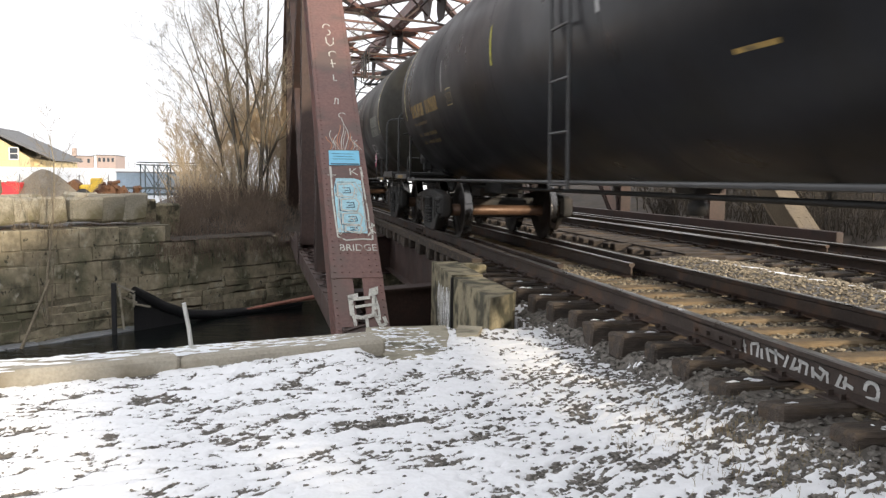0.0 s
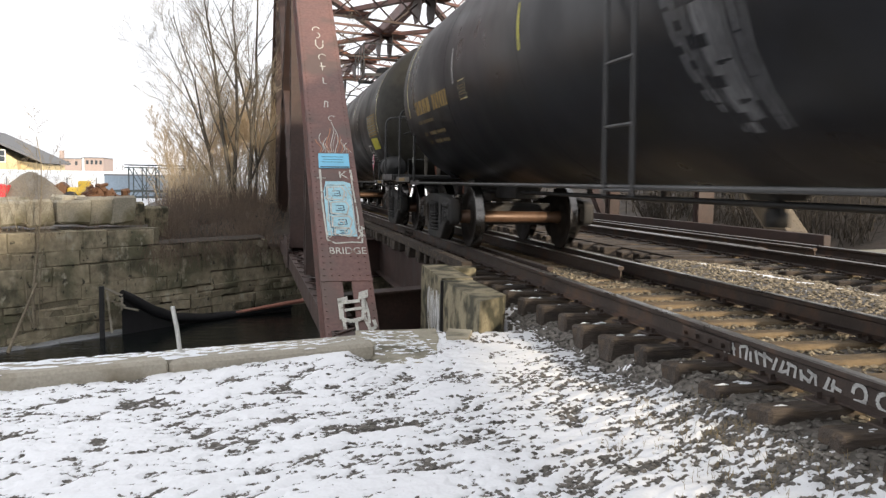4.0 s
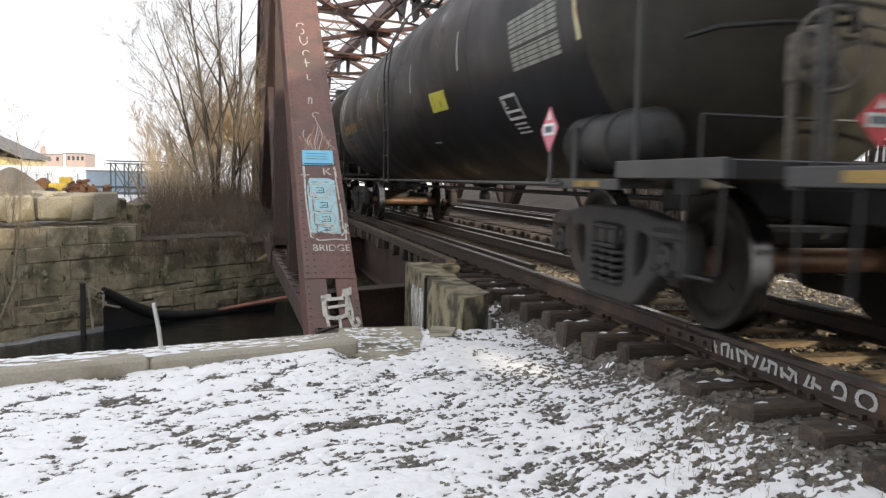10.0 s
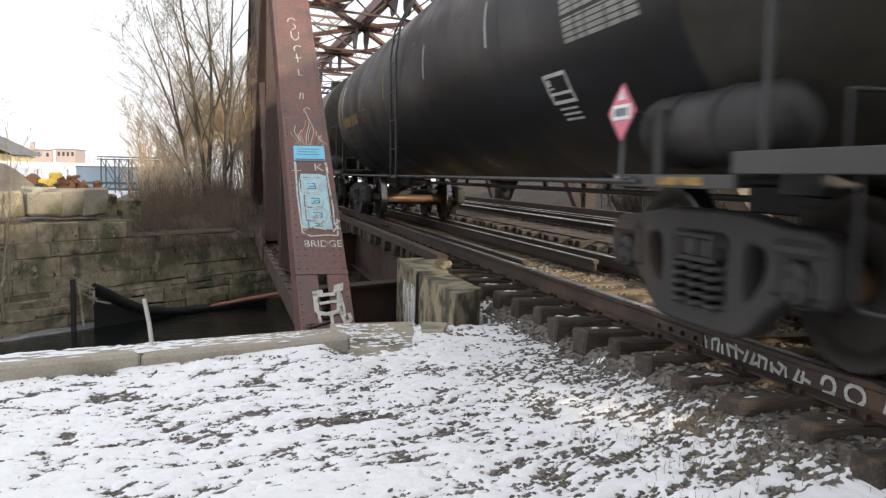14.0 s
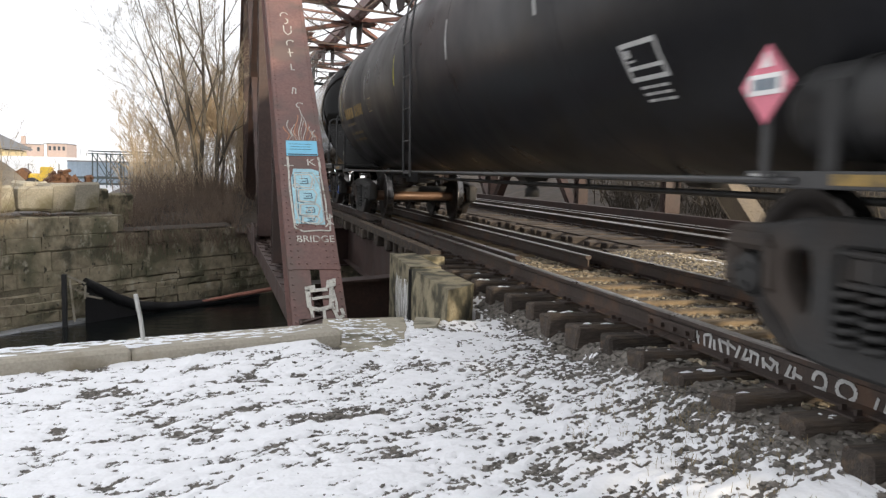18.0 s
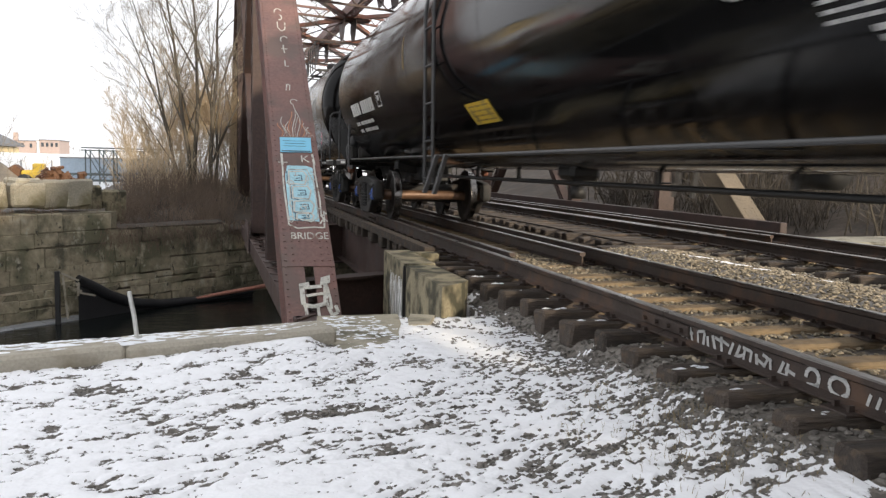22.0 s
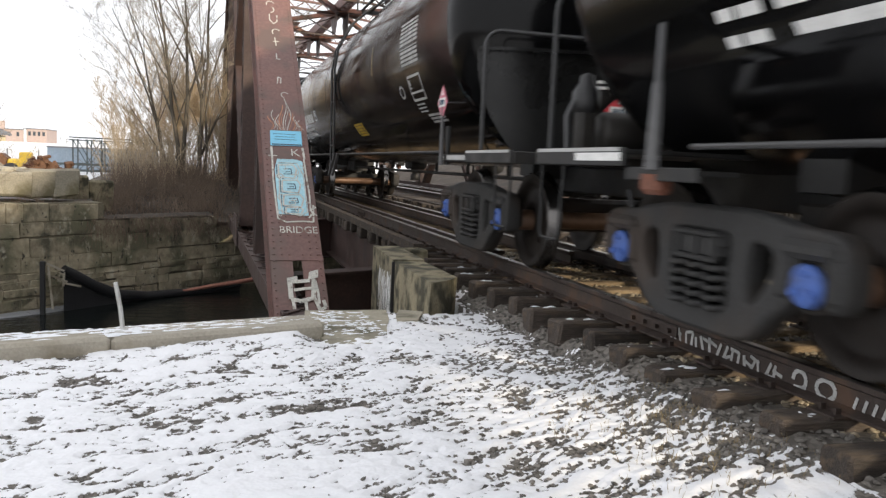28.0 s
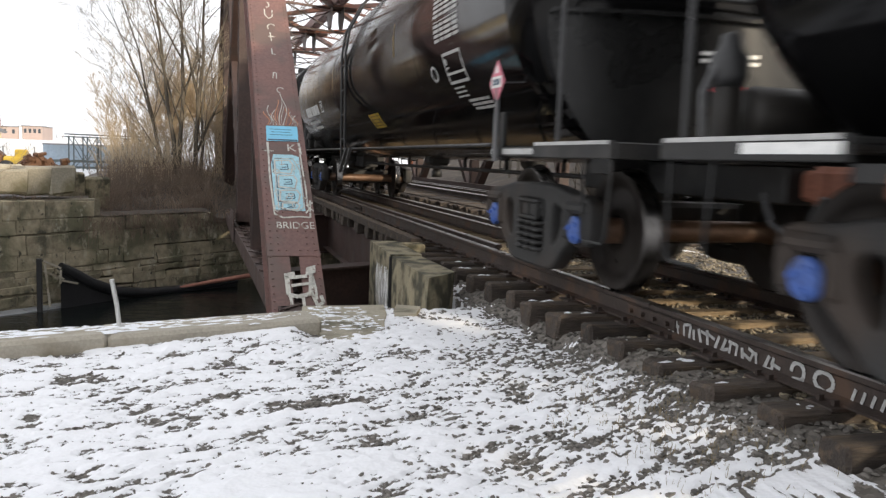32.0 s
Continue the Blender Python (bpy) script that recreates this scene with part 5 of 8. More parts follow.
def lettering(body, size, name, mat, parent, place, label=""):
    """Built-in font as a flat mesh; place maps (u, v) to a point."""
    cu = bpy.data.curves.new(name, "FONT")
    cu.body, cu.size = body, size
    tmp = bpy.data.objects.new(name, cu)
    scene.collection.objects.link(tmp)
    me = bpy.data.meshes.new_from_object(tmp.evaluated_get(bpy.context.evaluated_depsgraph_get()))
    bpy.data.objects.remove(tmp)
    for v in me.vertices:
        v.co = place(v.co.x, v.co.y)
    me.materials.append(mat)
    return part(name, me, None, parent, label)


lettering("BRIDGE", 0.16, "chalk_word", M_CHALK, near_post, lambda u, v: on_post(-0.18 + u * 0.86, 1.26 + v, 0.003), "white hand-sprayed word")
lettering("K", 0.2, "chalk_letter", M_CHALK, near_post, lambda u, v: on_post(0.05 + u, 2.67 + v, 0.003))


# ---- the train: tank cars; car space: x across (camera side negative), y back along the train, z up ----
TANK_R, TANK_Z = 1.485, 2.39
AXLE_SHIFT = 0.13
HEAD = 0.90                            # depth of the dull cars' leading heads


def tank_skin(y, ang, out=0.004):
    """A point on the tank's camera side: ang degrees up from level."""
    a = radians(ang)
    return Vector((-(TANK_R + out) * math.cos(a), y, TANK_Z + (TANK_R + out) * math.sin(a)))


def decal(poly, out=0.004, sub=5):
    """A sheet that follows the tank's side. poly: a quad of (y, angle) corners."""
    mb = Mesh()
    (y0, a0), (y1, a1), (y2, a2), (y3, a3) = poly
    vs = []
    for j in range(sub + 1):
        t = j / sub
        vs.append(tank_skin(y0 + (y3 - y0) * t, a0 + (a3 - a0) * t, out))
        vs.append(tank_skin(y1 + (y2 - y1) * t, a1 + (a2 - a1) * t, out))
    fs = [(2 * j, 2 * j + 1, 2 * j + 3, 2 * j + 2) for j in range(sub)]
    return mb.add(vs, fs, True)


def mark_rows(mb, y0, ang, h, widths, gap, out=0.004):
    """A line of plain bars on the tank's side; read from the far end to the near one."""
    y = y0
    for w in widths:
        if w > 0:
            d = decal([(y, ang), (y - w, ang), (y - w, ang + h), (y, ang + h)], out, 1)
            mb.add(d.v, d.f)
        y -= abs(w) + gap


def make_wheelset(parent, y, blue):
    ax = Mesh()
    ax.lathe([(-1.09, 0.0), (-1.09, 0.065), (-0.99, 0.07), (-0.97, 0.1), (-0.6, 0.1), (-0.55, 0.085), (0.55, 0.085), (0.6, 0.1), (0.97, 0.1), (0.99, 0.07), (1.09, 0.065), (1.09, 0.0)], (0, 0, 0), "x", 20)
    ob = part("wheelset", ax, M_AXLE, parent, "rusty axle with two worn steel wheels")
    ob.location = (0, y, 0.457)
    for s in (-1, 1):
        w = Mesh()
        prof = [(0.035, 0.11), (0.06, 0.13), (0.035, 0.19), (0.01, 0.30), (0.02, 0.36), (0.058, 0.372), (0.064, 0.446)]
        w.lathe([(s * (0.715 + a), r) for a, r in prof], (0, 0, 0), "x", 40)
        inner = [(-0.075, 0.11), (-0.075, 0.15), (-0.03, 0.2), (-0.03, 0.34), (-0.065, 0.372), (-0.065, 0.475)]
        w.lathe([(s * (0.715 + a), r) for a, r in inner], (0, 0, 0), "x", 40)
        # balance marks and a cast ring, so that the turning shows
        for k in range(3):
            a = k * 2.1 + 0.4
            w.box((s * 0.745, 0.24 * math.cos(a), 0.24 * math.sin(a)), (0.012, 0.03, 0.03))
        wh = part("wheel", w, M_WHEEL, ob)
        r = Mesh()
        r.lathe([(s * (0.715 + a), q) for a, q in [(0.064, 0.446), (0.056, 0.457), (-0.03, 0.46), (-0.045, 0.483), (-0.06, 0.482), (-0.065, 0.475)]], (0, 0, 0), "x", 48)
        part("rim", r, M_TREAD, ob, "bright worn tread and flange")
        c = Mesh()
        c.lathe([(s * 0.93, 0.12), (s * 0.95, 0.132), (s * 1.085, 0.132), (s * 1.095, 0.115)], (0, 0, 0), "x", 20)
        bx_ = part("bearing", c, M_TRUCK, ob)
        c = Mesh()
        c.lathe([(s * 1.092, 0.0), (s * 1.092, 0.108), (s * 1.122, 0.104), (s * 1.13, 0.09), (s * 1.134, 0.0)], (0, 0, 0), "x", 20)
        for k in range(3):
            a = k * 2.094
            c.tube([(s * 1.13, 0.062 * math.cos(a), 0.062 * math.sin(a)), (s * 1.152, 0.062 * math.cos(a), 0.062 * math.sin(a))], 0.02, 6, smooth=False)
        part("bearing_cap", c, M_BEARING_BLUE if blue else M_TRUCK, ob, "blue-painted roller bearing cap" if blue else "grey roller bearing cap")
    return ob


def smooth_loop(pts, n=5):
    """A closed curve through points, rounded between them."""
    out, k = [], len(pts)
    for i in range(k):
        p = [Vector(pts[(i + j) % k]) for j in (-1, 0, 1, 2)]
        for q in range(n):
            t = q / n
            out.append(0.5 * (2 * p[1] + (p[2] - p[0]) * t + (2 * p[0] - 5 * p[1] + 4 * p[2] - p[3]) * t * t + (3 * p[1] - p[0] - 3 * p[2] + p[3]) * t ** 3))
    return out


def side_frame_mesh():
    """A cast frame: one rounded outline with a spring pocket and two lightening windows."""
    half = [(0.0, 0.762), (0.30, 0.76), (0.52, 0.742), (0.78, 0.70), (0.98, 0.69), (1.075, 0.655), (1.10, 0.56), (1.095, 0.42), (1.06, 0.372), (1.02, 0.40), (1.01, 0.52), (0.96, 0.60), (0.82, 0.60), (0.775, 0.52), (0.77, 0.40), (0.73, 0.345), (0.62, 0.27), (0.50, 0.16), (0.40, 0.115), (0.2, 0.105)]
    outer = half + [(0.0, 0.105)] + [(-u, v) for u, v in half[:0:-1]]
    pocket = [(-0.29, 0.64), (-0.15, 0.665), (0.15, 0.665), (0.29, 0.64), (0.295, 0.45), (0.285, 0.235), (0.15, 0.205), (-0.15, 0.205), (-0.285, 0.235), (-0.295, 0.45)]
    window = [(0.42, 0.58), (0.47, 0.635), (0.58, 0.625), (0.645, 0.575), (0.64, 0.47), (0.57, 0.36), (0.48, 0.28), (0.42, 0.31), (0.405, 0.44)]
    cu = bpy.data.curves.new("side_frame", "CURVE")
    cu.dimensions, cu.fill_mode, cu.extrude, cu.bevel_depth, cu.bevel_resolution = "2D", "BOTH", 0.05, 0.024, 1
    for loop in (outer, pocket, window, [(-u, v) for u, v in window[::-1]]):
        pts = smooth_loop(loop, 4)
        sp_ = cu.splines.new("POLY")
        sp_.points.add(len(pts) - 1)
        for p, q in zip(sp_.points, pts):
            p.co = (q.x, q.y, 0, 1)
        sp_.use_cyclic_u = True
    tmp = bpy.data.objects.new("side_frame", cu)
    scene.collection.objects.link(tmp)
    me = bpy.data.meshes.new_from_object(tmp.evaluated_get(bpy.context.evaluated_depsgraph_get()))
    bpy.data.objects.remove(tmp)
    for v in me.vertices:
        v.co = (v.co.z, v.co.x, v.co.y)
    me.materials.clear()
    me.materials.append(M_TRUCK)
    return me


SIDE_FRAME = side_frame_mesh()


def make_truck(parent, y, blue):
    """A freight truck centred at y: two cast side frames, bolster, springs and two wheelsets."""
    make_wheelset(parent, y - 0.889, blue)
    make_wheelset(parent, y + 0.889, blue)
    for s in (-1, 1):
        sf = part("side_frame", SIDE_FRAME, None, parent, "cast steel truck side frame dusted grey")
        sf.location = (s * 1.03, y, 0)
        for e in (-1, 1):
            jaw = Mesh()
            jaw.cbox((0, e * 0.889, 0.625), (0.23, 0.36, 0.09), 0.03)
            jaw.cbox((0, e * 1.05, 0.50), (0.21, 0.09, 0.24), 0.03)
            jaw.cbox((0, e * 0.72, 0.50), (0.21, 0.10, 0.26), 0.03)
            part("bearing_housing", jaw, M_TRUCK, sf)
        for u in (-0.17, 0.0, 0.17):
            for dx in (-0.04, 0.05):
                pts = [(s * dx + 0.06 * math.cos(q * 0.9), u + 0.082 * math.sin(q * 0.9), 0.2 + q * 0.0078) for q in range(0, 37)]
                sp_ = Mesh()
                sp_.tube(pts, 0.0165, 6)
                part("coil_spring", sp_, M_TRUCK, sf)
        for e in (-1, 1):
            bd = Mesh()
            bd.cbox((0, e * 0.16, 0.605), (0.155, 0.13, 0.10), 0.02)
            part("friction_wedge", bd, M_TRUCK, sf)
    b = Mesh()
    b.cbox((0, y, 0.56), (2.24, 0.42, 0.17), 0.04)
    for s in (-1, 1):
        b.cbox((s * 1.12, y, 0.63), (0.05, 0.44, 0.03), 0.01)
        b.cbox((s * 1.12, y, 0.49), (0.05, 0.40, 0.03), 0.01)
        for u in (-0.18, 0.0, 0.18):
            b.cbox((s * 1.12, y + u, 0.56), (0.045, 0.035, 0.13), 0.01)
    b.cbox((0, y, 0.74), (0.5, 0.5, 0.14), 0.02)
    part("bolster", b, M_TRUCK, parent)
    br = Mesh()
    for e in (-1, 1):
        br.beam((-0.75, y + e * 0.37, 0.36), (0.75, y + e * 0.37, 0.36), 0.06, 0.1)
        for s in (-1, 1):
            br.cbox((s * 0.72, y + e * 0.405, 0.44), (0.09, 0.05, 0.33), 0.01)
    part("brake_beam", br, M_TRUCK, parent)


def make_hoop(parent, y, top, s=0):
    """End railing: a bent pipe across the car's end, with a lower rail."""
    mb = Mesh()
    r = 0.14
    pts = [(-1.40, y, 1.0), (-1.40, y, top - r)] + [(-1.40 + r - r * math.cos(a), y, top - r + r * math.sin(a)) for a in (0.4, 0.8, 1.2)] + [(-1.40 + r, y, top), (1.40 - r, y, top)]
    pts += [(1.40 - r + r * math.sin(a), y, top - r + r * math.cos(a)) for a in (0.4, 0.8, 1.2)] + [(1.40, y, top - r), (1.40, y, 1.0)]
    if s:                                              # bowed clear of the deep leading head
        top_bar = [(x, y - 0.2, top) for x in (-1.12, -0.4, 0.4, 1.12)]
        pts = pts[:5] + [(-1.3, y - 0.05, top - 0.01)] + top_bar + [(1.3, y - 0.05, top - 0.01)] + pts[-5:]
    mb.tube(pts, 0.019, 8)
    ob = part("end_railing", mb, M_PIPE, parent, "grey bent-pipe end railing")
    if s:
        mb = Mesh()
        mb.tube([(-0.95, y, 1.40), (0.95, y, 1.40)], 0.012, 8)
        for xx in (-0.95, 0.95):
            mb.tube([(xx, y, 1.0), (xx, y, 1.40)], 0.012, 8)
        part("lower_rail", mb, M_PIPE, ob)
    return ob


def placard(parent, centre, size, normal, label="red hazard placard"):
    """A diamond plate with a white band, facing along normal."""
    c, n = Vector(centre), Vector(normal).normalized()
    up = Vector((0, 0, 1))
    side = up.cross(n).normalized()
    mb = Mesh()
    h = size * 0.707
    mb.prism([(0, h), (h, 0), (0, -h), (-h, 0)], 0.006, lambda u, v, w: c + side * u + up * v + n * w)
    ob = part("placard", mb, M_FADED_PINK if "faded" in label else M_RED, parent, label)
    mb = Mesh()
    mb.prism([(-h * 0.66, h * 0.26), (h * 0.66, h * 0.26), (h * 0.66, -h * 0.26), (-h * 0.66, -h * 0.26)], 0.004, lambda u, v, w: c + side * u + up * v + n * (w + 0.006))
    part("white_band", mb, M_WHITE, ob)
    mb = Mesh()
    mb.prism([(0, h * 0.82), (h * 0.22, h * 0.42), (-h * 0.22, h * 0.42)], 0.004, lambda u, v, w: c + side * u + up * v + n * (w + 0.006))
    part("flame_mark", mb, M_WHITE, ob)
    mb = Mesh()
    for k in range(4):
        u = (-0.36 + 0.24 * k) * h
        mb.prism([(u - 0.08 * h, 0.14 * h), (u + 0.08 * h, 0.14 * h), (u + 0.08 * h, -0.14 * h), (u - 0.08 * h, -0.14 * h)], 0.003, lambda a, v, w: c + side * a + up * v + n * (w + 0.01))
    tagged(part("band_marks", mb, M_INK, ob), kind="stuff")
    return ob


M_SHIELD = material("satin_black_shield_paint", (0.011, 0.011, 0.0108), 0.3, spec=0.35, vary=0.3, scale=1.5, fine=12, bump=0.03)


def shield_y(u):
    """How far back the head shield lies at u across the car."""
    return 0.03 + 0.25 * (u / 1.34) ** 2


def tank_car(gloss):
    global TANK_Z
    TANK_Z = 2.45 if gloss else 2.39
    blue = gloss
    TR2 = 14.286 if gloss else 14.15                     # leading axle of the trailing truck
    y_a, y_b = (0.88, 15.95) if not gloss else (0.90, 16.5)   # the tank's straight shell
    y_end = TR2 + 1.778 + 1.05                            # rear end sill
    skin = M_TANK_GLOSS if gloss else M_TANK_DULL
    car = thing("tank_car", "glossy black railway tank car with blue bearing caps" if gloss else "dull black railway tank car with yellow stencils", "tank car", "tank cars of the train")
    # tank with elliptical heads
    n_sh, lead = 10, (0.74 if gloss else HEAD)
    mb = Mesh()
    mb.lathe([(y_a + (y_b - y_a) * i / n_sh, TANK_R) for i in range(n_sh + 1)], (0, 0, TANK_Z), "y", 72)
    tank = part("tank", mb, skin, car, "long welded cylinder, " + ("glossy black" if gloss else "dull black"))
    for y0_, depth_, mat_ in ((y_a, -lead, skin if gloss else M_TANK_DUST), (y_b, 0.72, skin)):
        mb = Mesh()
        mb.lathe([(y0_ + depth_ * math.sin(q), TANK_R * math.cos(q)) for q in [i * math.pi / 2 / 14 for i in range(15)]], (0, 0, TANK_Z), "y", 72)
        part("tank_head", mb, mat_, tank, "domed head" if gloss or depth_ > 0 else "domed head under olive dust")
    for yy in [y_a, y_b] + [y_a + (y_b - y_a) * k / 5 for k in range(1, 5)]:
        mb = Mesh()
        mb.lathe([(yy - 0.012, TANK_R), (yy - 0.006, TANK_R + 0.0022), (yy + 0.006, TANK_R + 0.0022), (yy + 0.012, TANK_R)], (0, 0, TANK_Z), "y", 72)
        part("weld_seam", mb, skin, tank)
    # end platforms
    for y0, y1 in ((-1.0, 0.24), (TR2 + 1.5, y_end)):
        mb = Mesh()
        low = y0 > 0 and not gloss                         # the rear deck of the dull cars lies lower
        mb.cbox((0, (y0 + y1) / 2, 1.022 if low else 1.072), (2.82, y1 - y0, 0.03), 0.006)
        deck = part("end_platform", mb, M_FRAME, car, "steel end platform of the car")
        yo = y0 if y0 < 0 else y1
        for s in (-1, 1):
            mb = Mesh()
            mb.cbox((s * 1.42, (y0 + y1) / 2, 0.995 if low else 1.04), (0.035, y1 - y0, 0.09 if low else 0.11), 0.006)
            part("platform_edge", mb, M_PIPE if not gloss else M_FRAME, deck)
        mb = Mesh()
        mb.cbox((0, yo, 0.985 if low else 1.035), (2.82, 0.04, 0.1), 0.006)
        part("end_sill", mb, M_PIPE if not gloss else M_FRAME, deck)
        if gloss:
            for s in (-1, 1):
                mb = Mesh()
                mb.cbox((s * 1.4395, (y0 + y1) / 2, 1.085), (0.006, (y1 - y0) * 0.94, 0.024), 0.001)
                part("edge_strip", mb, M_FADED_WHITE, deck, "pale strip along the platform edge")
        for s in (-1, 1):
            mb = Mesh()
            mb.cbox((s * 1.4395, 16.12 if gloss else (y0 + y1) / 2 + 0.02, 1.04 if gloss else 0.995), (0.004, 0.62 if gloss else 0.56, 0.05), 0.001)
            if y0 > 0:
                part("reflective_strip", mb, M_OCHRE if not gloss else M_WHITE, deck, "worn reflective strip")
            # lower side step plate reaching along the tank from the platform
            ya_, yb_ = (0.24, 1.55 if not gloss else 1.25) if y0 < 0 else (TR2 + 0.75, TR2 + 1.5)
            mb = Mesh()
            z_st = 1.03 if gloss and y0 < 0 else 0.945
            mb.cbox((s * 1.28, (ya_ + yb_) / 2, z_st + 0.01), (0.26, yb_ - ya_ - 0.004, 0.03), 0.006)
            mb.cbox((s * 1.40, (ya_ + yb_) / 2, z_st), (0.03, yb_ - ya_ - 0.004, 0.075), 0.006)
            st_ = part("step_plate", mb, M_PIPE if not gloss else M_FRAME, deck)
            if y0 < 0:
                mb = Mesh()
                mb.cbox((s * 1.4165, 0.6 if gloss else 0.75, z_st + 0.002), (0.004, 0.68 if gloss else 0.46, 0.045), 0.001)
                part("reflective_strip", mb, M_OCHRE if not gloss else M_FADED_WHITE, st_, "worn reflective strip")
                mb = Mesh()
                mb.cbox((s * 1.4165, yb_ - 0.12, z_st + 0.002), (0.004, 0.16, 0.045), 0.001)
                part("reflective_patch", mb, M_FADED_WHITE, st_, "pale reflective patch")
        # sill, draft gear and coupler
        mb = Mesh()
        inner = 1.9 if y0 < 0 else TR2 - 0.3
        mb.cbox((0, (yo + inner) / 2, 0.86), (0.36, abs(inner - yo), 0.26), 0.015)
        part("stub_sill", mb, M_FRAME, car)
        mb = Mesh()
        sg = -1 if y0 < 0 else 1
        mb.cbox((0, yo + sg * 0.2, 0.86), (0.16, 0.4, 0.2), 0.03)
        mb.cbox((0.05, yo + sg * 0.36, 0.86), (0.3, 0.22, 0.27), 0.05)
        part("coupler", mb, M_RUST_PART, car, "rust-brown knuckle coupler")
        # steps hung from the corners
        for s in (-1, 1):
            mb = Mesh()
            yc = yo - sg * 0.24
            mb.tube([(s * 1.40, yc - 0.19, 0.98), (s * 1.41, yc - 0.17, 0.50), (s * 1.41, yc - 0.13, 0.455), (s * 1.41, yc + 0.13, 0.455), (s * 1.41, yc + 0.17, 0.50), (s * 1.40, yc + 0.19, 0.98)], 0.011, 6)
            part("corner_step", mb, M_FRAME, car)
        # air hose
        mb = Mesh()
        pts = [(-0.35, yo, 0.8), (-0.36, yo + sg * 0.12, 0.62), (-0.3, yo + sg * 0.3, 0.5), (-0.15, yo + sg * 0.42, 0.52)]
        mb.tube(pts, 0.022, 8)
        part("air_hose", mb, M_BOOM, car)
        make_hoop(car, ((-0.13 if gloss else 0.04) if y0 < 0 else (16.95 if gloss else 16.82)), (2.18 if gloss else 2.205) if y0 < 0 else 2.22, s=y0 < 0 and not gloss)
    # bolster saddles carrying the tank
    for yc in (0.889, TR2 + 0.889):
        for s in (-1, 1):
            mb = Mesh()
            t = lambda u: min(TANK_Z - math.sqrt(max(TANK_R ** 2 - u * u, 0.0)) + 0.02, 1.5)
            outline = [(s * k * 0.09, t(k * 0.09)) for k in range(7)] + [(s * 0.54, 0.88), (0.0, 0.84)]
            mb.prism(outline, 0.36, lambda u, v, w: (u, yc + w, v))
            part("bolster_saddle", mb, M_FRAME, car, "black steel saddle under the tank")
            mb = Mesh()
            if yc < 5:
                mb.cbox((s * 1.38, yc + 0.15, 1.16), (0.03, 0.10, 0.4), 0.006)
            elif not gloss:
                mb.cbox((s * 1.452, yc + 0.09, 1.325), (0.03, 0.075, 0.73), 0.006)
            else:
                mb.prism([(-0.055, 0.97), (0.065, 0.97), (0.025, 1.45), (-0.04, 1.45)], 0.025, lambda u, v, w: (s * 1.42 + w, yc + 0.3 + u, v))
                mb.tube([(s * 1.42, yc + 0.29, 1.38), (s * 1.42, yc + 0.285, 1.76)], 0.02, 8)
            jack = part("jacking_bracket", mb, M_STEP if gloss and yc > 5 else M_FRAME, car)
            if not gloss and yc > 5:
                mb = Mesh()
                mb.cbox((s * 1.469, yc + 0.09, 1.295), (0.004, 0.07, 0.085), 0.001)
                part("reflective_patch", mb, M_TABLE, jack, "dull reflective patch")
            if gloss and yc > 5:
                mb = Mesh()
                mb.cbox((s * 1.36, yc + 0.34, 0.90), (0.12, 0.2, 0.14), 0.03)
                part("bracket_foot", mb, M_RUST_PART, jack, "rust-brown bracket foot")
    # side rail along the tank's belly
    z_side, z_r = (0.94, 0.018) if not gloss else (1.09, 0.017)
    for s in (-1, 1):
        mb = Mesh()
        mb.tube([(s * 1.42, 1.2, z_side), (s * 1.42, TR2 + 0.8, z_side)], z_r, 8)
        rail_ = part("side_pipe", mb, M_PIPE, car, "grey pipe along the tank's foot")
        for k in range(7):
            yy = 1.8 + k * 1.9
            mb = Mesh()
            mb.beam((s * 1.42, yy, z_side), (s * 0.3, yy, z_side + 0.02), 0.05, 0.012)
            part("pipe_bracket", mb, M_FRAME, rail_)
    # underside: brake rod, outlet valve, train pipe
    mb = Mesh()
    mb.tube([(-0.1, 1.8, 0.83), (-0.1, TR2, 0.83)], 0.026, 8)
    for k in range(6):
        mb.beam((-0.1, 2.6 + k * 1.75, 0.83), (-0.1, 2.6 + k * 1.75, 0.97), 0.05, 0.02, up=(0, 1, 0))
    part("train_pipe", mb, M_FRAME, car)
    mb = Mesh()
    mb.cbox((0, 8.0, 0.96), (0.36, 0.4, 0.2), 0.05)
    mb.lathe([(0.66, 0.0), (0.66, 0.09), (0.76, 0.09), (0.78, 0.07), (0.95, 0.07)], (0, 8.0, 0), "z", 16)
    part("outlet_valve", mb, M_FRAME, car)
    mb = Mesh()
    mb.lathe([(4.6, 0.0), (4.6, 0.11), (5.0, 0.11), (5.0, 0.0)], (0.45, 0, 0.97), "y", 16)
    part("brake_cylinder", mb, M_FRAME, car)
    # side ladder and the top platform
    ly0, ly1 = (8.5, 8.92) if not gloss else (8.57, 8.95)
    for s in (-1, 1):
        mb = Mesh()
        curve = [(s * 1.50, 0.78 if gloss else 0.88), (s * 1.53, 2.7), (s * 1.47, 3.1), (s * 1.20, 3.6), (s * 0.80, 3.96)]
        for yy in (ly0, ly1):
            mb.tube([(x, yy, z) for x, z in curve], 0.015 if not gloss else 0.022, 8)
        ld = part("ladder", mb, M_PIPE, car, "steel side ladder to the top platform")
        z = 0.84 if gloss else 0.92
        while z < 3.7:
            mb = Mesh()
            x = np.interp(z, [c[1] for c in curve], [c[0] for c in curve])
            mb.tube([(x, ly0, z), (x, ly1, z)], 0.012, 6)
            part("rung", mb, M_PIPE, ld)
            z += 0.42
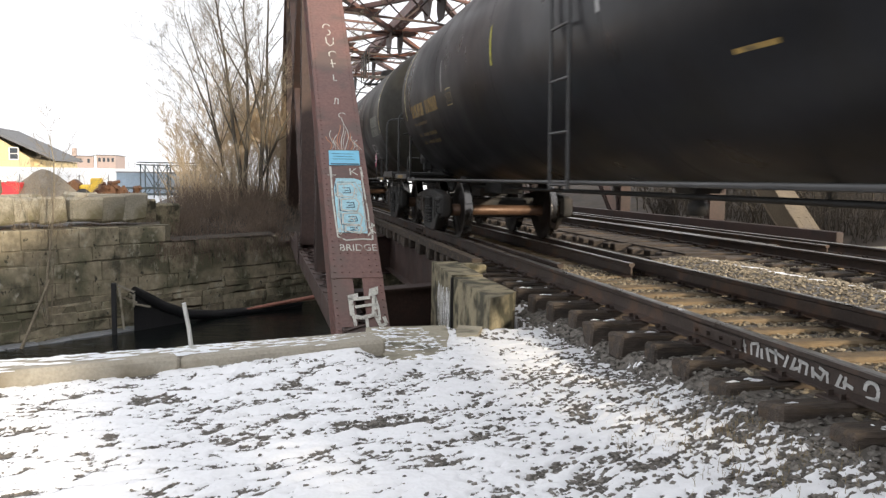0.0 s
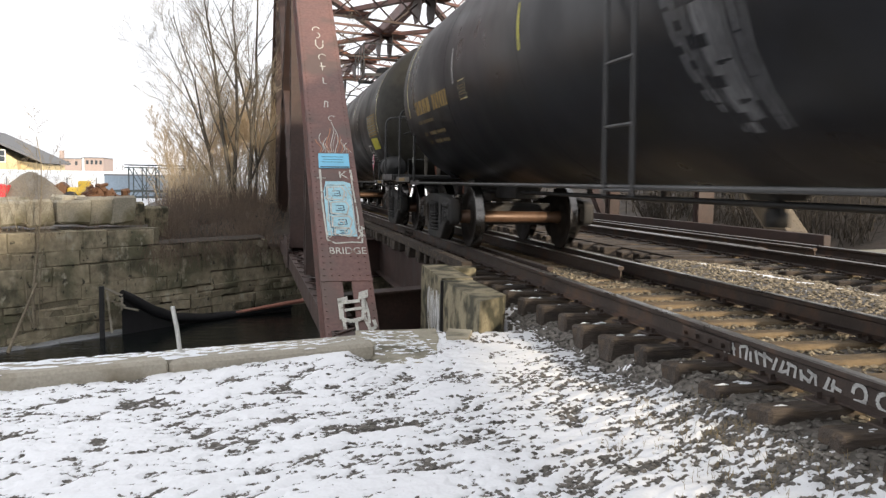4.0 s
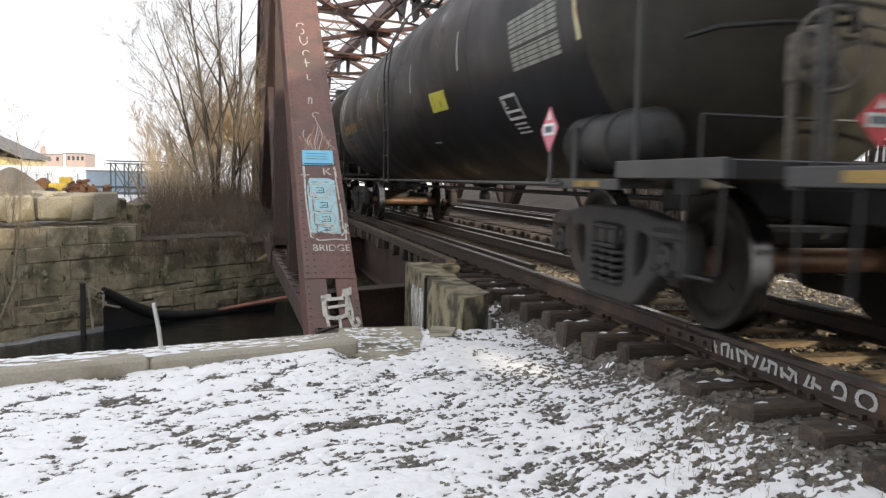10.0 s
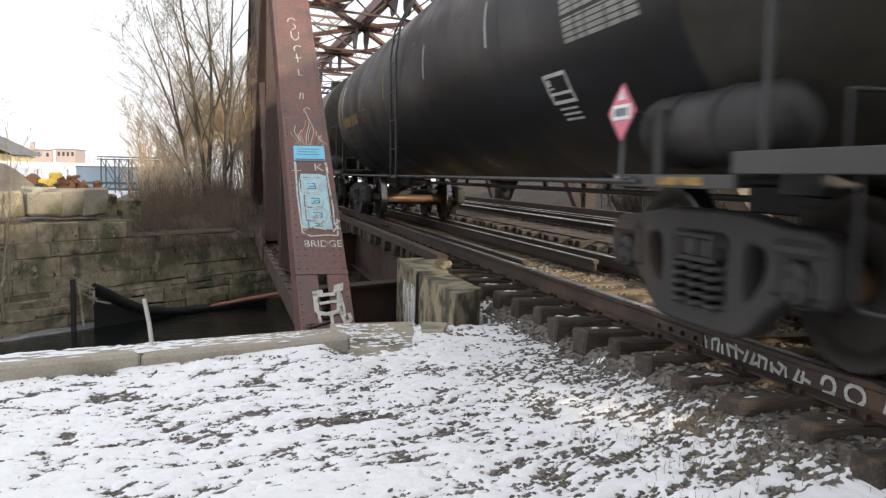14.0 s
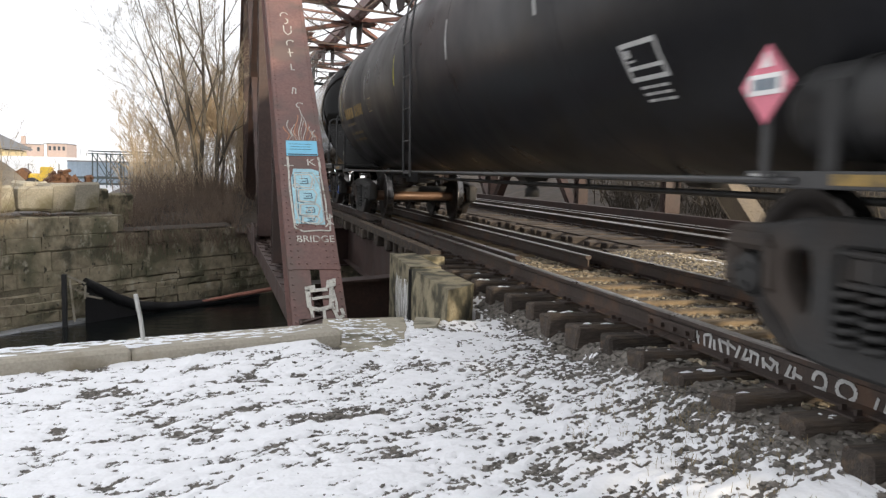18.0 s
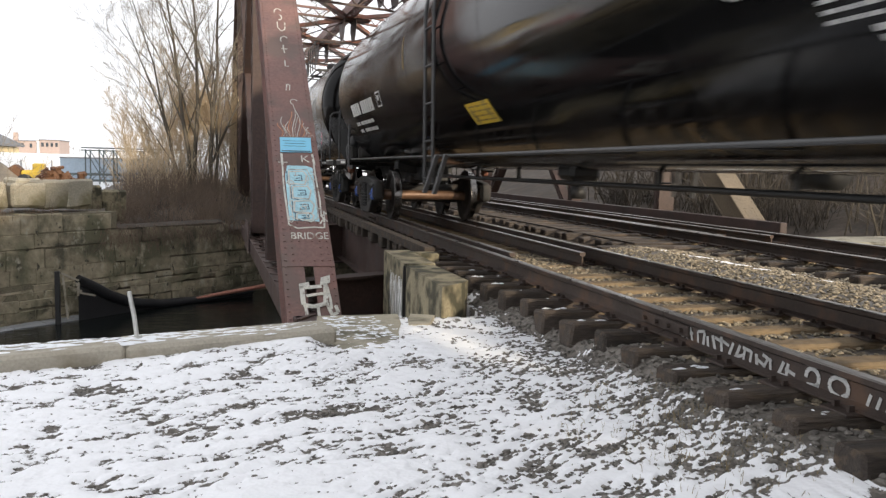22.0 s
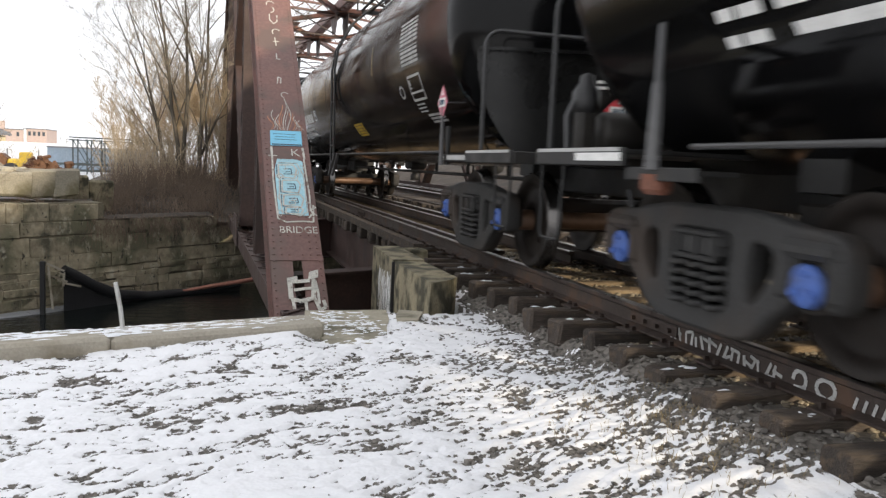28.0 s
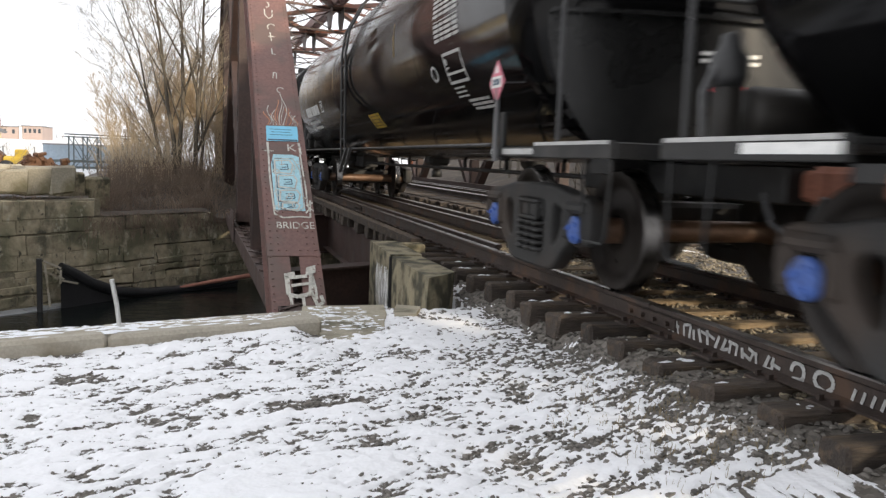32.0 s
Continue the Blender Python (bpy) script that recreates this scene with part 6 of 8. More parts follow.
        if gloss:
            for yy, dy in ((8.40, 0.25), (8.02, 0.2)):
                mb = Mesh()
                mb.beam((s * 1.5, yy, 1.1), (s * 1.57, yy + dy, 0.68), 0.05, 0.025)
                part("flared_step", mb, M_STEP, ld)
    mb = Mesh()
    mb.box((0, 7.8 - 0.98, 3.93), (1.7, 0.05, 0.08))
    plat = part("top_platform", mb, M_PIPE, car, "open grating platform with low rails")
    plat.location = (0, 0.9, 0.1)
    mb = Mesh()
    mb.box((0, 7.8 + 0.98, 3.93), (1.7, 0.05, 0.08))
    part("platform_beam", mb, M_PIPE, plat)
    for k in range(10):
        mb = Mesh()
        mb.box((-0.85 + 0.189 * k, 7.8, 3.955), (0.05, 2.0, 0.02))
        part("slat", mb, M_PIPE, plat)
    mb = Mesh()
    for s in (-1, 1):
        for yy in (6.75, 7.45, 8.15, 8.85):
            mb.tube([(s * 0.93, yy, 3.95), (s * 0.93, yy, 4.8)], 0.018, 6)
        for z in (4.38, 4.8):
            mb.tube([(s * 0.93, 6.75, z), (s * 0.93, 8.85, z)], 0.018, 6)
    for yy in (6.75, 8.85):
        for z in (4.38, 4.8):
            mb.tube([(-0.93, yy, z), (0.93, yy, z)], 0.018, 6)
    part("platform_rail", mb, M_PIPE, plat)
    mb = Mesh()
    mb.lathe([(3.6, 0.42), (4.2, 0.42), (4.25, 0.38), (4.27, 0.0)], (0, 7.8, 0), "z", 20)
    part("valve_housing", mb, M_FRAME, plat)
    # hand brake at the leading end
    if not gloss:
        yb = -0.5
        mb = Mesh()
        mb.cbox((-0.38, yb, 1.35), (0.09, 0.06, 0.7), 0.008)
        mb.cbox((-0.62, yb, 1.35), (0.05, 0.05, 0.7), 0.008)
        mb.cbox((-0.5, yb, 1.68), (0.34, 0.08, 0.3), 0.03)
        stand = part("brake_stand", mb, M_STAND, car, "dusty tan hand-brake stand")
        stand.location.x = -0.08
        mb = Mesh()
        pts = [(-0.5 + 0.23 * math.cos(a), yb - 0.16, 1.72 + 0.23 * math.sin(a)) for a in [k * math.pi / 16 for k in range(33)]]
        mb.tube(pts, 0.015, 6, caps=False)
        for k in range(5):
            a = k * math.tau / 5 + 0.3
            mb.beam((-0.5 + 0.05 * math.cos(a), yb - 0.12, 1.72 + 0.05 * math.sin(a)), (-0.5 + 0.225 * math.cos(a), yb - 0.16, 1.72 + 0.225 * math.sin(a)), 0.03, 0.012, up=(0, 1, 0))
        part("brake_wheel", mb, M_STAND, stand, "spoked hand-brake wheel")
        mb = Mesh()
        mb.lathe([(yb - 0.03, 0.0), (yb - 0.03, 0.165), (yb - 0.06, 0.175), (yb - 0.085, 0.15), (yb - 0.1, 0.09), (yb - 0.15, 0.07), (yb - 0.17, 0.05), (yb - 0.17, 0.0)], (-0.53, 0, 1.70), "y", 18)
        part("brake_hub", mb, M_STAND, stand, "pale round brake gear cover")
        for k in range(4):
            a = k * math.pi / 2 + 0.5
            mb = Mesh()
            mb.lathe([(yb - 0.096, 0.0), (yb - 0.096, 0.036), (yb - 0.07, 0.042)], (-0.53 + 0.11 * math.cos(a), 0, 1.70 + 0.11 * math.sin(a)), "y", 10)
            part("cover_hole", mb, M_BOOM, stand)
        mb = Mesh()
        mb.tube([(-0.44, yb - 0.02, 1.52), (-0.43, yb - 0.03, 1.2), (-0.40, yb, 1.02)], 0.016, 6)
        part("brake_chain", mb, M_RUST_PART, stand)
        # bent grab iron across the head, with its catch
        mb = Mesh()
        mb.tube([(-1.02, 0.16, 1.90), (-0.9, -0.02, 1.94), (-0.5, -0.12, 1.975), (0.1, -0.16, 1.99), (0.7, -0.1, 1.96), (0.85, 0.12, 1.93)], 0.017, 6)
        part("grab_iron", mb, M_FRAME, car, "bent grab iron across the tank head")
        mb = Mesh()
        mb.cbox((-0.15, -0.2, 2.06), (0.16, 0.06, 0.06), 0.015)
        mb.cbox((-0.06, -0.2, 2.0), (0.05, 0.06, 0.16), 0.015)
        part("head_catch", mb, M_FRAME, car)
        # air reservoir on the leading platform
        mb = Mesh()
        mb.lathe([(0.10, 0.0), (0.12, 0.1), (0.16, 0.17), (0.24, 0.215), (1.30, 0.215), (1.38, 0.17), (1.42, 0.1), (1.44, 0.0)], (-1.16, 0, 1.245), "y", 24)
        for yy in (0.55, 1.0):
            mb.lathe([(yy - 0.03, 0.215), (yy - 0.03, 0.227), (yy + 0.03, 0.227), (yy + 0.03, 0.215)], (-1.16, 0, 1.245), "y", 24)
        part("air_reservoir", mb, M_FRAME, car, "dark air reservoir lying on the platform")
    else:
        yb = y_end - 0.03
        mb = Mesh()
        mb.cbox((-0.85, yb, 1.22), (0.14, 0.14, 0.42), 0.03)
        gear_ = part("brake_gear", mb, M_FRAME, car, "dark brake gear at the car's end")
        mb = Mesh()
        mb.lathe([(1.38, 0.0), (1.38, 0.08), (1.44, 0.105), (1.54, 0.105), (1.6, 0.06), (1.66, 0.05), (1.68, 0.0)], (-0.85, yb, 0), "z", 14)
        part("valve", mb, M_PIPE, gear_)
        mb = Mesh()
        mb.lathe([(-0.74, 0.0), (-0.74, 0.13), (-0.7, 0.16), (-0.22, 0.16), (-0.18, 0.12), (-0.1, 0.1), (-0.1, 0.0)], (0, yb, 1.24), "x", 18)
        part("brake_cylinder", mb, M_FRAME, gear_)
        mb = Mesh()
        mb.cbox((-0.42, yb, 1.06), (0.3, 0.2, 0.1), 0.02)
        part("foot", mb, M_FRAME, gear_)
        mb = Mesh()
        mb.tube([(-0.98, yb, 1.03), (-1.0, yb, 1.35), (-0.93, yb, 1.5)], 0.022, 8)
        part("pipe", mb, M_STEP, gear_)
        gear_.location.x = -0.22
    # placards: on the side near the leading end, and on the leading head
    py = 1.36 if not gloss else 1.0
    pz = 1.36 if not gloss else 1.6
    mb = Mesh()
    if gloss:
        mb.prism([(-0.05, 0.95), (0.05, 0.95), (0.02, pz), (-0.02, pz)], 0.02, lambda u, v, w: (-1.46 + w, py + u, v))
    else:
        mb.cbox((-1.45, py, (0.95 + pz) / 2), (0.02, 0.05, pz - 0.95), 0.004)
    mb.beam((-1.45, py, pz), (-1.15, py, pz + 0.02), 0.04, 0.01)
    part("placard_post", mb, M_PIPE if not gloss else M_STEP, car)
    placard(car, (-1.466, py, pz), 0.25, (-1, 0, 0), "faded pink hazard placard in a side holder")
    hx, hy, hz = (0.0, -0.38, 1.37) if not gloss else (0.03, -0.01, 1.54)
    placard(car, (hx, hy - 0.02, hz), 0.24, (0, -1, 0), "bright red hazard placard on the tank head")
    mb = Mesh()
    mb.cbox((hx, hy + 0.01, (hz + (1.0 if not gloss else 1.3)) / 2), (0.04, 0.02, hz - (1.0 if not gloss else 1.3)), 0.005)
    part("placard_bracket", mb, M_FRAME, car)
    if gloss:
        # steel shield before the lower half of the leading head
        mb = Mesh()
        cols, rows_ = 17, 9
        sv = []
        for out in (0.0, 0.014):
            for j in range(rows_):
                z = 1.04 + 1.02 * j / (rows_ - 1)
                hw = 1.34 - 0.42 * (1 - j / (rows_ - 1)) ** 2.2
                for i in range(cols):
                    u = -hw + 2 * hw * i / (cols - 1)
                    sv.append((u, shield_y(u) + out, z))
        nn = cols * rows_
        mb.add(sv, [(o + j * cols + i, o + j * cols + i + 1, o + (j + 1) * cols + i + 1, o + (j + 1) * cols + i) for o in (0, nn) for j in range(rows_ - 1) for i in range(cols - 1)], True)
        shield = part("head_shield", mb, M_SHIELD, car, "black steel head shield")
        mb = Mesh()
        rim = [(u, shield_y(u) - 0.03, 2.07) for u in [-1.34 + 0.16 * i for i in range(18)]]
        for p, q in zip(rim, rim[1:]):
            mb.beam(p, q, 0.09, 0.03)
        part("shield_rim", mb, M_SHIELD, shield)
    # end bands, side stripes and stencils
    sten = M_OCHRE if not gloss else M_WHITE
    if not gloss:
        for yy in (0.95, 15.63):
            mb = Mesh()
            for a in range(-16, 40, 7):
                d = decal([(yy, a), (yy - 0.06, a), (yy - 0.06, a + 7), (yy, a + 7)], 0.005, 1)
                mb.add(d.v, d.f, True)
            part("end_band", mb, M_BAND, tank, "faded yellow band round the shell end")
        for yy, mat_ in ((4.27, M_FADED_WHITE), (6.93, M_FADED_WHITE), (9.85, M_LIME), (12.5, M_FADED_WHITE)):
            part("stripe", decal([(yy, -8.5), (yy - 0.05, -8.5), (yy - 0.05, 8), (yy, 8)]), mat_, tank)
        mb = Mesh()
        mark_rows(mb, 15.06, -16.5, 7.8, [0.22] * 4 + [-0.12] + [0.105] * 6, 0.05)
        tagged(part("reporting_bar", mb, M_OCHRE, tank, "large yellow stencilled marks"), kind="stuff")
        mb = Mesh()
        mark_rows(mb, 15.05, -21.9, 1.8, [0.07, 0.07, 0.07, -0.03] + [0.07] * 8, 0.022)
        mark_rows(mb, 14.95, -29.4, 2.1, [0.08, 0.08, -0.14] + [0.085] * 4 + [-0.04] + [0.085] * 5, 0.022)
        mark_rows(mb, 14.88, -34.8, 2.1, [0.08, 0.07, -0.17] + [0.085] * 4 + [-0.04] + [0.085] * 4, 0.022)
        tagged(part("data_bar", mb, M_DIM, tank, "small yellow stencilled data"), kind="stuff")
        # faint outlined square behind the reporting marks
        fr = Mesh()
        for ya_, yb_, aa, ab in ((12.24, 11.93, -8.7, -8.2), (12.24, 11.93, -17.1, -16.6), (12.24, 12.232, -16.6, -8.7), (11.938, 11.93, -16.6, -8.7)):
            d = decal([(ya_, aa), (yb_, aa), (yb_, ab), (ya_, ab)], 0.004, 2)
            fr.add(d.v, d.f)
        tagged(part("square_stencil", fr, M_BAND, tank, "small pale yellow outlined square"), kind="stuff")
        mb = Mesh()
        for k in range(4):
            mark_rows(mb, 12.18, -15.0 + 1.3 * k, 0.6, [0.08, 0.08], 0.03)
        tagged(part("stencil_line", mb, M_DIM, tank), kind="stuff")
        fy0, fy1, fa0, fa1 = 3.05, 2.59, -34.6, -24.5
    else:
        for yy in (5.0, 10.4):
            part("stripe", decal([(yy, -8), (yy - 0.04, -8), (yy - 0.04, 8), (yy, 8)]), M_OCHRE, tank)
        mb = Mesh()
        mark_rows(mb, 15.17, -22.3, 8.3, [0.2, 0.2, 0.19, 0.2, -0.07, 0.165, 0.165, 0.165, 0.165, 0.165, 0.165], 0.034)
        tagged(part("reporting_bar", mb, M_WHITE, tank, "large white stencilled marks"), kind="stuff")
        mb = Mesh()
        mark_rows(mb, 15.13, -29.5, 2.5, [0.13, 0.18, -0.03, 0.33, 0.29, 0.33, 0.2], 0.035)
        mark_rows(mb, 15.12, -35.0, 2.5, [0.11, 0.17, -0.12, 0.55, 0.4, 0.2], 0.035)
        tagged(part("data_bar", mb, M_WHITE, tank, "small white stencilled data"), kind="stuff")
        fy0, fy1, fa0, fa1 = 2.88, 2.26, -28.8, -16.0
    # fine stencil table near the leading end
    mb = Mesh()
    py0, pa0, pa1 = (2.42, -17.8, -0.5) if not gloss else (3.05, -11, 10)
    for k in range(11):
        a = pa0 + (pa1 - pa0) * k / 11
        mark_rows(mb, py0, a, 1.2 if k != 4 else 0.5, [0.2, 0.14, 0.3, 0.2, 0.2] if not gloss else [0.2, 0.14, 0.25, 0.2], 0.025)
    tagged(part("stencil_table", mb, M_FADED_WHITE if gloss else M_TABLE, tank, "fine white stencil table"), kind="stuff")
    fr = Mesh()
    fh = fa1 - fa0
    for q in (((fy0, fa0), (fy1, fa0), (fy1, fa0 + 1.2), (fy0, fa0 + 1.2)), ((fy0, fa1 - 1.2), (fy1, fa1 - 1.2), (fy1, fa1), (fy0, fa1)), ((fy0, fa0), (fy0 - 0.035, fa0), (fy0 - 0.035, fa1), (fy0, fa1)), ((fy1 + 0.035, fa0), (fy1, fa0), (fy1, fa1), (fy1 + 0.035, fa1)), ((fy0, fa0 + fh * 0.3), (fy1, fa0 + fh * 0.3), (fy1, fa0 + fh * 0.3 + 1), (fy0, fa0 + fh * 0.3 + 1))):
        d = decal(list(q), 0.004, 2)
        fr.add(d.v, d.f)
    tagged(part("square_stencil", fr, M_FADED_WHITE, tank, "small white outlined square"), kind="stuff")
    mb = Mesh()
    mark_rows(mb, fy0 - 0.05, fa0 + fh * 0.62, fh * 0.2, [0.06], 0.02)
    mark_rows(mb, fy0 - 0.05, fa0 + fh * 0.5, fh * 0.06, [0.09], 0.02)
    for k in range(3):
        mark_rows(mb, fy0 - 0.06, fa0 - 2.2 - 1.9 * k, 0.8, [0.1, 0.07, 0.12], 0.02)
    tagged(part("stencil_line", mb, M_FADED_WHITE, tank), kind="stuff")
    if gloss:
        fr = Mesh()
        for q in (((12.6, -21.8), (12.26, -21.8), (12.26, -20.9), (12.6, -20.9)), ((12.6, -13.4), (12.26, -13.4), (12.26, -12.5), (12.6, -12.5)), ((12.6, -21.8), (12.57, -21.8), (12.57, -12.5), (12.6, -12.5)), ((12.29, -21.8), (12.26, -21.8), (12.26, -12.5), (12.29, -12.5)), ((12.5, -18), (12.38, -18), (12.38, -14.6), (12.5, -14.6))):
            d = decal(list(q), 0.004, 2)
            fr.add(d.v, d.f)
        tagged(part("square_stencil", fr, M_WHITE, tank), kind="stuff")
        mb = Mesh()
        for k, a in enumerate((-37.4, -39.3, -41.2)):
            mark_rows(mb, 2.58 - 0.02 * k, a, 1.2, [0.28, 0.18, 0.1], 0.02)
        tagged(part("side_bar", mb, M_FADED_WHITE, tank), kind="stuff")
        rg = Mesh()
        for k in range(8):
            a0_, a1_ = k * math.pi / 4, (k + 1) * math.pi / 4
            ring_ = [(3.32 + 0.13 * math.cos(a0_), -22.7 + 3.6 * math.sin(a0_)), (3.32 + 0.13 * math.cos(a1_), -22.7 + 3.6 * math.sin(a1_)), (3.32 + 0.09 * math.cos(a1_), -22.7 + 2.5 * math.sin(a1_)), (3.32 + 0.09 * math.cos(a0_), -22.7 + 2.5 * math.sin(a0_))]
            d = decal(ring_, 0.004, 1)
            rg.add(d.v, d.f)
        part("round_stencil", rg, M_FADED_WHITE, tank)
        pl = part("warning_panel", decal([(8.05, -43.2), (7.25, -43.0), (7.25, -32.8), (8.05, -33.0)]), M_YELLOW, tank, "yellow warning panel")
        mb = Mesh()
        for k in range(4):
            mark_rows(mb, 7.98, -41.6 + k * 2.2, 0.8, [0.22, 0.16, 0.24], 0.03, 0.007)
        tagged(part("panel_line", mb, M_OCHRE, pl), kind="stuff")
        mb = Mesh()
        for z in (1.745, 1.80):
            for u0, u1 in ((-0.20, -0.07), (-0.05, 0.10), (0.12, 0.32)):
                mb.prism([(u0, z), (u1, z), (u1, z + 0.028), (u0, z + 0.028)], 0.004, lambda u, v, w: (u, shield_y(u) - 0.012 + w, v))
        tagged(part("head_bar", mb, M_WHITE, tank), kind="stuff")
    make_truck(car, 0.889 + AXLE_SHIFT, blue)
    make_truck(car, TR2 + 0.889 + AXLE_SHIFT + (0.14 if gloss else 0.0), blue)
    return car


# lead axle of each car at the start, nose to tail
LENGTH_A, LENGTH_B, FIRST = 18.45, 18.665, -1.395
START = [FIRST + LENGTH_A * min(k, 6) + LENGTH_B * max(k - 6, 0) for k in range(12)]
dull_car = tank_car(False)
gloss_car = tank_car(True)
TANK_Z = 2.39
cars = [dull_car]
for k in range(1, 12):
    if k == 6:
        cars.append(gloss_car)
    else:
        cars.append(copy_thing(dull_car if k < 6 else gloss_car, Matrix.Identity(4)))


def own_tank(car):
    return [o for o in car.children if o.name.startswith("tank")][0]


# marks that only single cars carry
t1 = own_tank(cars[1])
smr = random.Random(8)
for q in range(15):
    red = q >= 9
    yb_, yt_ = (7.05 - 0.07 * q, 7.35 - 0.14 * q) if not red else (4.3 - 0.06 * (q - 9), 5.45 - 0.2 * (q - 9))
    w = smr.uniform(0.025, 0.08)
    lo = smr.uniform(-52, -38)
    part("smear", decal([(yb_, lo), (yb_ - w, lo), (yt_ - w, 30), (yt_, 30)], 0.003 + q * 0.0003, 8), M_SMEAR_RED if red else M_SMEAR_GREY, t1, "smeared dull red spray paint" if red else "smeared grey spray paint")
part("yellow_square", decal([(5.81, -22.4), (5.0, -22.8), (5.0, -13.5), (5.81, -12.6)]), M_LIME, own_tank(cars[3]), "bright yellow square notice")
t2 = own_tank(cars[2])
part("yellow_square", decal([(2.28, -29.6), (1.35, -29.4), (1.3, -20.2), (2.22, -19.3)]), M_LIME, t2, "yellow notice panel")
mb = Mesh()
for k in range(8):
    mark_rows(mb, 2.3, -18 + k * 2.3, 1.3, [0.3, 0.2, 0.35, 0.2], 0.03, 0.008)
tagged(part("yellow_lettering", mb, M_OCHRE, t2, "faded yellow stencil lines"), kind="stuff")
# the second car: other brake gear, no reservoir, its marks a little further forward
for o in list(cars[1].children):
    if o.name.startswith(("air_reservoir", "brake_stand")):
        for c in list(o.children):
            bpy.data.objects.remove(c)
        bpy.data.objects.remove(o)
for car_ in (cars[1], cars[2]):
    dx = 0.0 if car_ is cars[1] else 0.5
    mb = Mesh()
    mb.cbox((-0.1 + dx, -0.3, 1.24), (0.9, 0.4, 0.42), 0.04)
    gear = part("brake_gear", mb, M_FRAME, car_, "dark brake valve gear on the platform")
    mb = Mesh()
    mb.lathe([(-0.75 + dx, 0.0), (-0.75 + dx, 0.13), (-0.3 + dx, 0.13), (-0.3 + dx, 0.0)], (0, -0.5, 1.4), "x", 16)
    part("valve", mb, M_PIPE, gear)
    mb = Mesh()
    mb.cbox((-0.62 + dx, -0.48, 1.3), (0.16, 0.2, 0.34), 0.03)
    part("valve_body", mb, M_FRAME, gear)
    mb = Mesh()
    mb.tube([(-0.7 + dx, -0.62, 1.02), (-0.7 + dx, -0.62, 1.6), (-0.62 + dx, -0.62, 1.64), (-0.1 + dx, -0.62, 1.64), (-0.02 + dx, -0.62, 1.6), (-0.02 + dx, -0.62, 1.02)], 0.014, 6)
    part("guard_pipe", mb, M_FRAME, gear)
for car_ in cars[:2]:
    for o in car_.children:
        if o.name.startswith("ladder"):
            o.location.y -= 1.16
for car_, dy in [(c, 0.21 if k == 0 else -0.2) for k, c in enumerate(cars[6:])]:
    for o in own_tank(car_).children:
        if o.name.startswith("warning_panel"):
            o.location.y += dy
part("hatch_stripe", decal([(5.37, -29.7), (4.97, -29.8), (4.97, -28.6), (5.37, -28.5)]), M_OCHRE, own_tank(cars[0]), "faded yellow dash")
part("dash", decal([(6.54, -38.3), (6.18, -38.6), (6.18, -38.0), (6.54, -37.7)]), M_FADED_WHITE, own_tank(cars[3]), "pale dash")
tagged(cars[1], "dull black tank car with smeared grey and red paint")
tagged(cars[2], "dull black tank car with yellow notice panels")
tagged(cars[3], "dull black tank car with a bright yellow square")


def advance(t):
    """How far the train has come towards the camera."""
    return 1.1186 * (4.421 * t - 0.032 * t * t / 32 + 0.079 * t ** 3 / 1024)


# ---- the other bank ----
def wall_at(x):
    return Vector((x, 21.66 + 0.807 * x, 0))


ALONG = Vector((1, 0.807, 0)).normalized()
OUT = Vector((ALONG.y, -ALONG.x, 0))           # from the wall towards the water
WALL_TURN = math.atan2(ALONG.y, ALONG.x)
river_wall = thing("wall_far_bank", "rough stone river wall with stained courses", "stone wall", kind="structure")
bk = Mesh()
bk.box(wall_at(-6.2) + Vector((0, 0, -1.9)) - OUT * 0.075, (10.6, 0.6, 3.2), Matrix.Rotation(WALL_TURN, 3, "Z"))
part("wall_core", bk, M_MORTAR, river_wall)
bk = Mesh()
bk.box(wall_at(4.0) + Vector((0, 0, -2.2)) - OUT * 0.075, (9, 0.6, 2.4), Matrix.Rotation(WALL_TURN, 3, "Z"))
part("wall_core", bk, M_MORTAR, river_wall)
wr = random.Random(31)
z, course = -2.95, 0
turn3 = Matrix.Rotation(WALL_TURN, 3, "Z")
while z < -0.34:
    h = wr.uniform(0.14, 0.24) if z < -1.9 else wr.uniform(0.28, 0.42)
    if z + h > -0.2:
        h = -0.22 - z
    s = -9.0 + wr.uniform(0, 0.5)
    while s < 6.2:
        w = wr.choice((0.34, 0.45, 0.6, 0.8, 1.0)) * wr.uniform(0.8, 1.2)
        px = s + w / 2
        x = px * ALONG.x
        lim = -0.2 if x < -2.1 else (-0.8 if x < 0.4 else -1.0)
        if z + h * 0.6 < lim and not (x < -6.6):
            mb = Mesh()
            proud = wr.uniform(-0.012, 0.012) * (2.2 if z < -1.9 else 1)
            mb.cbox((0, 0, wr.uniform(-0.02, 0.02)), (w - 0.007, 0.5, h - 0.004 + wr.uniform(-0.012, 0.012)), wr.uniform(0.008, 0.02), None, 0.012 if z > -1.9 else 0.024, wr)
            ob = part("stone", mb, M_STONE, river_wall)
            ob.location = Vector((0, 21.66, z + h / 2)) + ALONG * px + OUT * proud
            ob.rotation_euler = (wr.uniform(-0.012, 0.012), wr.uniform(-0.012, 0.012), WALL_TURN + wr.uniform(-0.012, 0.012))
        s += w
    z += h
    course += 1

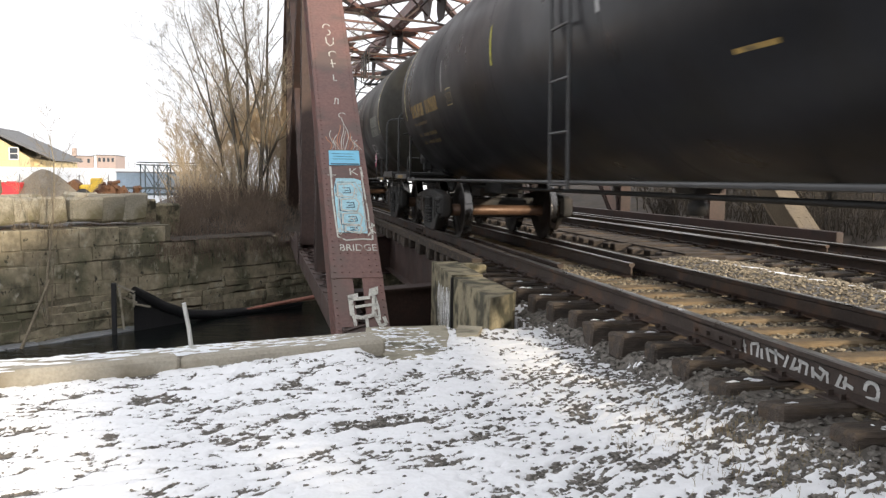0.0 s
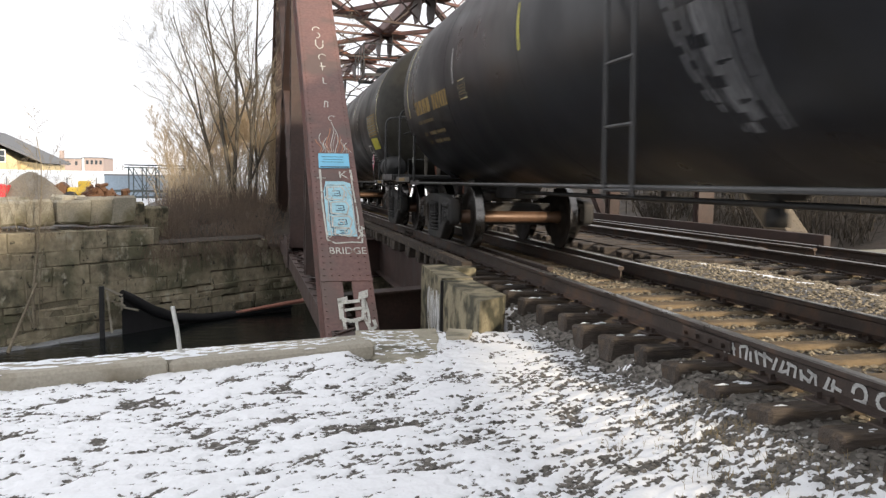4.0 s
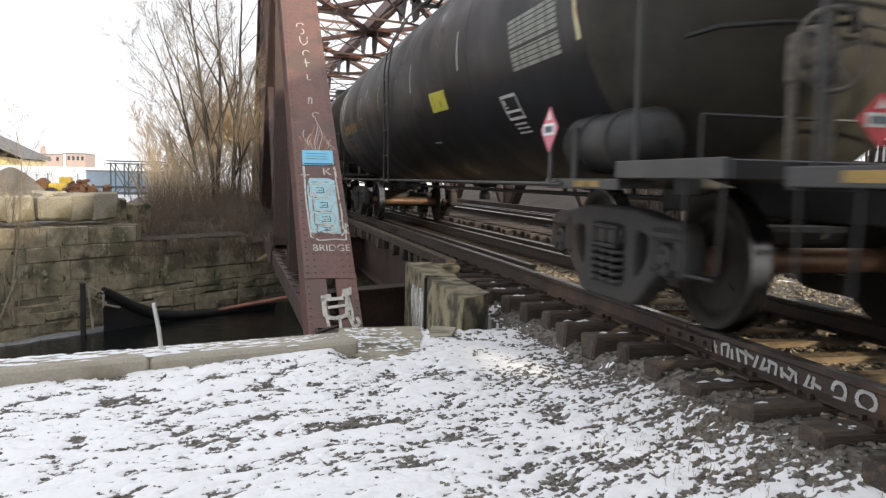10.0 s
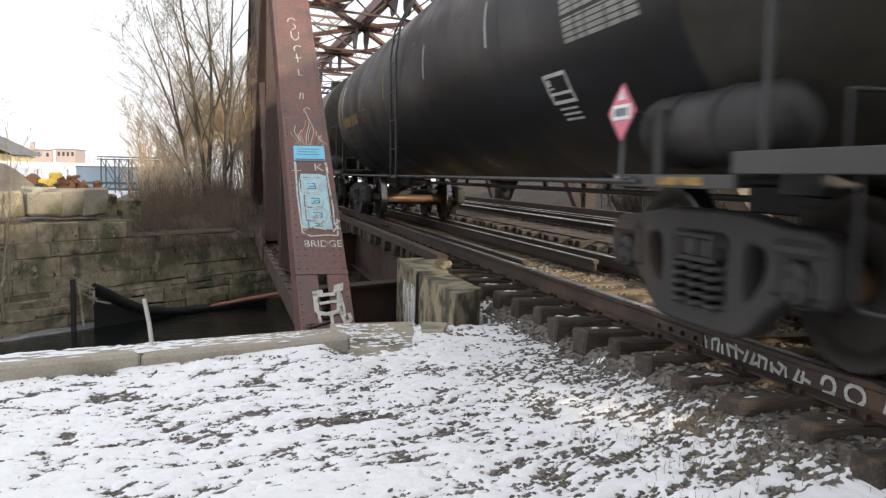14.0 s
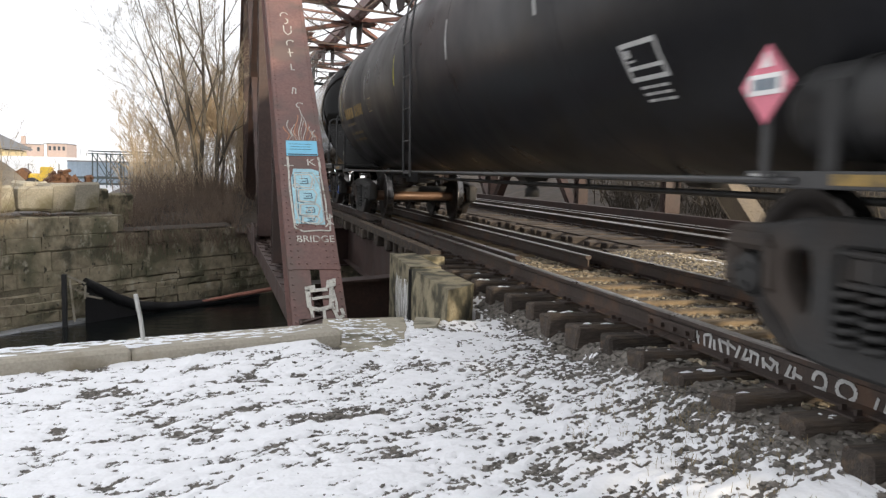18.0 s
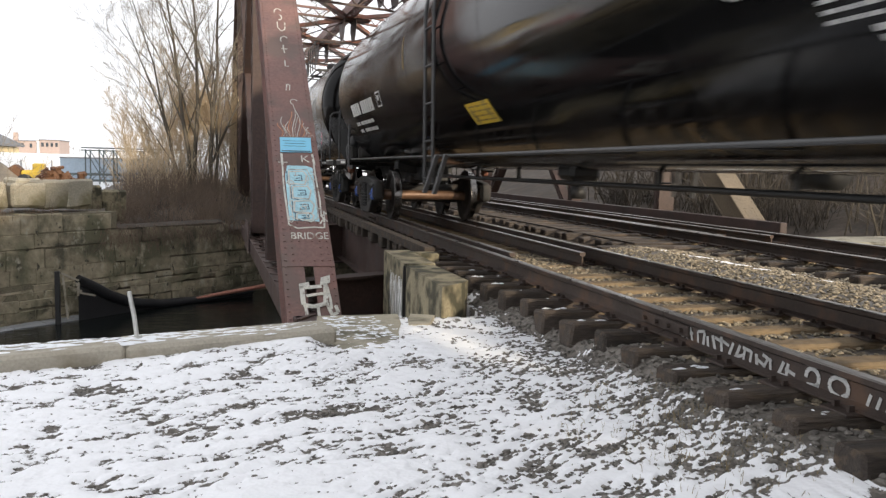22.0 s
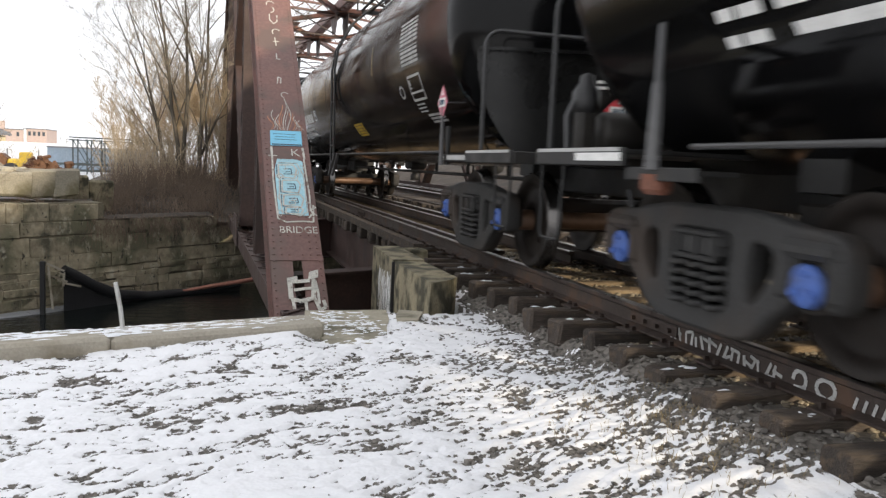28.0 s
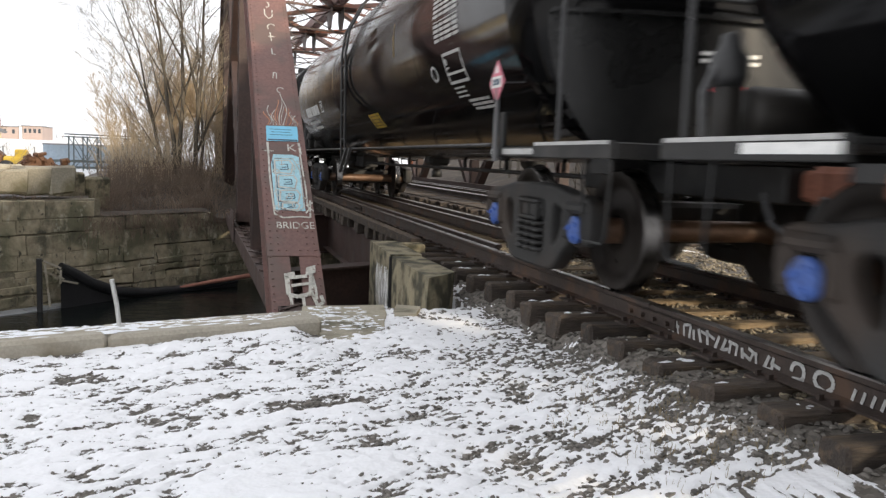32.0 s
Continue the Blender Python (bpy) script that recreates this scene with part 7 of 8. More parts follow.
# cast concrete yard blocks along the wall's top
blocks = []
for i, (px, w, z0, back, hgt) in enumerate(((-6.1, 0.62, -0.2, 0.1, 0.56), (-5.35, 0.6, -0.2, 0.1, 0.56), (-4.93, 0.5, -0.2, 0.05, 0.58), (-4.55, 0.56, -0.2, 0.1, 0.56), (-4.07, 0.52, -0.2, 0.12, 0.55), (-3.5, 0.62, -0.2, 0.06, 0.56), (-3.02, 0.55, -0.2, 0.1, 0.6), (-2.62, 0.55, -0.19, 0.1, 0.6), (-5.25, 0.9, 0.37, 0.2, 0.42), (-3.15, 0.5, -0.2, 0.9, 0.62), (-4.4, 1.1, -0.2, 1.0, 0.62), (-2.02, 0.6, -0.9, 0.95, 1.15), (-1.45, 0.58, -0.95, 1.05, 1.1))):
    mb = Mesh()
    mb.cbox((0, 0, hgt / 2), (w / ALONG.x * 0.9, 0.62, hgt + wr.uniform(-0.06, 0.02)), 0.05, None, 0.03, wr)
    ob = part("concrete_block", mb, M_BLOCK if i < 11 else M_WING)
    ob.location = wall_at(px) - OUT * (0.28 + back) + Vector((0, 0, z0))
    ob.rotation_euler.z = WALL_TURN + wr.uniform(-0.06, 0.06)
    tagged(ob, "weathered cast concrete yard block on the river wall", "concrete block", "yard blocks")

# floating boom and its frame against the wall
boom = thing("floating_boom", "black floating boom slung along the far wall", "boom")
mb = Mesh()
pts = [Vector((-2.62, 18.75, -1.68)), Vector((-2.4, 18.95, -1.85)), Vector((-2.05, 19.3, -2.15)), Vector((-1.6, 19.7, -2.4)), Vector((-1.0, 20.2, -2.52)), Vector((-0.2, 20.8, -2.55)), Vector((0.5, 21.1, -2.52)), Vector((1.2, 21.4, -2.45))]
mb.tube(pts, [0.09, 0.11, 0.12, 0.12, 0.11, 0.1, 0.08, 0.06], 10)
part("float", mb, M_BOOM, boom)
mb = Mesh()
for p, q in zip(pts, pts[1:]):
    mb.add([p, q, (q.x, q.y, -2.62), (p.x, p.y, -2.62)], [(0, 1, 2, 3)])
part("skirt", mb, M_BOOM, boom)
mb = Mesh()
mb.tube([(-0.25, 20.72, -2.5), (0.4, 20.95, -2.42), (1.5, 21.3, -2.3)], [0.03, 0.05, 0.06], 8)
part("end_float", mb, M_BOOM_RED, boom, "faded red end float")
fr_ = thing("boom_frame", "dark upright with pale braces holding the boom", "frame")
mb = Mesh()
mb.cbox((-2.98, 18.45, -2.05), (0.1, 0.1, 1.15), 0.01)
part("upright", mb, M_BOOM, fr_)
for a, b in (((-2.92, 18.5, -1.52), (-2.6, 18.72, -1.72)), ((-2.9, 18.5, -1.75), (-2.55, 18.72, -1.95)), ((-2.6, 18.72, -1.72), (-2.62, 18.72, -2.05)), ((-2.88, 18.5, -1.6), (-2.8, 18.52, -2.5)), ((-2.6, 18.7, -1.98), (-2.3, 18.9, -2.08))):
    mb = Mesh()
    mb.beam(a, b, 0.05, 0.04)
    part("brace", mb, M_CURB, fr_)
ledge = Mesh()
for k in range(9):
    x0 = -6.4 + k * 0.52
    p = wall_at(x0)
    ledge.cbox(p + OUT * 0.35 + Vector((0, 0, -2.62)), (0.7, 0.4, 0.1), 0.04, turn3, 0.03, wr)
tagged(part("river_ice", ledge, M_ICE), "thin grey ice along the wall's foot", "ice", kind="stuff")


# ---- trees: tapered limbs, branching to fine twigs ----
def grow(mb, twigs, p, d, length, r, depth, rnd, bend, angle=0.55, rmin=0.0045):
    """A limb that curves, with side shoots along it; thin ones go to the twig mesh."""
    n = 7 if depth > 2 else (5 if depth > 0 else 3)
    pts, rs = [Vector(p)], [r]
    dd = Vector(d).normalized()
    wob = 0.075 if depth > 2 else (0.16 if depth > 0 else 0.25)
    for i in range(n):
        dd = (dd + bend * (0.9 / n) + Vector((rnd.gauss(0, 1), rnd.gauss(0, 1), rnd.gauss(0, 0.5))) * wob).normalized()
        pts.append(pts[-1] + dd * (length / n))
        rs.append(max(r * (1 - 0.8 * (i + 1) / n), rmin * 0.6))
    (mb if r > 0.013 else twigs).tube(pts, rs, 7 if r > 0.03 else (4 if r > 0.013 else 3), caps=False, smooth=r > 0.013)
    if depth == 0:
        return
    kids = (rnd.randint(4, 6), rnd.randint(6, 8), rnd.randint(6, 7), rnd.randint(7, 8))[min(depth, 4) - 1]
    for k in range(kids):
        t = 0.28 + 0.70 * (k + rnd.uniform(0.1, 0.9)) / kids
        i = min(int(t * n), n - 1)
        base = pts[i].lerp(pts[i + 1], t * n - i)
        run = (pts[i + 1] - pts[i]).normalized()
        side = Matrix.Rotation(rnd.uniform(0, math.tau), 3, run) @ run.orthogonal().normalized()
        nd = (run + side * math.tan(angle * rnd.uniform(0.6, 1.35))).normalized()
        up_ = Vector((side.x * 0.15, side.y * 0.15, 0.32))
        grow(mb, twigs, base, nd, length * (1.12 - 0.62 * t) * rnd.uniform(0.38, 0.6), max(rs[i] * rnd.uniform(0.42, 0.62), rmin), depth - 1, rnd, up_, angle, rmin)


def tree(name, label, at, stems, depth, seed, bark=M_BARK, twig=M_TWIG, angle=0.55, rmin=0.0045):
    rnd = random.Random(seed)
    ob = thing(name, label, "tree", "bare trees", at=at)
    tw = Mesh()
    for (dx, dy), lean, length, r, out in stems:
        mb = Mesh()
        grow(mb, tw, Vector((dx, dy, -0.3)), Vector((lean[0], lean[1], 1)), length, r, depth, rnd, Vector((out, 0.0, 0.12)), angle, rmin)
        part("trunk", mb, bark, ob)
    part("crown", tw, twig, ob, "fine bare twigs")
    return ob


tree("tree", "tall bare tree fanning out from several trunks", (-0.5, 26.0, -0.9), (((0.1, 0), (-0.03, 0), 8.0, 0.08, -0.14), ((0.2, 0.2), (0.0, 0.05), 8.6, 0.085, -0.06), ((0.6, 0), (0.03, 0), 8.4, 0.085, 0.06), ((0.75, 0.1), (0.05, 0), 7.6, 0.06, 0.2), ((0.0, 0.3), (-0.10, 0), 6.8, 0.05, -0.52), ((0.4, 0.4), (0.0, -0.05), 7.4, 0.055, 0.0), ((0.1, 0.2), (-0.06, 0.1), 7.2, 0.055, -0.22)), 4, 6, bark=M_TRUNK, twig=M_TREE_TWIG, angle=0.58, rmin=0.0034)
bush_rnd = random.Random(19)
for k in range(5):
    stems_ = []
    for j in range(15):
        dx = bush_rnd.uniform(-0.55, 0.55)
        stems_.append(((dx, bush_rnd.uniform(-0.3, 0.3)), (dx * 0.35, 0), bush_rnd.uniform(3.7, 5.1) - abs(k - 2.4) * 0.6, 0.03, dx * 0.4))
    tree("shrub", "bare tan shrub of many upright stems", (-1.5 + 0.8 * k, 28.0 + 0.5 * (k % 2), -0.4), stems_, 3, 40 + k, bark=M_TWIG, angle=0.36, rmin=0.0062)
tree("sapling", "thin bare sapling growing from the river wall", (-4.15, 17.75, -1.9), (((0, 0), (0.02, 0.0), 3.9, 0.035, 0.02), ((-0.05, 0), (-0.12, 0.0), 3.0, 0.02, -0.2), ((0.05, 0), (0.14, 0.0), 3.0, 0.018, 0.2)), 3, 9, twig=M_TREE_TWIG, angle=0.6, rmin=0.003)
plank_ = thing("leaning_pole", "bare pole leaning on the river wall", "pole")
mb = Mesh()
mb.tube([(-4.52, 17.2, -2.6), (-4.3, 17.45, -1.95), (-4.06, 17.62, -1.28)], [0.035, 0.03, 0.022], 8)
part("stem", mb, M_BARK, plank_)


def brush(name, label, spots, seed, mat, height=(0.5, 1.3), blades=14, r=0.006, kind_="brush"):
    """Dry stems in one mesh."""
    rnd = random.Random(seed)
    mb = Mesh()
    for (x, y, z) in spots:
        for k in range(blades):
            h = rnd.uniform(*height)
            lean = Vector((rnd.gauss(0, 0.28), rnd.gauss(0, 0.28), 1)).normalized()
            p = Vector((x + rnd.gauss(0, 0.18), y + rnd.gauss(0, 0.18), z - 0.05))
            q = p + lean * h * 0.6
            e = q + (lean + Vector((rnd.gauss(0, 0.4), rnd.gauss(0, 0.4), 0))).normalized() * h * 0.5
            mb.tube([p, q, e], [r, r * 0.8, r * 0.3], 3, caps=False)
            for s in range(2):
                b = p.lerp(q, rnd.uniform(0.4, 1))
                mb.tube([b, b + Vector((rnd.gauss(0, 0.35), rnd.gauss(0, 0.35), 0.3)) * h * 0.5], [r * 0.6, r * 0.3], 3, caps=False)
    return tagged(part(name, mb, mat), label, kind_, kind="stuff")


brnd = random.Random(77)


def bank_spots(n, x0, x1, d0, d1):
    out = []
    for k in range(n):
        x = brnd.uniform(x0, x1)
        y = far_edge(min(x, 0.4)) + brnd.uniform(d0, d1)
        out.append((x, y, float(ground_height(np.array([x]), np.array([y]))[0])))
    return out


brush("brush", "tangled dry brown brush on the far bank", bank_spots(210, -2.3, 2.6, 0.3, 5.0), 1, M_BRUSH, (0.3, 1.1), 18, 0.006)
brush("brush", "tall tan stems behind the brush", bank_spots(70, -2.2, 2.6, 4.0, 8.0), 2, M_TWIG, (0.8, 2.0), 9, 0.007)
brush("brush", "dead vines hanging over the wall top", [(p[0], p[1] - 0.9, -0.35) for p in bank_spots(34, -6.0, -2.2, 0.8, 1.2)], 3, M_BRUSH, (0.12, 0.4), 7, 0.004)
hv = Mesh()
for k in range(420):
    x = brnd.uniform(-2.4, 1.6)
    p = wall_at(x) + OUT * brnd.uniform(0.26, 0.34) + Vector((0, 0, -0.75 + brnd.uniform(-0.25, 0.15)))
    q = p + Vector((brnd.gauss(0, 0.12), brnd.gauss(0, 0.05), -brnd.uniform(0.1, 0.5)))
    hv.tube([p, p.lerp(q, 0.5) + OUT * 0.04, q], [0.007, 0.005, 0.003], 3, caps=False)
tagged(part("hanging_vines", hv, M_BRUSH), "dead vines trailing down the stone wall", "vines", kind="stuff")
# earth bank under the brush
em = Mesh()
egx, egy = np.meshgrid(np.linspace(-2.4, 4.0, 24), np.linspace(-0.36, 6.0, 16))
ez = -1.2 + 1.2 * np.clip(egy / 4.5, 0, 1) ** 0.7 + (fbm(egx * 2.0, egy * 2.0, 3, 41) - 0.5) * 0.5
ez = np.where(egy < 0.5, np.maximum(ez, np.where(egx < 0.5, -0.64, -0.84) - 0.1 * np.clip(-egy, 0, 1)), ez)
eyy = 21.66 + 0.807 * np.minimum(egx, 3.0) + egy
evs = np.stack([egx, eyy, ez], -1).reshape(-1, 3)
em.add(evs.tolist(), [(j * 24 + i, j * 24 + i + 1, (j + 1) * 24 + i + 1, (j + 1) * 24 + i) for j in range(15) for i in range(23)], True)
tagged(part("earth_bank", em, M_LEAF_BANK), "bare brown earth bank above the wall", "bank", kind="structure")

# ---- the yard behind the wall ----
M_HOUSE = material("ochre_yellow_siding", (0.62, 0.5, 0.29), 0.8, vary=0.12, scale=1, fine=8, bump=0.2)
M_SLATE = material("grey_shingle_roof", (0.15, 0.155, 0.165), 0.85, vary=0.25, scale=1, fine=10, bump=0.3)
# red brick paled: the distance haze is put into its colour
M_BRICK = material("hazed_far_brick", (0.37, 0.295, 0.265), 0.85, vary=0.15, scale=0.6, fine=6, bump=0.2)
M_PANE = material("dark_window_glass", (0.05, 0.06, 0.07), 0.15, vary=0.2, bump=0)
M_TARP = material("white_membrane", (0.85, 0.85, 0.84), 0.6, vary=0.06, scale=0.6, fine=6, bump=0.2)
M_PALE_BLUE = material("pale_blue_container_steel", (0.34, 0.42, 0.5), 0.55, vary=0.15, scale=1, fine=10, bump=0.2)
M_PILE = material("grey_gravel_pile", (0.24, 0.21, 0.17), 0.95, vary=0.3, scale=2, fine=20, bump=0.8, bump_dist=0.05)
M_RUSTY = material("orange_rusted_machine", (0.135, 0.068, 0.036), 0.8, vary=0.4, scale=3, fine=20, bump=0.4, dirt=(0.08, 0.035, 0.025), dirt_amount=0.4, dirt_scale=2)
M_MACHINE = material("machine_yellow", (0.7, 0.48, 0.06), 0.5, vary=0.2, scale=3, fine=20, bump=0.1)
M_REDBOX = material("bright_red_bin", (0.65, 0.04, 0.05), 0.5, vary=0.15, scale=2, fine=20, bump=0.1)
M_GANTRY = material("grey_green_gantry_steel", (0.10, 0.12, 0.12), 0.7, vary=0.25, scale=2, fine=20, bump=0.1)

house = thing("house", "ochre-yellow house with a grey shingle roof", "house", at=(-18.0, 60, 0))
mb = Mesh()
mb.prism([(-3.0, -0.3), (3.2, -0.3), (3.2, 1.6), (0.4, 3.5), (-3.0, 1.6)], 8, lambda u, v, w: (u, 4 + w, v))
part("wall", mb, M_HOUSE, house)
mb = Mesh()
mb.prism([(0.35, 3.55), (4.9, 1.45), (4.9, 1.58), (0.35, 3.75), (-3.6, 1.6), (-3.6, 1.42)], 9, lambda u, v, w: (u, 4 + w, v))
part("roof", mb, M_SLATE, house)
mb = Mesh()
mb.prism([(3.2, 0.7), (4.6, 0.7), (4.6, 1.4), (3.2, 1.6)], 7, lambda u, v, w: (u, 4.4 + w, v))
part("porch", mb, M_HOUSE, house)
for u in (0.0, 2.2):
    mb = Mesh()
    mb.cbox((u, -0.03, 1.9), (0.5, 0.06, 0.75), 0.01)
    wn_ = part("window", mb, M_PANE, house)
    mb = Mesh()
    for dx in (-0.28, 0.28):
        mb.box((u + dx, -0.05, 1.9), (0.07, 0.06, 0.85))
    mb.box((u, -0.05, 2.3), (0.62, 0.06, 0.07))
    mb.box((u, -0.05, 1.5), (0.62, 0.08, 0.07))
    mb.box((u, -0.065, 1.9), (0.5, 0.02, 0.04))
    part("window_frame", mb, M_WHITE, wn_)
for xl, xr, zt, nm in ((-27.5, -24.0, 2.35, M_HOUSE), (-23.8, -19.8, 2.5, M_BRICK), (-19.4, -17.2, 2.66, M_BRICK), (-19.75, -19.45, 2.6, M_TARP)):
    b = thing("building", "low distant brick building" if nm is M_BRICK else "low distant pale building", "building", "distant buildings", at=((xl + xr) / 2, 110, 0))
    mb = Mesh()
    mb.cbox((0, 4, zt / 2 - 0.2), (xr - xl, 8, zt + 0.4), 0.03)
    part("wall", mb, nm, b)
    mb = Mesh()
    mb.cbox((0, 4, zt + 0.04), (xr - xl + 0.15, 8.2, 0.08), 0.01)
    part("roof", mb, M_SLATE, b)
    if nm is M_BRICK:
        for k in range(4):
            mb = Mesh()
            u = (k - 1.5) * (xr - xl) / 4.2
            mb.cbox((u, -0.02, zt - 0.55), (0.28, 0.05, 0.5), 0.01)
            part("window", mb, M_PANE, b)
mb = Mesh()
mb.cbox((-22.0, 109.9, 3.0), (0.5, 0.5, 1.0), 0.02)
tagged(part("chimney", mb, M_BRICK), "short red brick chimney far off", "chimney")
# long white covered store with pale blue containers before it
store = thing("covered_store", "long low white membrane-covered storage building", "warehouse", at=(-9.0, 46, -0.25))
mb = Mesh()
mb.prism([(-3.2, 0), (3.2, 0), (3.2, 0.9), (0, 1.25), (-3.2, 0.9)], 15, lambda u, v, w: (w, 3.2 + u, v))
part("cover", mb, M_TARP, store)
mb = Mesh()
for k in range(11):
    mb.box((-7.2 + k * 1.44, -0.03, 0.45), (0.05, 0.05, 0.9))
part("ribs", mb, M_DECK_GREY, store)
for k in range(2):
    c = thing("container", "pale blue corrugated steel container", "container", "yard containers", at=(-4.75 + k * 2.1, 38 + k * 0.4, -0.25))
    mb = Mesh()
    ribs = []
    for j in range(22):
        u = -1.03 + j * 0.0935
        ribs += [(u, -0.9 - (0.02 if j % 2 else 0)), (u + 0.0935, -0.9 - (0.02 if j % 2 else 0))]
    mb.prism(ribs + [(1.027, 0.9), (-1.03, 0.9)], 1.06, lambda u, v, w: (u, v, 0.55 + w))
    part("wall", mb, M_PALE_BLUE, c)
    mb = Mesh()
    mb.cbox((0, 0, 1.1), (2.1, 1.9, 0.06), 0.01)
    part("roof", mb, M_DECK_GREY, c)
# steel gantry frame: lattice trestles with a walkway on top
gantry = thing("steel_gantry", "dark lattice steel gantry in the yard", "gantry", at=(-3.3, 34, -0.2))
for y in (0, 1.4):
    for z in (1.36, 1.46):
        mb = Mesh()
        mb.beam((-1.25, y, z), (3.2, y, z), 0.05, 0.04)
        part("top_beam", mb, M_GANTRY, gantry)
for k in range(9):
    u = -1.1 + k * 0.5
    for y in (0, 1.4):
        mb = Mesh()
        mb.beam((u, y, 0), (u, y, 1.4), 0.045, 0.045, up=(0, 1, 0))
        part("leg", mb, M_GANTRY, gantry)
        if k < 8:
            for p, q in (((u, y, 0.45), (u + 0.5, y, 1.36) if k % 2 else (u + 0.5, y, 0.45)), ((u, y, 1.36), (u + 0.5, y, 0.45))):
                mb = Mesh()
                mb.beam(p, q, 0.03, 0.03, up=(0, 1, 0))
                part("brace", mb, M_GANTRY, gantry)
mb = Mesh()
for y in (0, 1.4):
    mb.beam((-1.9, y, 0.42), (3.2, y, 0.42), 0.06, 0.06)
    mb.beam((-1.9, y, 0.18), (3.2, y, 0.18), 0.05, 0.05)
    for k in range(12):
        mb.beam((-1.9 + k * 0.42, y, 0.18), (-1.9 + k * 0.42 + 0.21, y, 0.42), 0.03, 0.03, up=(0, 1, 0))
part("low_truss", mb, M_GANTRY, gantry)
# gravel pile
pl_ = Mesh()
pgx, pgy = np.meshgrid(np.linspace(-2.0, 2.0, 34), np.linspace(-2, 2, 34))
pr_ = np.sqrt(pgx ** 2 * 0.9 + pgy ** 2)
pz_ = np.clip(1.3 - pr_ * 0.82, -0.3, 1.3) + (fbm(pgx * 3, pgy * 3, 4, 51) - 0.5) * 0.22 - np.clip(pgx - 0.9, 0, 2) * 0.0
pl_.add(np.stack([pgx * 1.0 - 7.0, pgy + 30, pz_ - 0.25], -1).reshape(-1, 3).tolist(), [(j * 34 + i, j * 34 + i + 1, (j + 1) * 34 + i + 1, (j + 1) * 34 + i) for j in range(33) for i in range(33)], True)
tagged(part("gravel_heap", pl_, M_PILE), "heap of grey-brown gravel in the yard", "gravel heap", kind="stuff")
redbin = thing("red_bin", "bright red steel bin in the yard", "bin", at=(-7.9, 29.2, -0.1))
mb = Mesh()
mb.prism([(-0.42, 0.0), (0.36, 0.0), (0.45, 0.55), (0.1, 0.62), (-0.35, 0.45)], 0.8, lambda u, v, w: (u, w, v))
part("body", mb, M_REDBOX, redbin)
mb = Mesh()
mb.cbox((0.03, 0, 0.56), (0.8, 0.86, 0.05), 0.01)
part("lid", mb, M_REDBOX, redbin)
ldr = thing("loader", "yellow wheel loader half hidden in the yard", "loader", at=(-5.45, 30.2, -0.15))
mb = Mesh()
mb.cbox((0, 0, 0.42), (0.85, 0.6, 0.3), 0.06)
mb.cbox((0.1, 0, 0.66), (0.35, 0.5, 0.28), 0.04)
part("body", mb, M_MACHINE, ldr)
for u in (-0.3, 0.3):
    mb = Mesh()
    mb.lathe([(-0.42, 0.0), (-0.42, 0.2), (-0.38, 0.26), (-0.26, 0.26), (-0.22, 0.2), (-0.22, 0.0)], (u, 0, 0.18), "y", 16)
    part("wheel", mb, M_BOOM, ldr)
mb = Mesh()
mb.prism([(-0.75, 0.35), (-0.45, 0.3), (-0.42, 0.6), (-0.6, 0.75), (-0.85, 0.6)], 0.6, lambda u, v, w: (u, w, v))
part("bucket", mb, M_RUSTY, ldr)
# rusted machine parts dumped behind the blocks
scrap = thing("rusted_machinery", "heap of orange-rusted machine parts", "machinery", at=(-3.95, 25.6, -0.3))
srn = random.Random(15)
for k in range(24):
    mb = Mesh()
    c = (srn.uniform(-0.55, 0.6), srn.uniform(-0.2, 0.3), 0.32 + abs(srn.gauss(0, 0.22)))
    m3 = Euler((srn.uniform(0, 3), srn.uniform(0, 3), srn.uniform(0, 3))).to_matrix()
    if k % 8 == 0:
        mb.lathe([(-0.16, 0.0), (-0.16, 0.15), (-0.05, 0.19), (0.05, 0.14), (0.16, 0.16), (0.16, 0.0)], (0, 0, 0), "y", 12)
        mb.v = [tuple(m3 @ Vector(p) + Vector(c)) for p in mb.v]
    else:
        w_ = srn.uniform(0.18, 0.5)
        mb.box(c, (w_, srn.uniform(0.1, 0.3), srn.uniform(0.04, 0.16)), m3)
        mb.box((c[0] + 0.1, c[1] - 0.05, c[2] + 0.08), (0.08, w_ * 0.8, 0.07), m3)
    part("machine_part", mb, M_RUSTY, scrap)
mb = Mesh()
mb.prism([(-0.95, 0.25), (-0.2, 0.3), (-0.1, 0.62), (-0.4, 0.6)], 0.5, lambda u, v, w: (u, w, v))
mb.cbox((0.1, 0, 0.3), (1.0, 0.7, 0.3), 0.06, None, 0.04, srn)
part("bucket", mb, M_RUSTY, scrap)

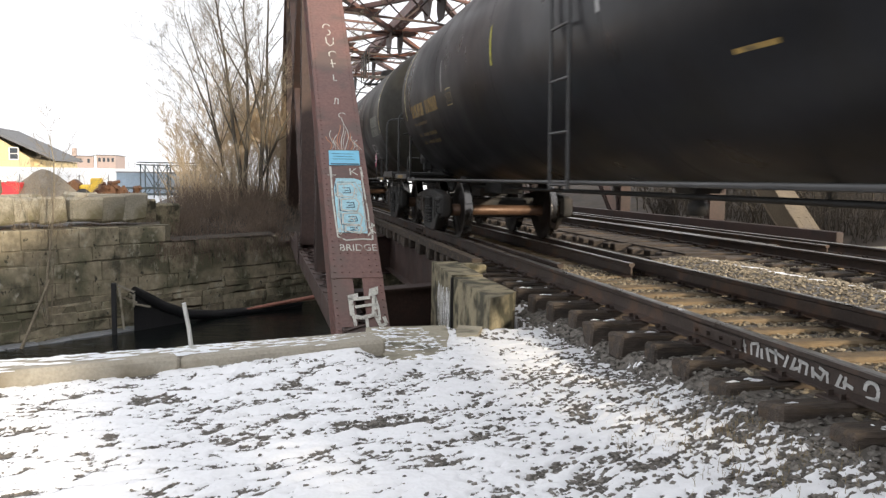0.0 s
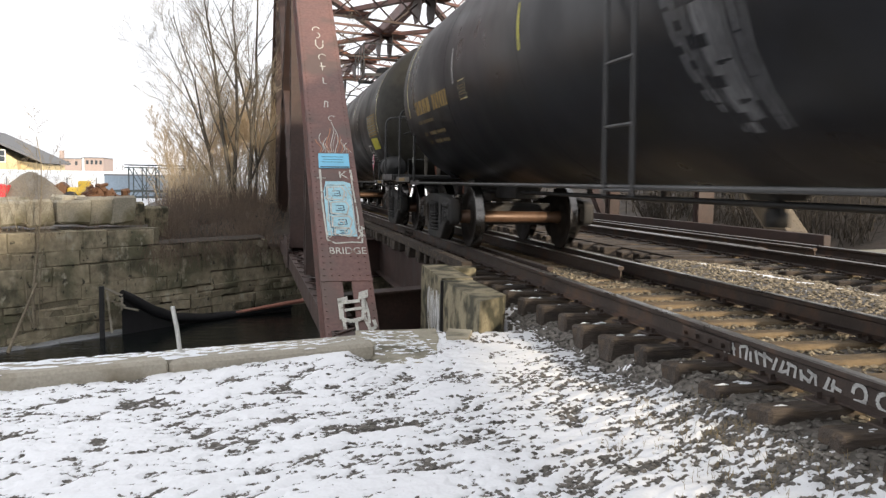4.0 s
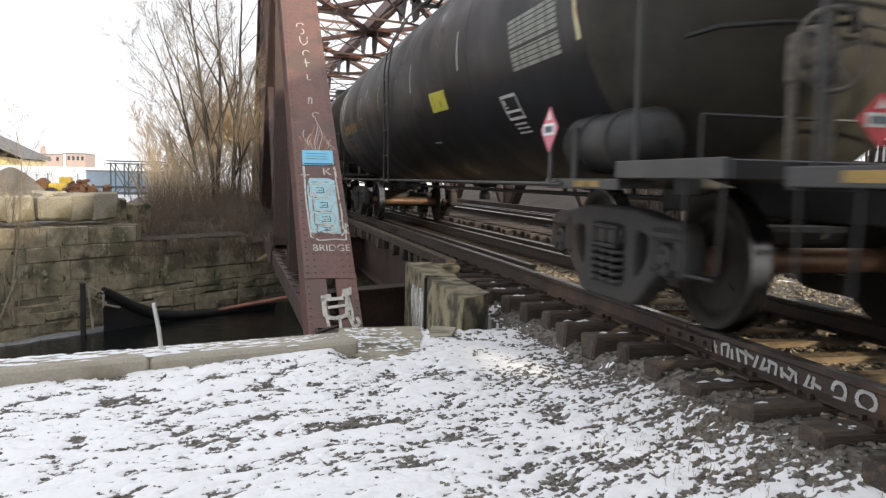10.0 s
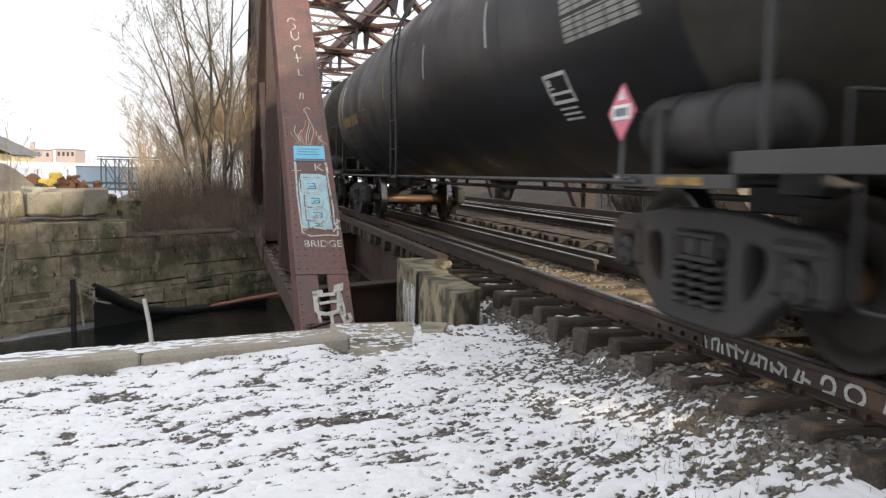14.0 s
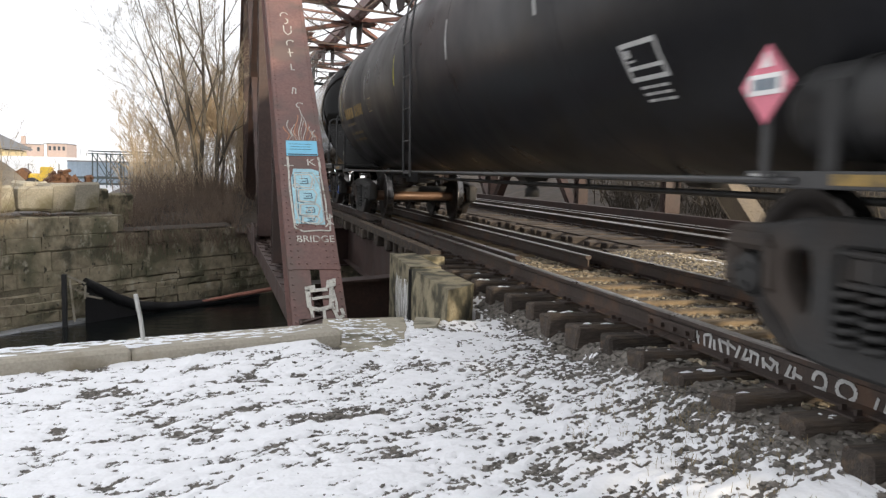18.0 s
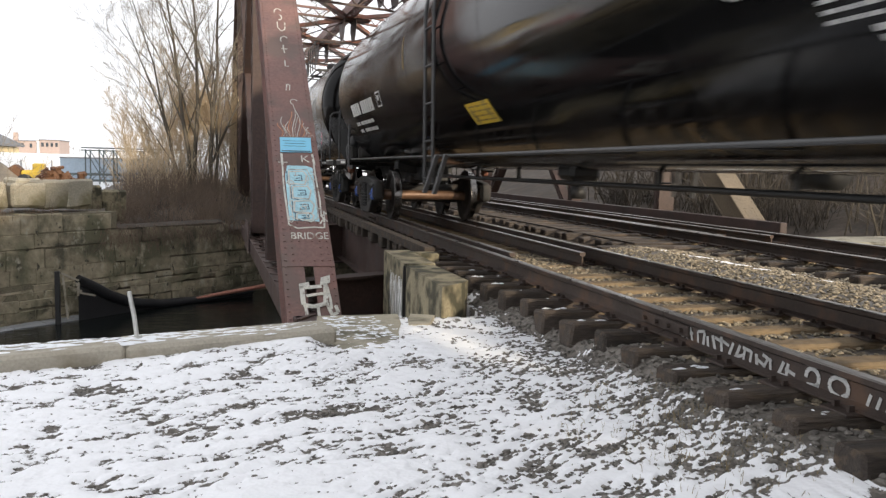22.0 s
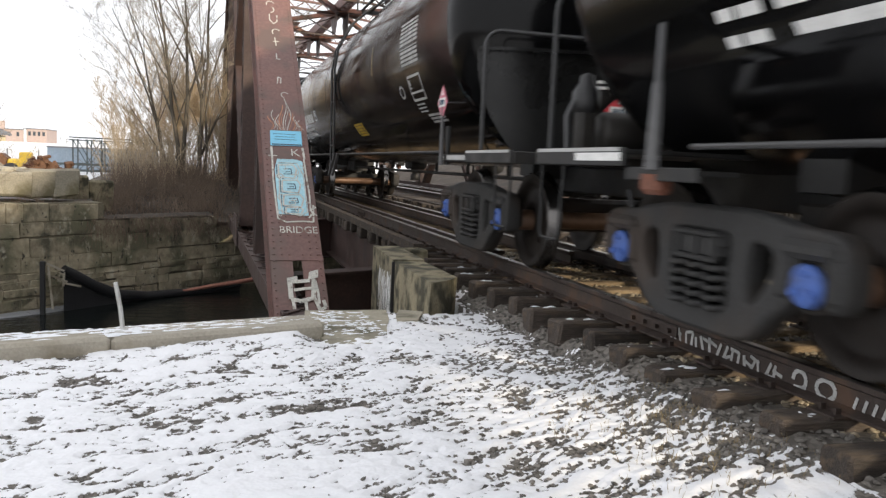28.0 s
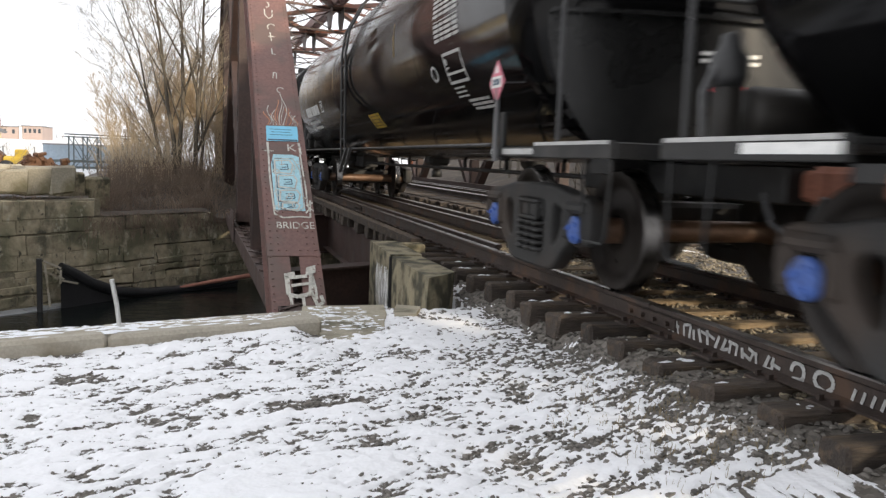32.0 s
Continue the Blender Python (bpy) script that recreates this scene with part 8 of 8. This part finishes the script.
# low tree line far beyond, and woods behind the far truss
def far_woods(name, label, x0, x1, y, z, height, n, seed, mat):
    rnd = random.Random(seed)
    mb = Mesh()
    for k in range(n):
        x, yy = rnd.uniform(x0, x1), y + rnd.uniform(0, y * 0.12)
        h = height * rnd.uniform(0.5, 1.0)
        r = h * 0.012
        p = Vector((x, yy, z))
        mb.tube([p, p + Vector((rnd.gauss(0, 0.05) * h, 0, h * 0.6)), p + Vector((rnd.gauss(0, 0.1) * h, 0, h))], [r, r * 0.6, r * 0.15], 4, caps=False)
        for j in range(16):
            b = p + Vector((0, 0, h * rnd.uniform(0.25, 0.9)))
            e = b + Vector((rnd.gauss(0, 0.16), rnd.gauss(0, 0.16), rnd.uniform(0.08, 0.25))) * h
            mb.tube([b, e], [r * 0.4, r * 0.1], 3, caps=False)
            for i in range(3):
                c = b.lerp(e, rnd.uniform(0.3, 1))
                mb.tube([c, c + Vector((rnd.gauss(0, 0.08), rnd.gauss(0, 0.08), rnd.uniform(0.02, 0.1))) * h], [r * 0.18, r * 0.06], 3, caps=False)
    return tagged(part(name, mb, mat), label, "trees", kind="stuff")


far_woods("far_trees", "hazy line of bare trees beyond the yard", -60, 10, 130, 0, 3.2, 70, 1, M_BARK)
far_woods("far_trees", "bare woods behind the far side of the bridge", 14, 46, 20, 0.6, 8, 170, 2, M_DARK_BARK)
far_woods("far_trees", "bare woods behind the far side of the bridge", 20, 70, 6, 0.6, 9, 110, 3, M_DARK_BARK)
# bank with dry brush behind the far truss
rb = Mesh()
rgx, rgy = np.meshgrid(np.linspace(12.6, 22.0, 20), np.linspace(-8, 60, 50))
rz = -0.5 + np.clip((rgx - 13) / 8, 0, 1) * 2.2 + (fbm(rgx, rgy, 4, 61) - 0.5) * 0.5
rb.add(np.stack([rgx, rgy, rz], -1).reshape(-1, 3).tolist(), [(j * 20 + i, j * 20 + i + 1, (j + 1) * 20 + i + 1, (j + 1) * 20 + i) for j in range(49) for i in range(19)], True)
tagged(part("earth_bank", rb, M_LEAF_BANK), "brown leaf-strewn bank beyond the tracks", "bank", kind="structure")
brush("brush", "dry brush and stems beyond the far track", [(brnd.uniform(12.8, 17.0), brnd.uniform(5, 26), -0.4) for k in range(150)], 8, M_DARK_BARK, (0.6, 1.8), 10, 0.012)
brush("brush", "grey upright saplings beyond the far track", [(brnd.uniform(12.9, 17.0), brnd.uniform(4, 30), -0.4) for k in range(90)], 18, M_TRUNK, (1.2, 2.6), 3, 0.022)
# dead grass tufts beside the ties
brush("grass_tufts", "dead straw-coloured grass beside the track", [(gx_, gy_, float(sheet_height(np.array([gx_]), np.array([gy_]))[0])) for gx_, gy_ in [(brnd.uniform(2.1, 2.95), brnd.uniform(2.9, 4.2) - 0.35 * k / 110) for k in range(110)]], 9, M_GRASS, (0.012, 0.065), 16, 0.0015, "grass")


# ---- motion: the train rolls towards the camera, its wheels turn ----
def motions():
    step = 0.1
    count = int(32.0 / step)
    times = [i * step for i in range(count + 1)]
    coarse = [i * 2.0 for i in range(17)]
    for k, car in enumerate(cars):
        walk(car, [(t, TRACK_TURN @ pose(TRACK_1, START[k] - advance(t), 0)) for t in coarse])
        for ws in [o for o in car.children if o.name.startswith("wheelset")]:
            y, z = ws.location.y, ws.location.z
            walk(ws, [(t, pose(0, y, z, math.degrees(advance(t) / 0.457), 0, 0)) for t in times])


motions()
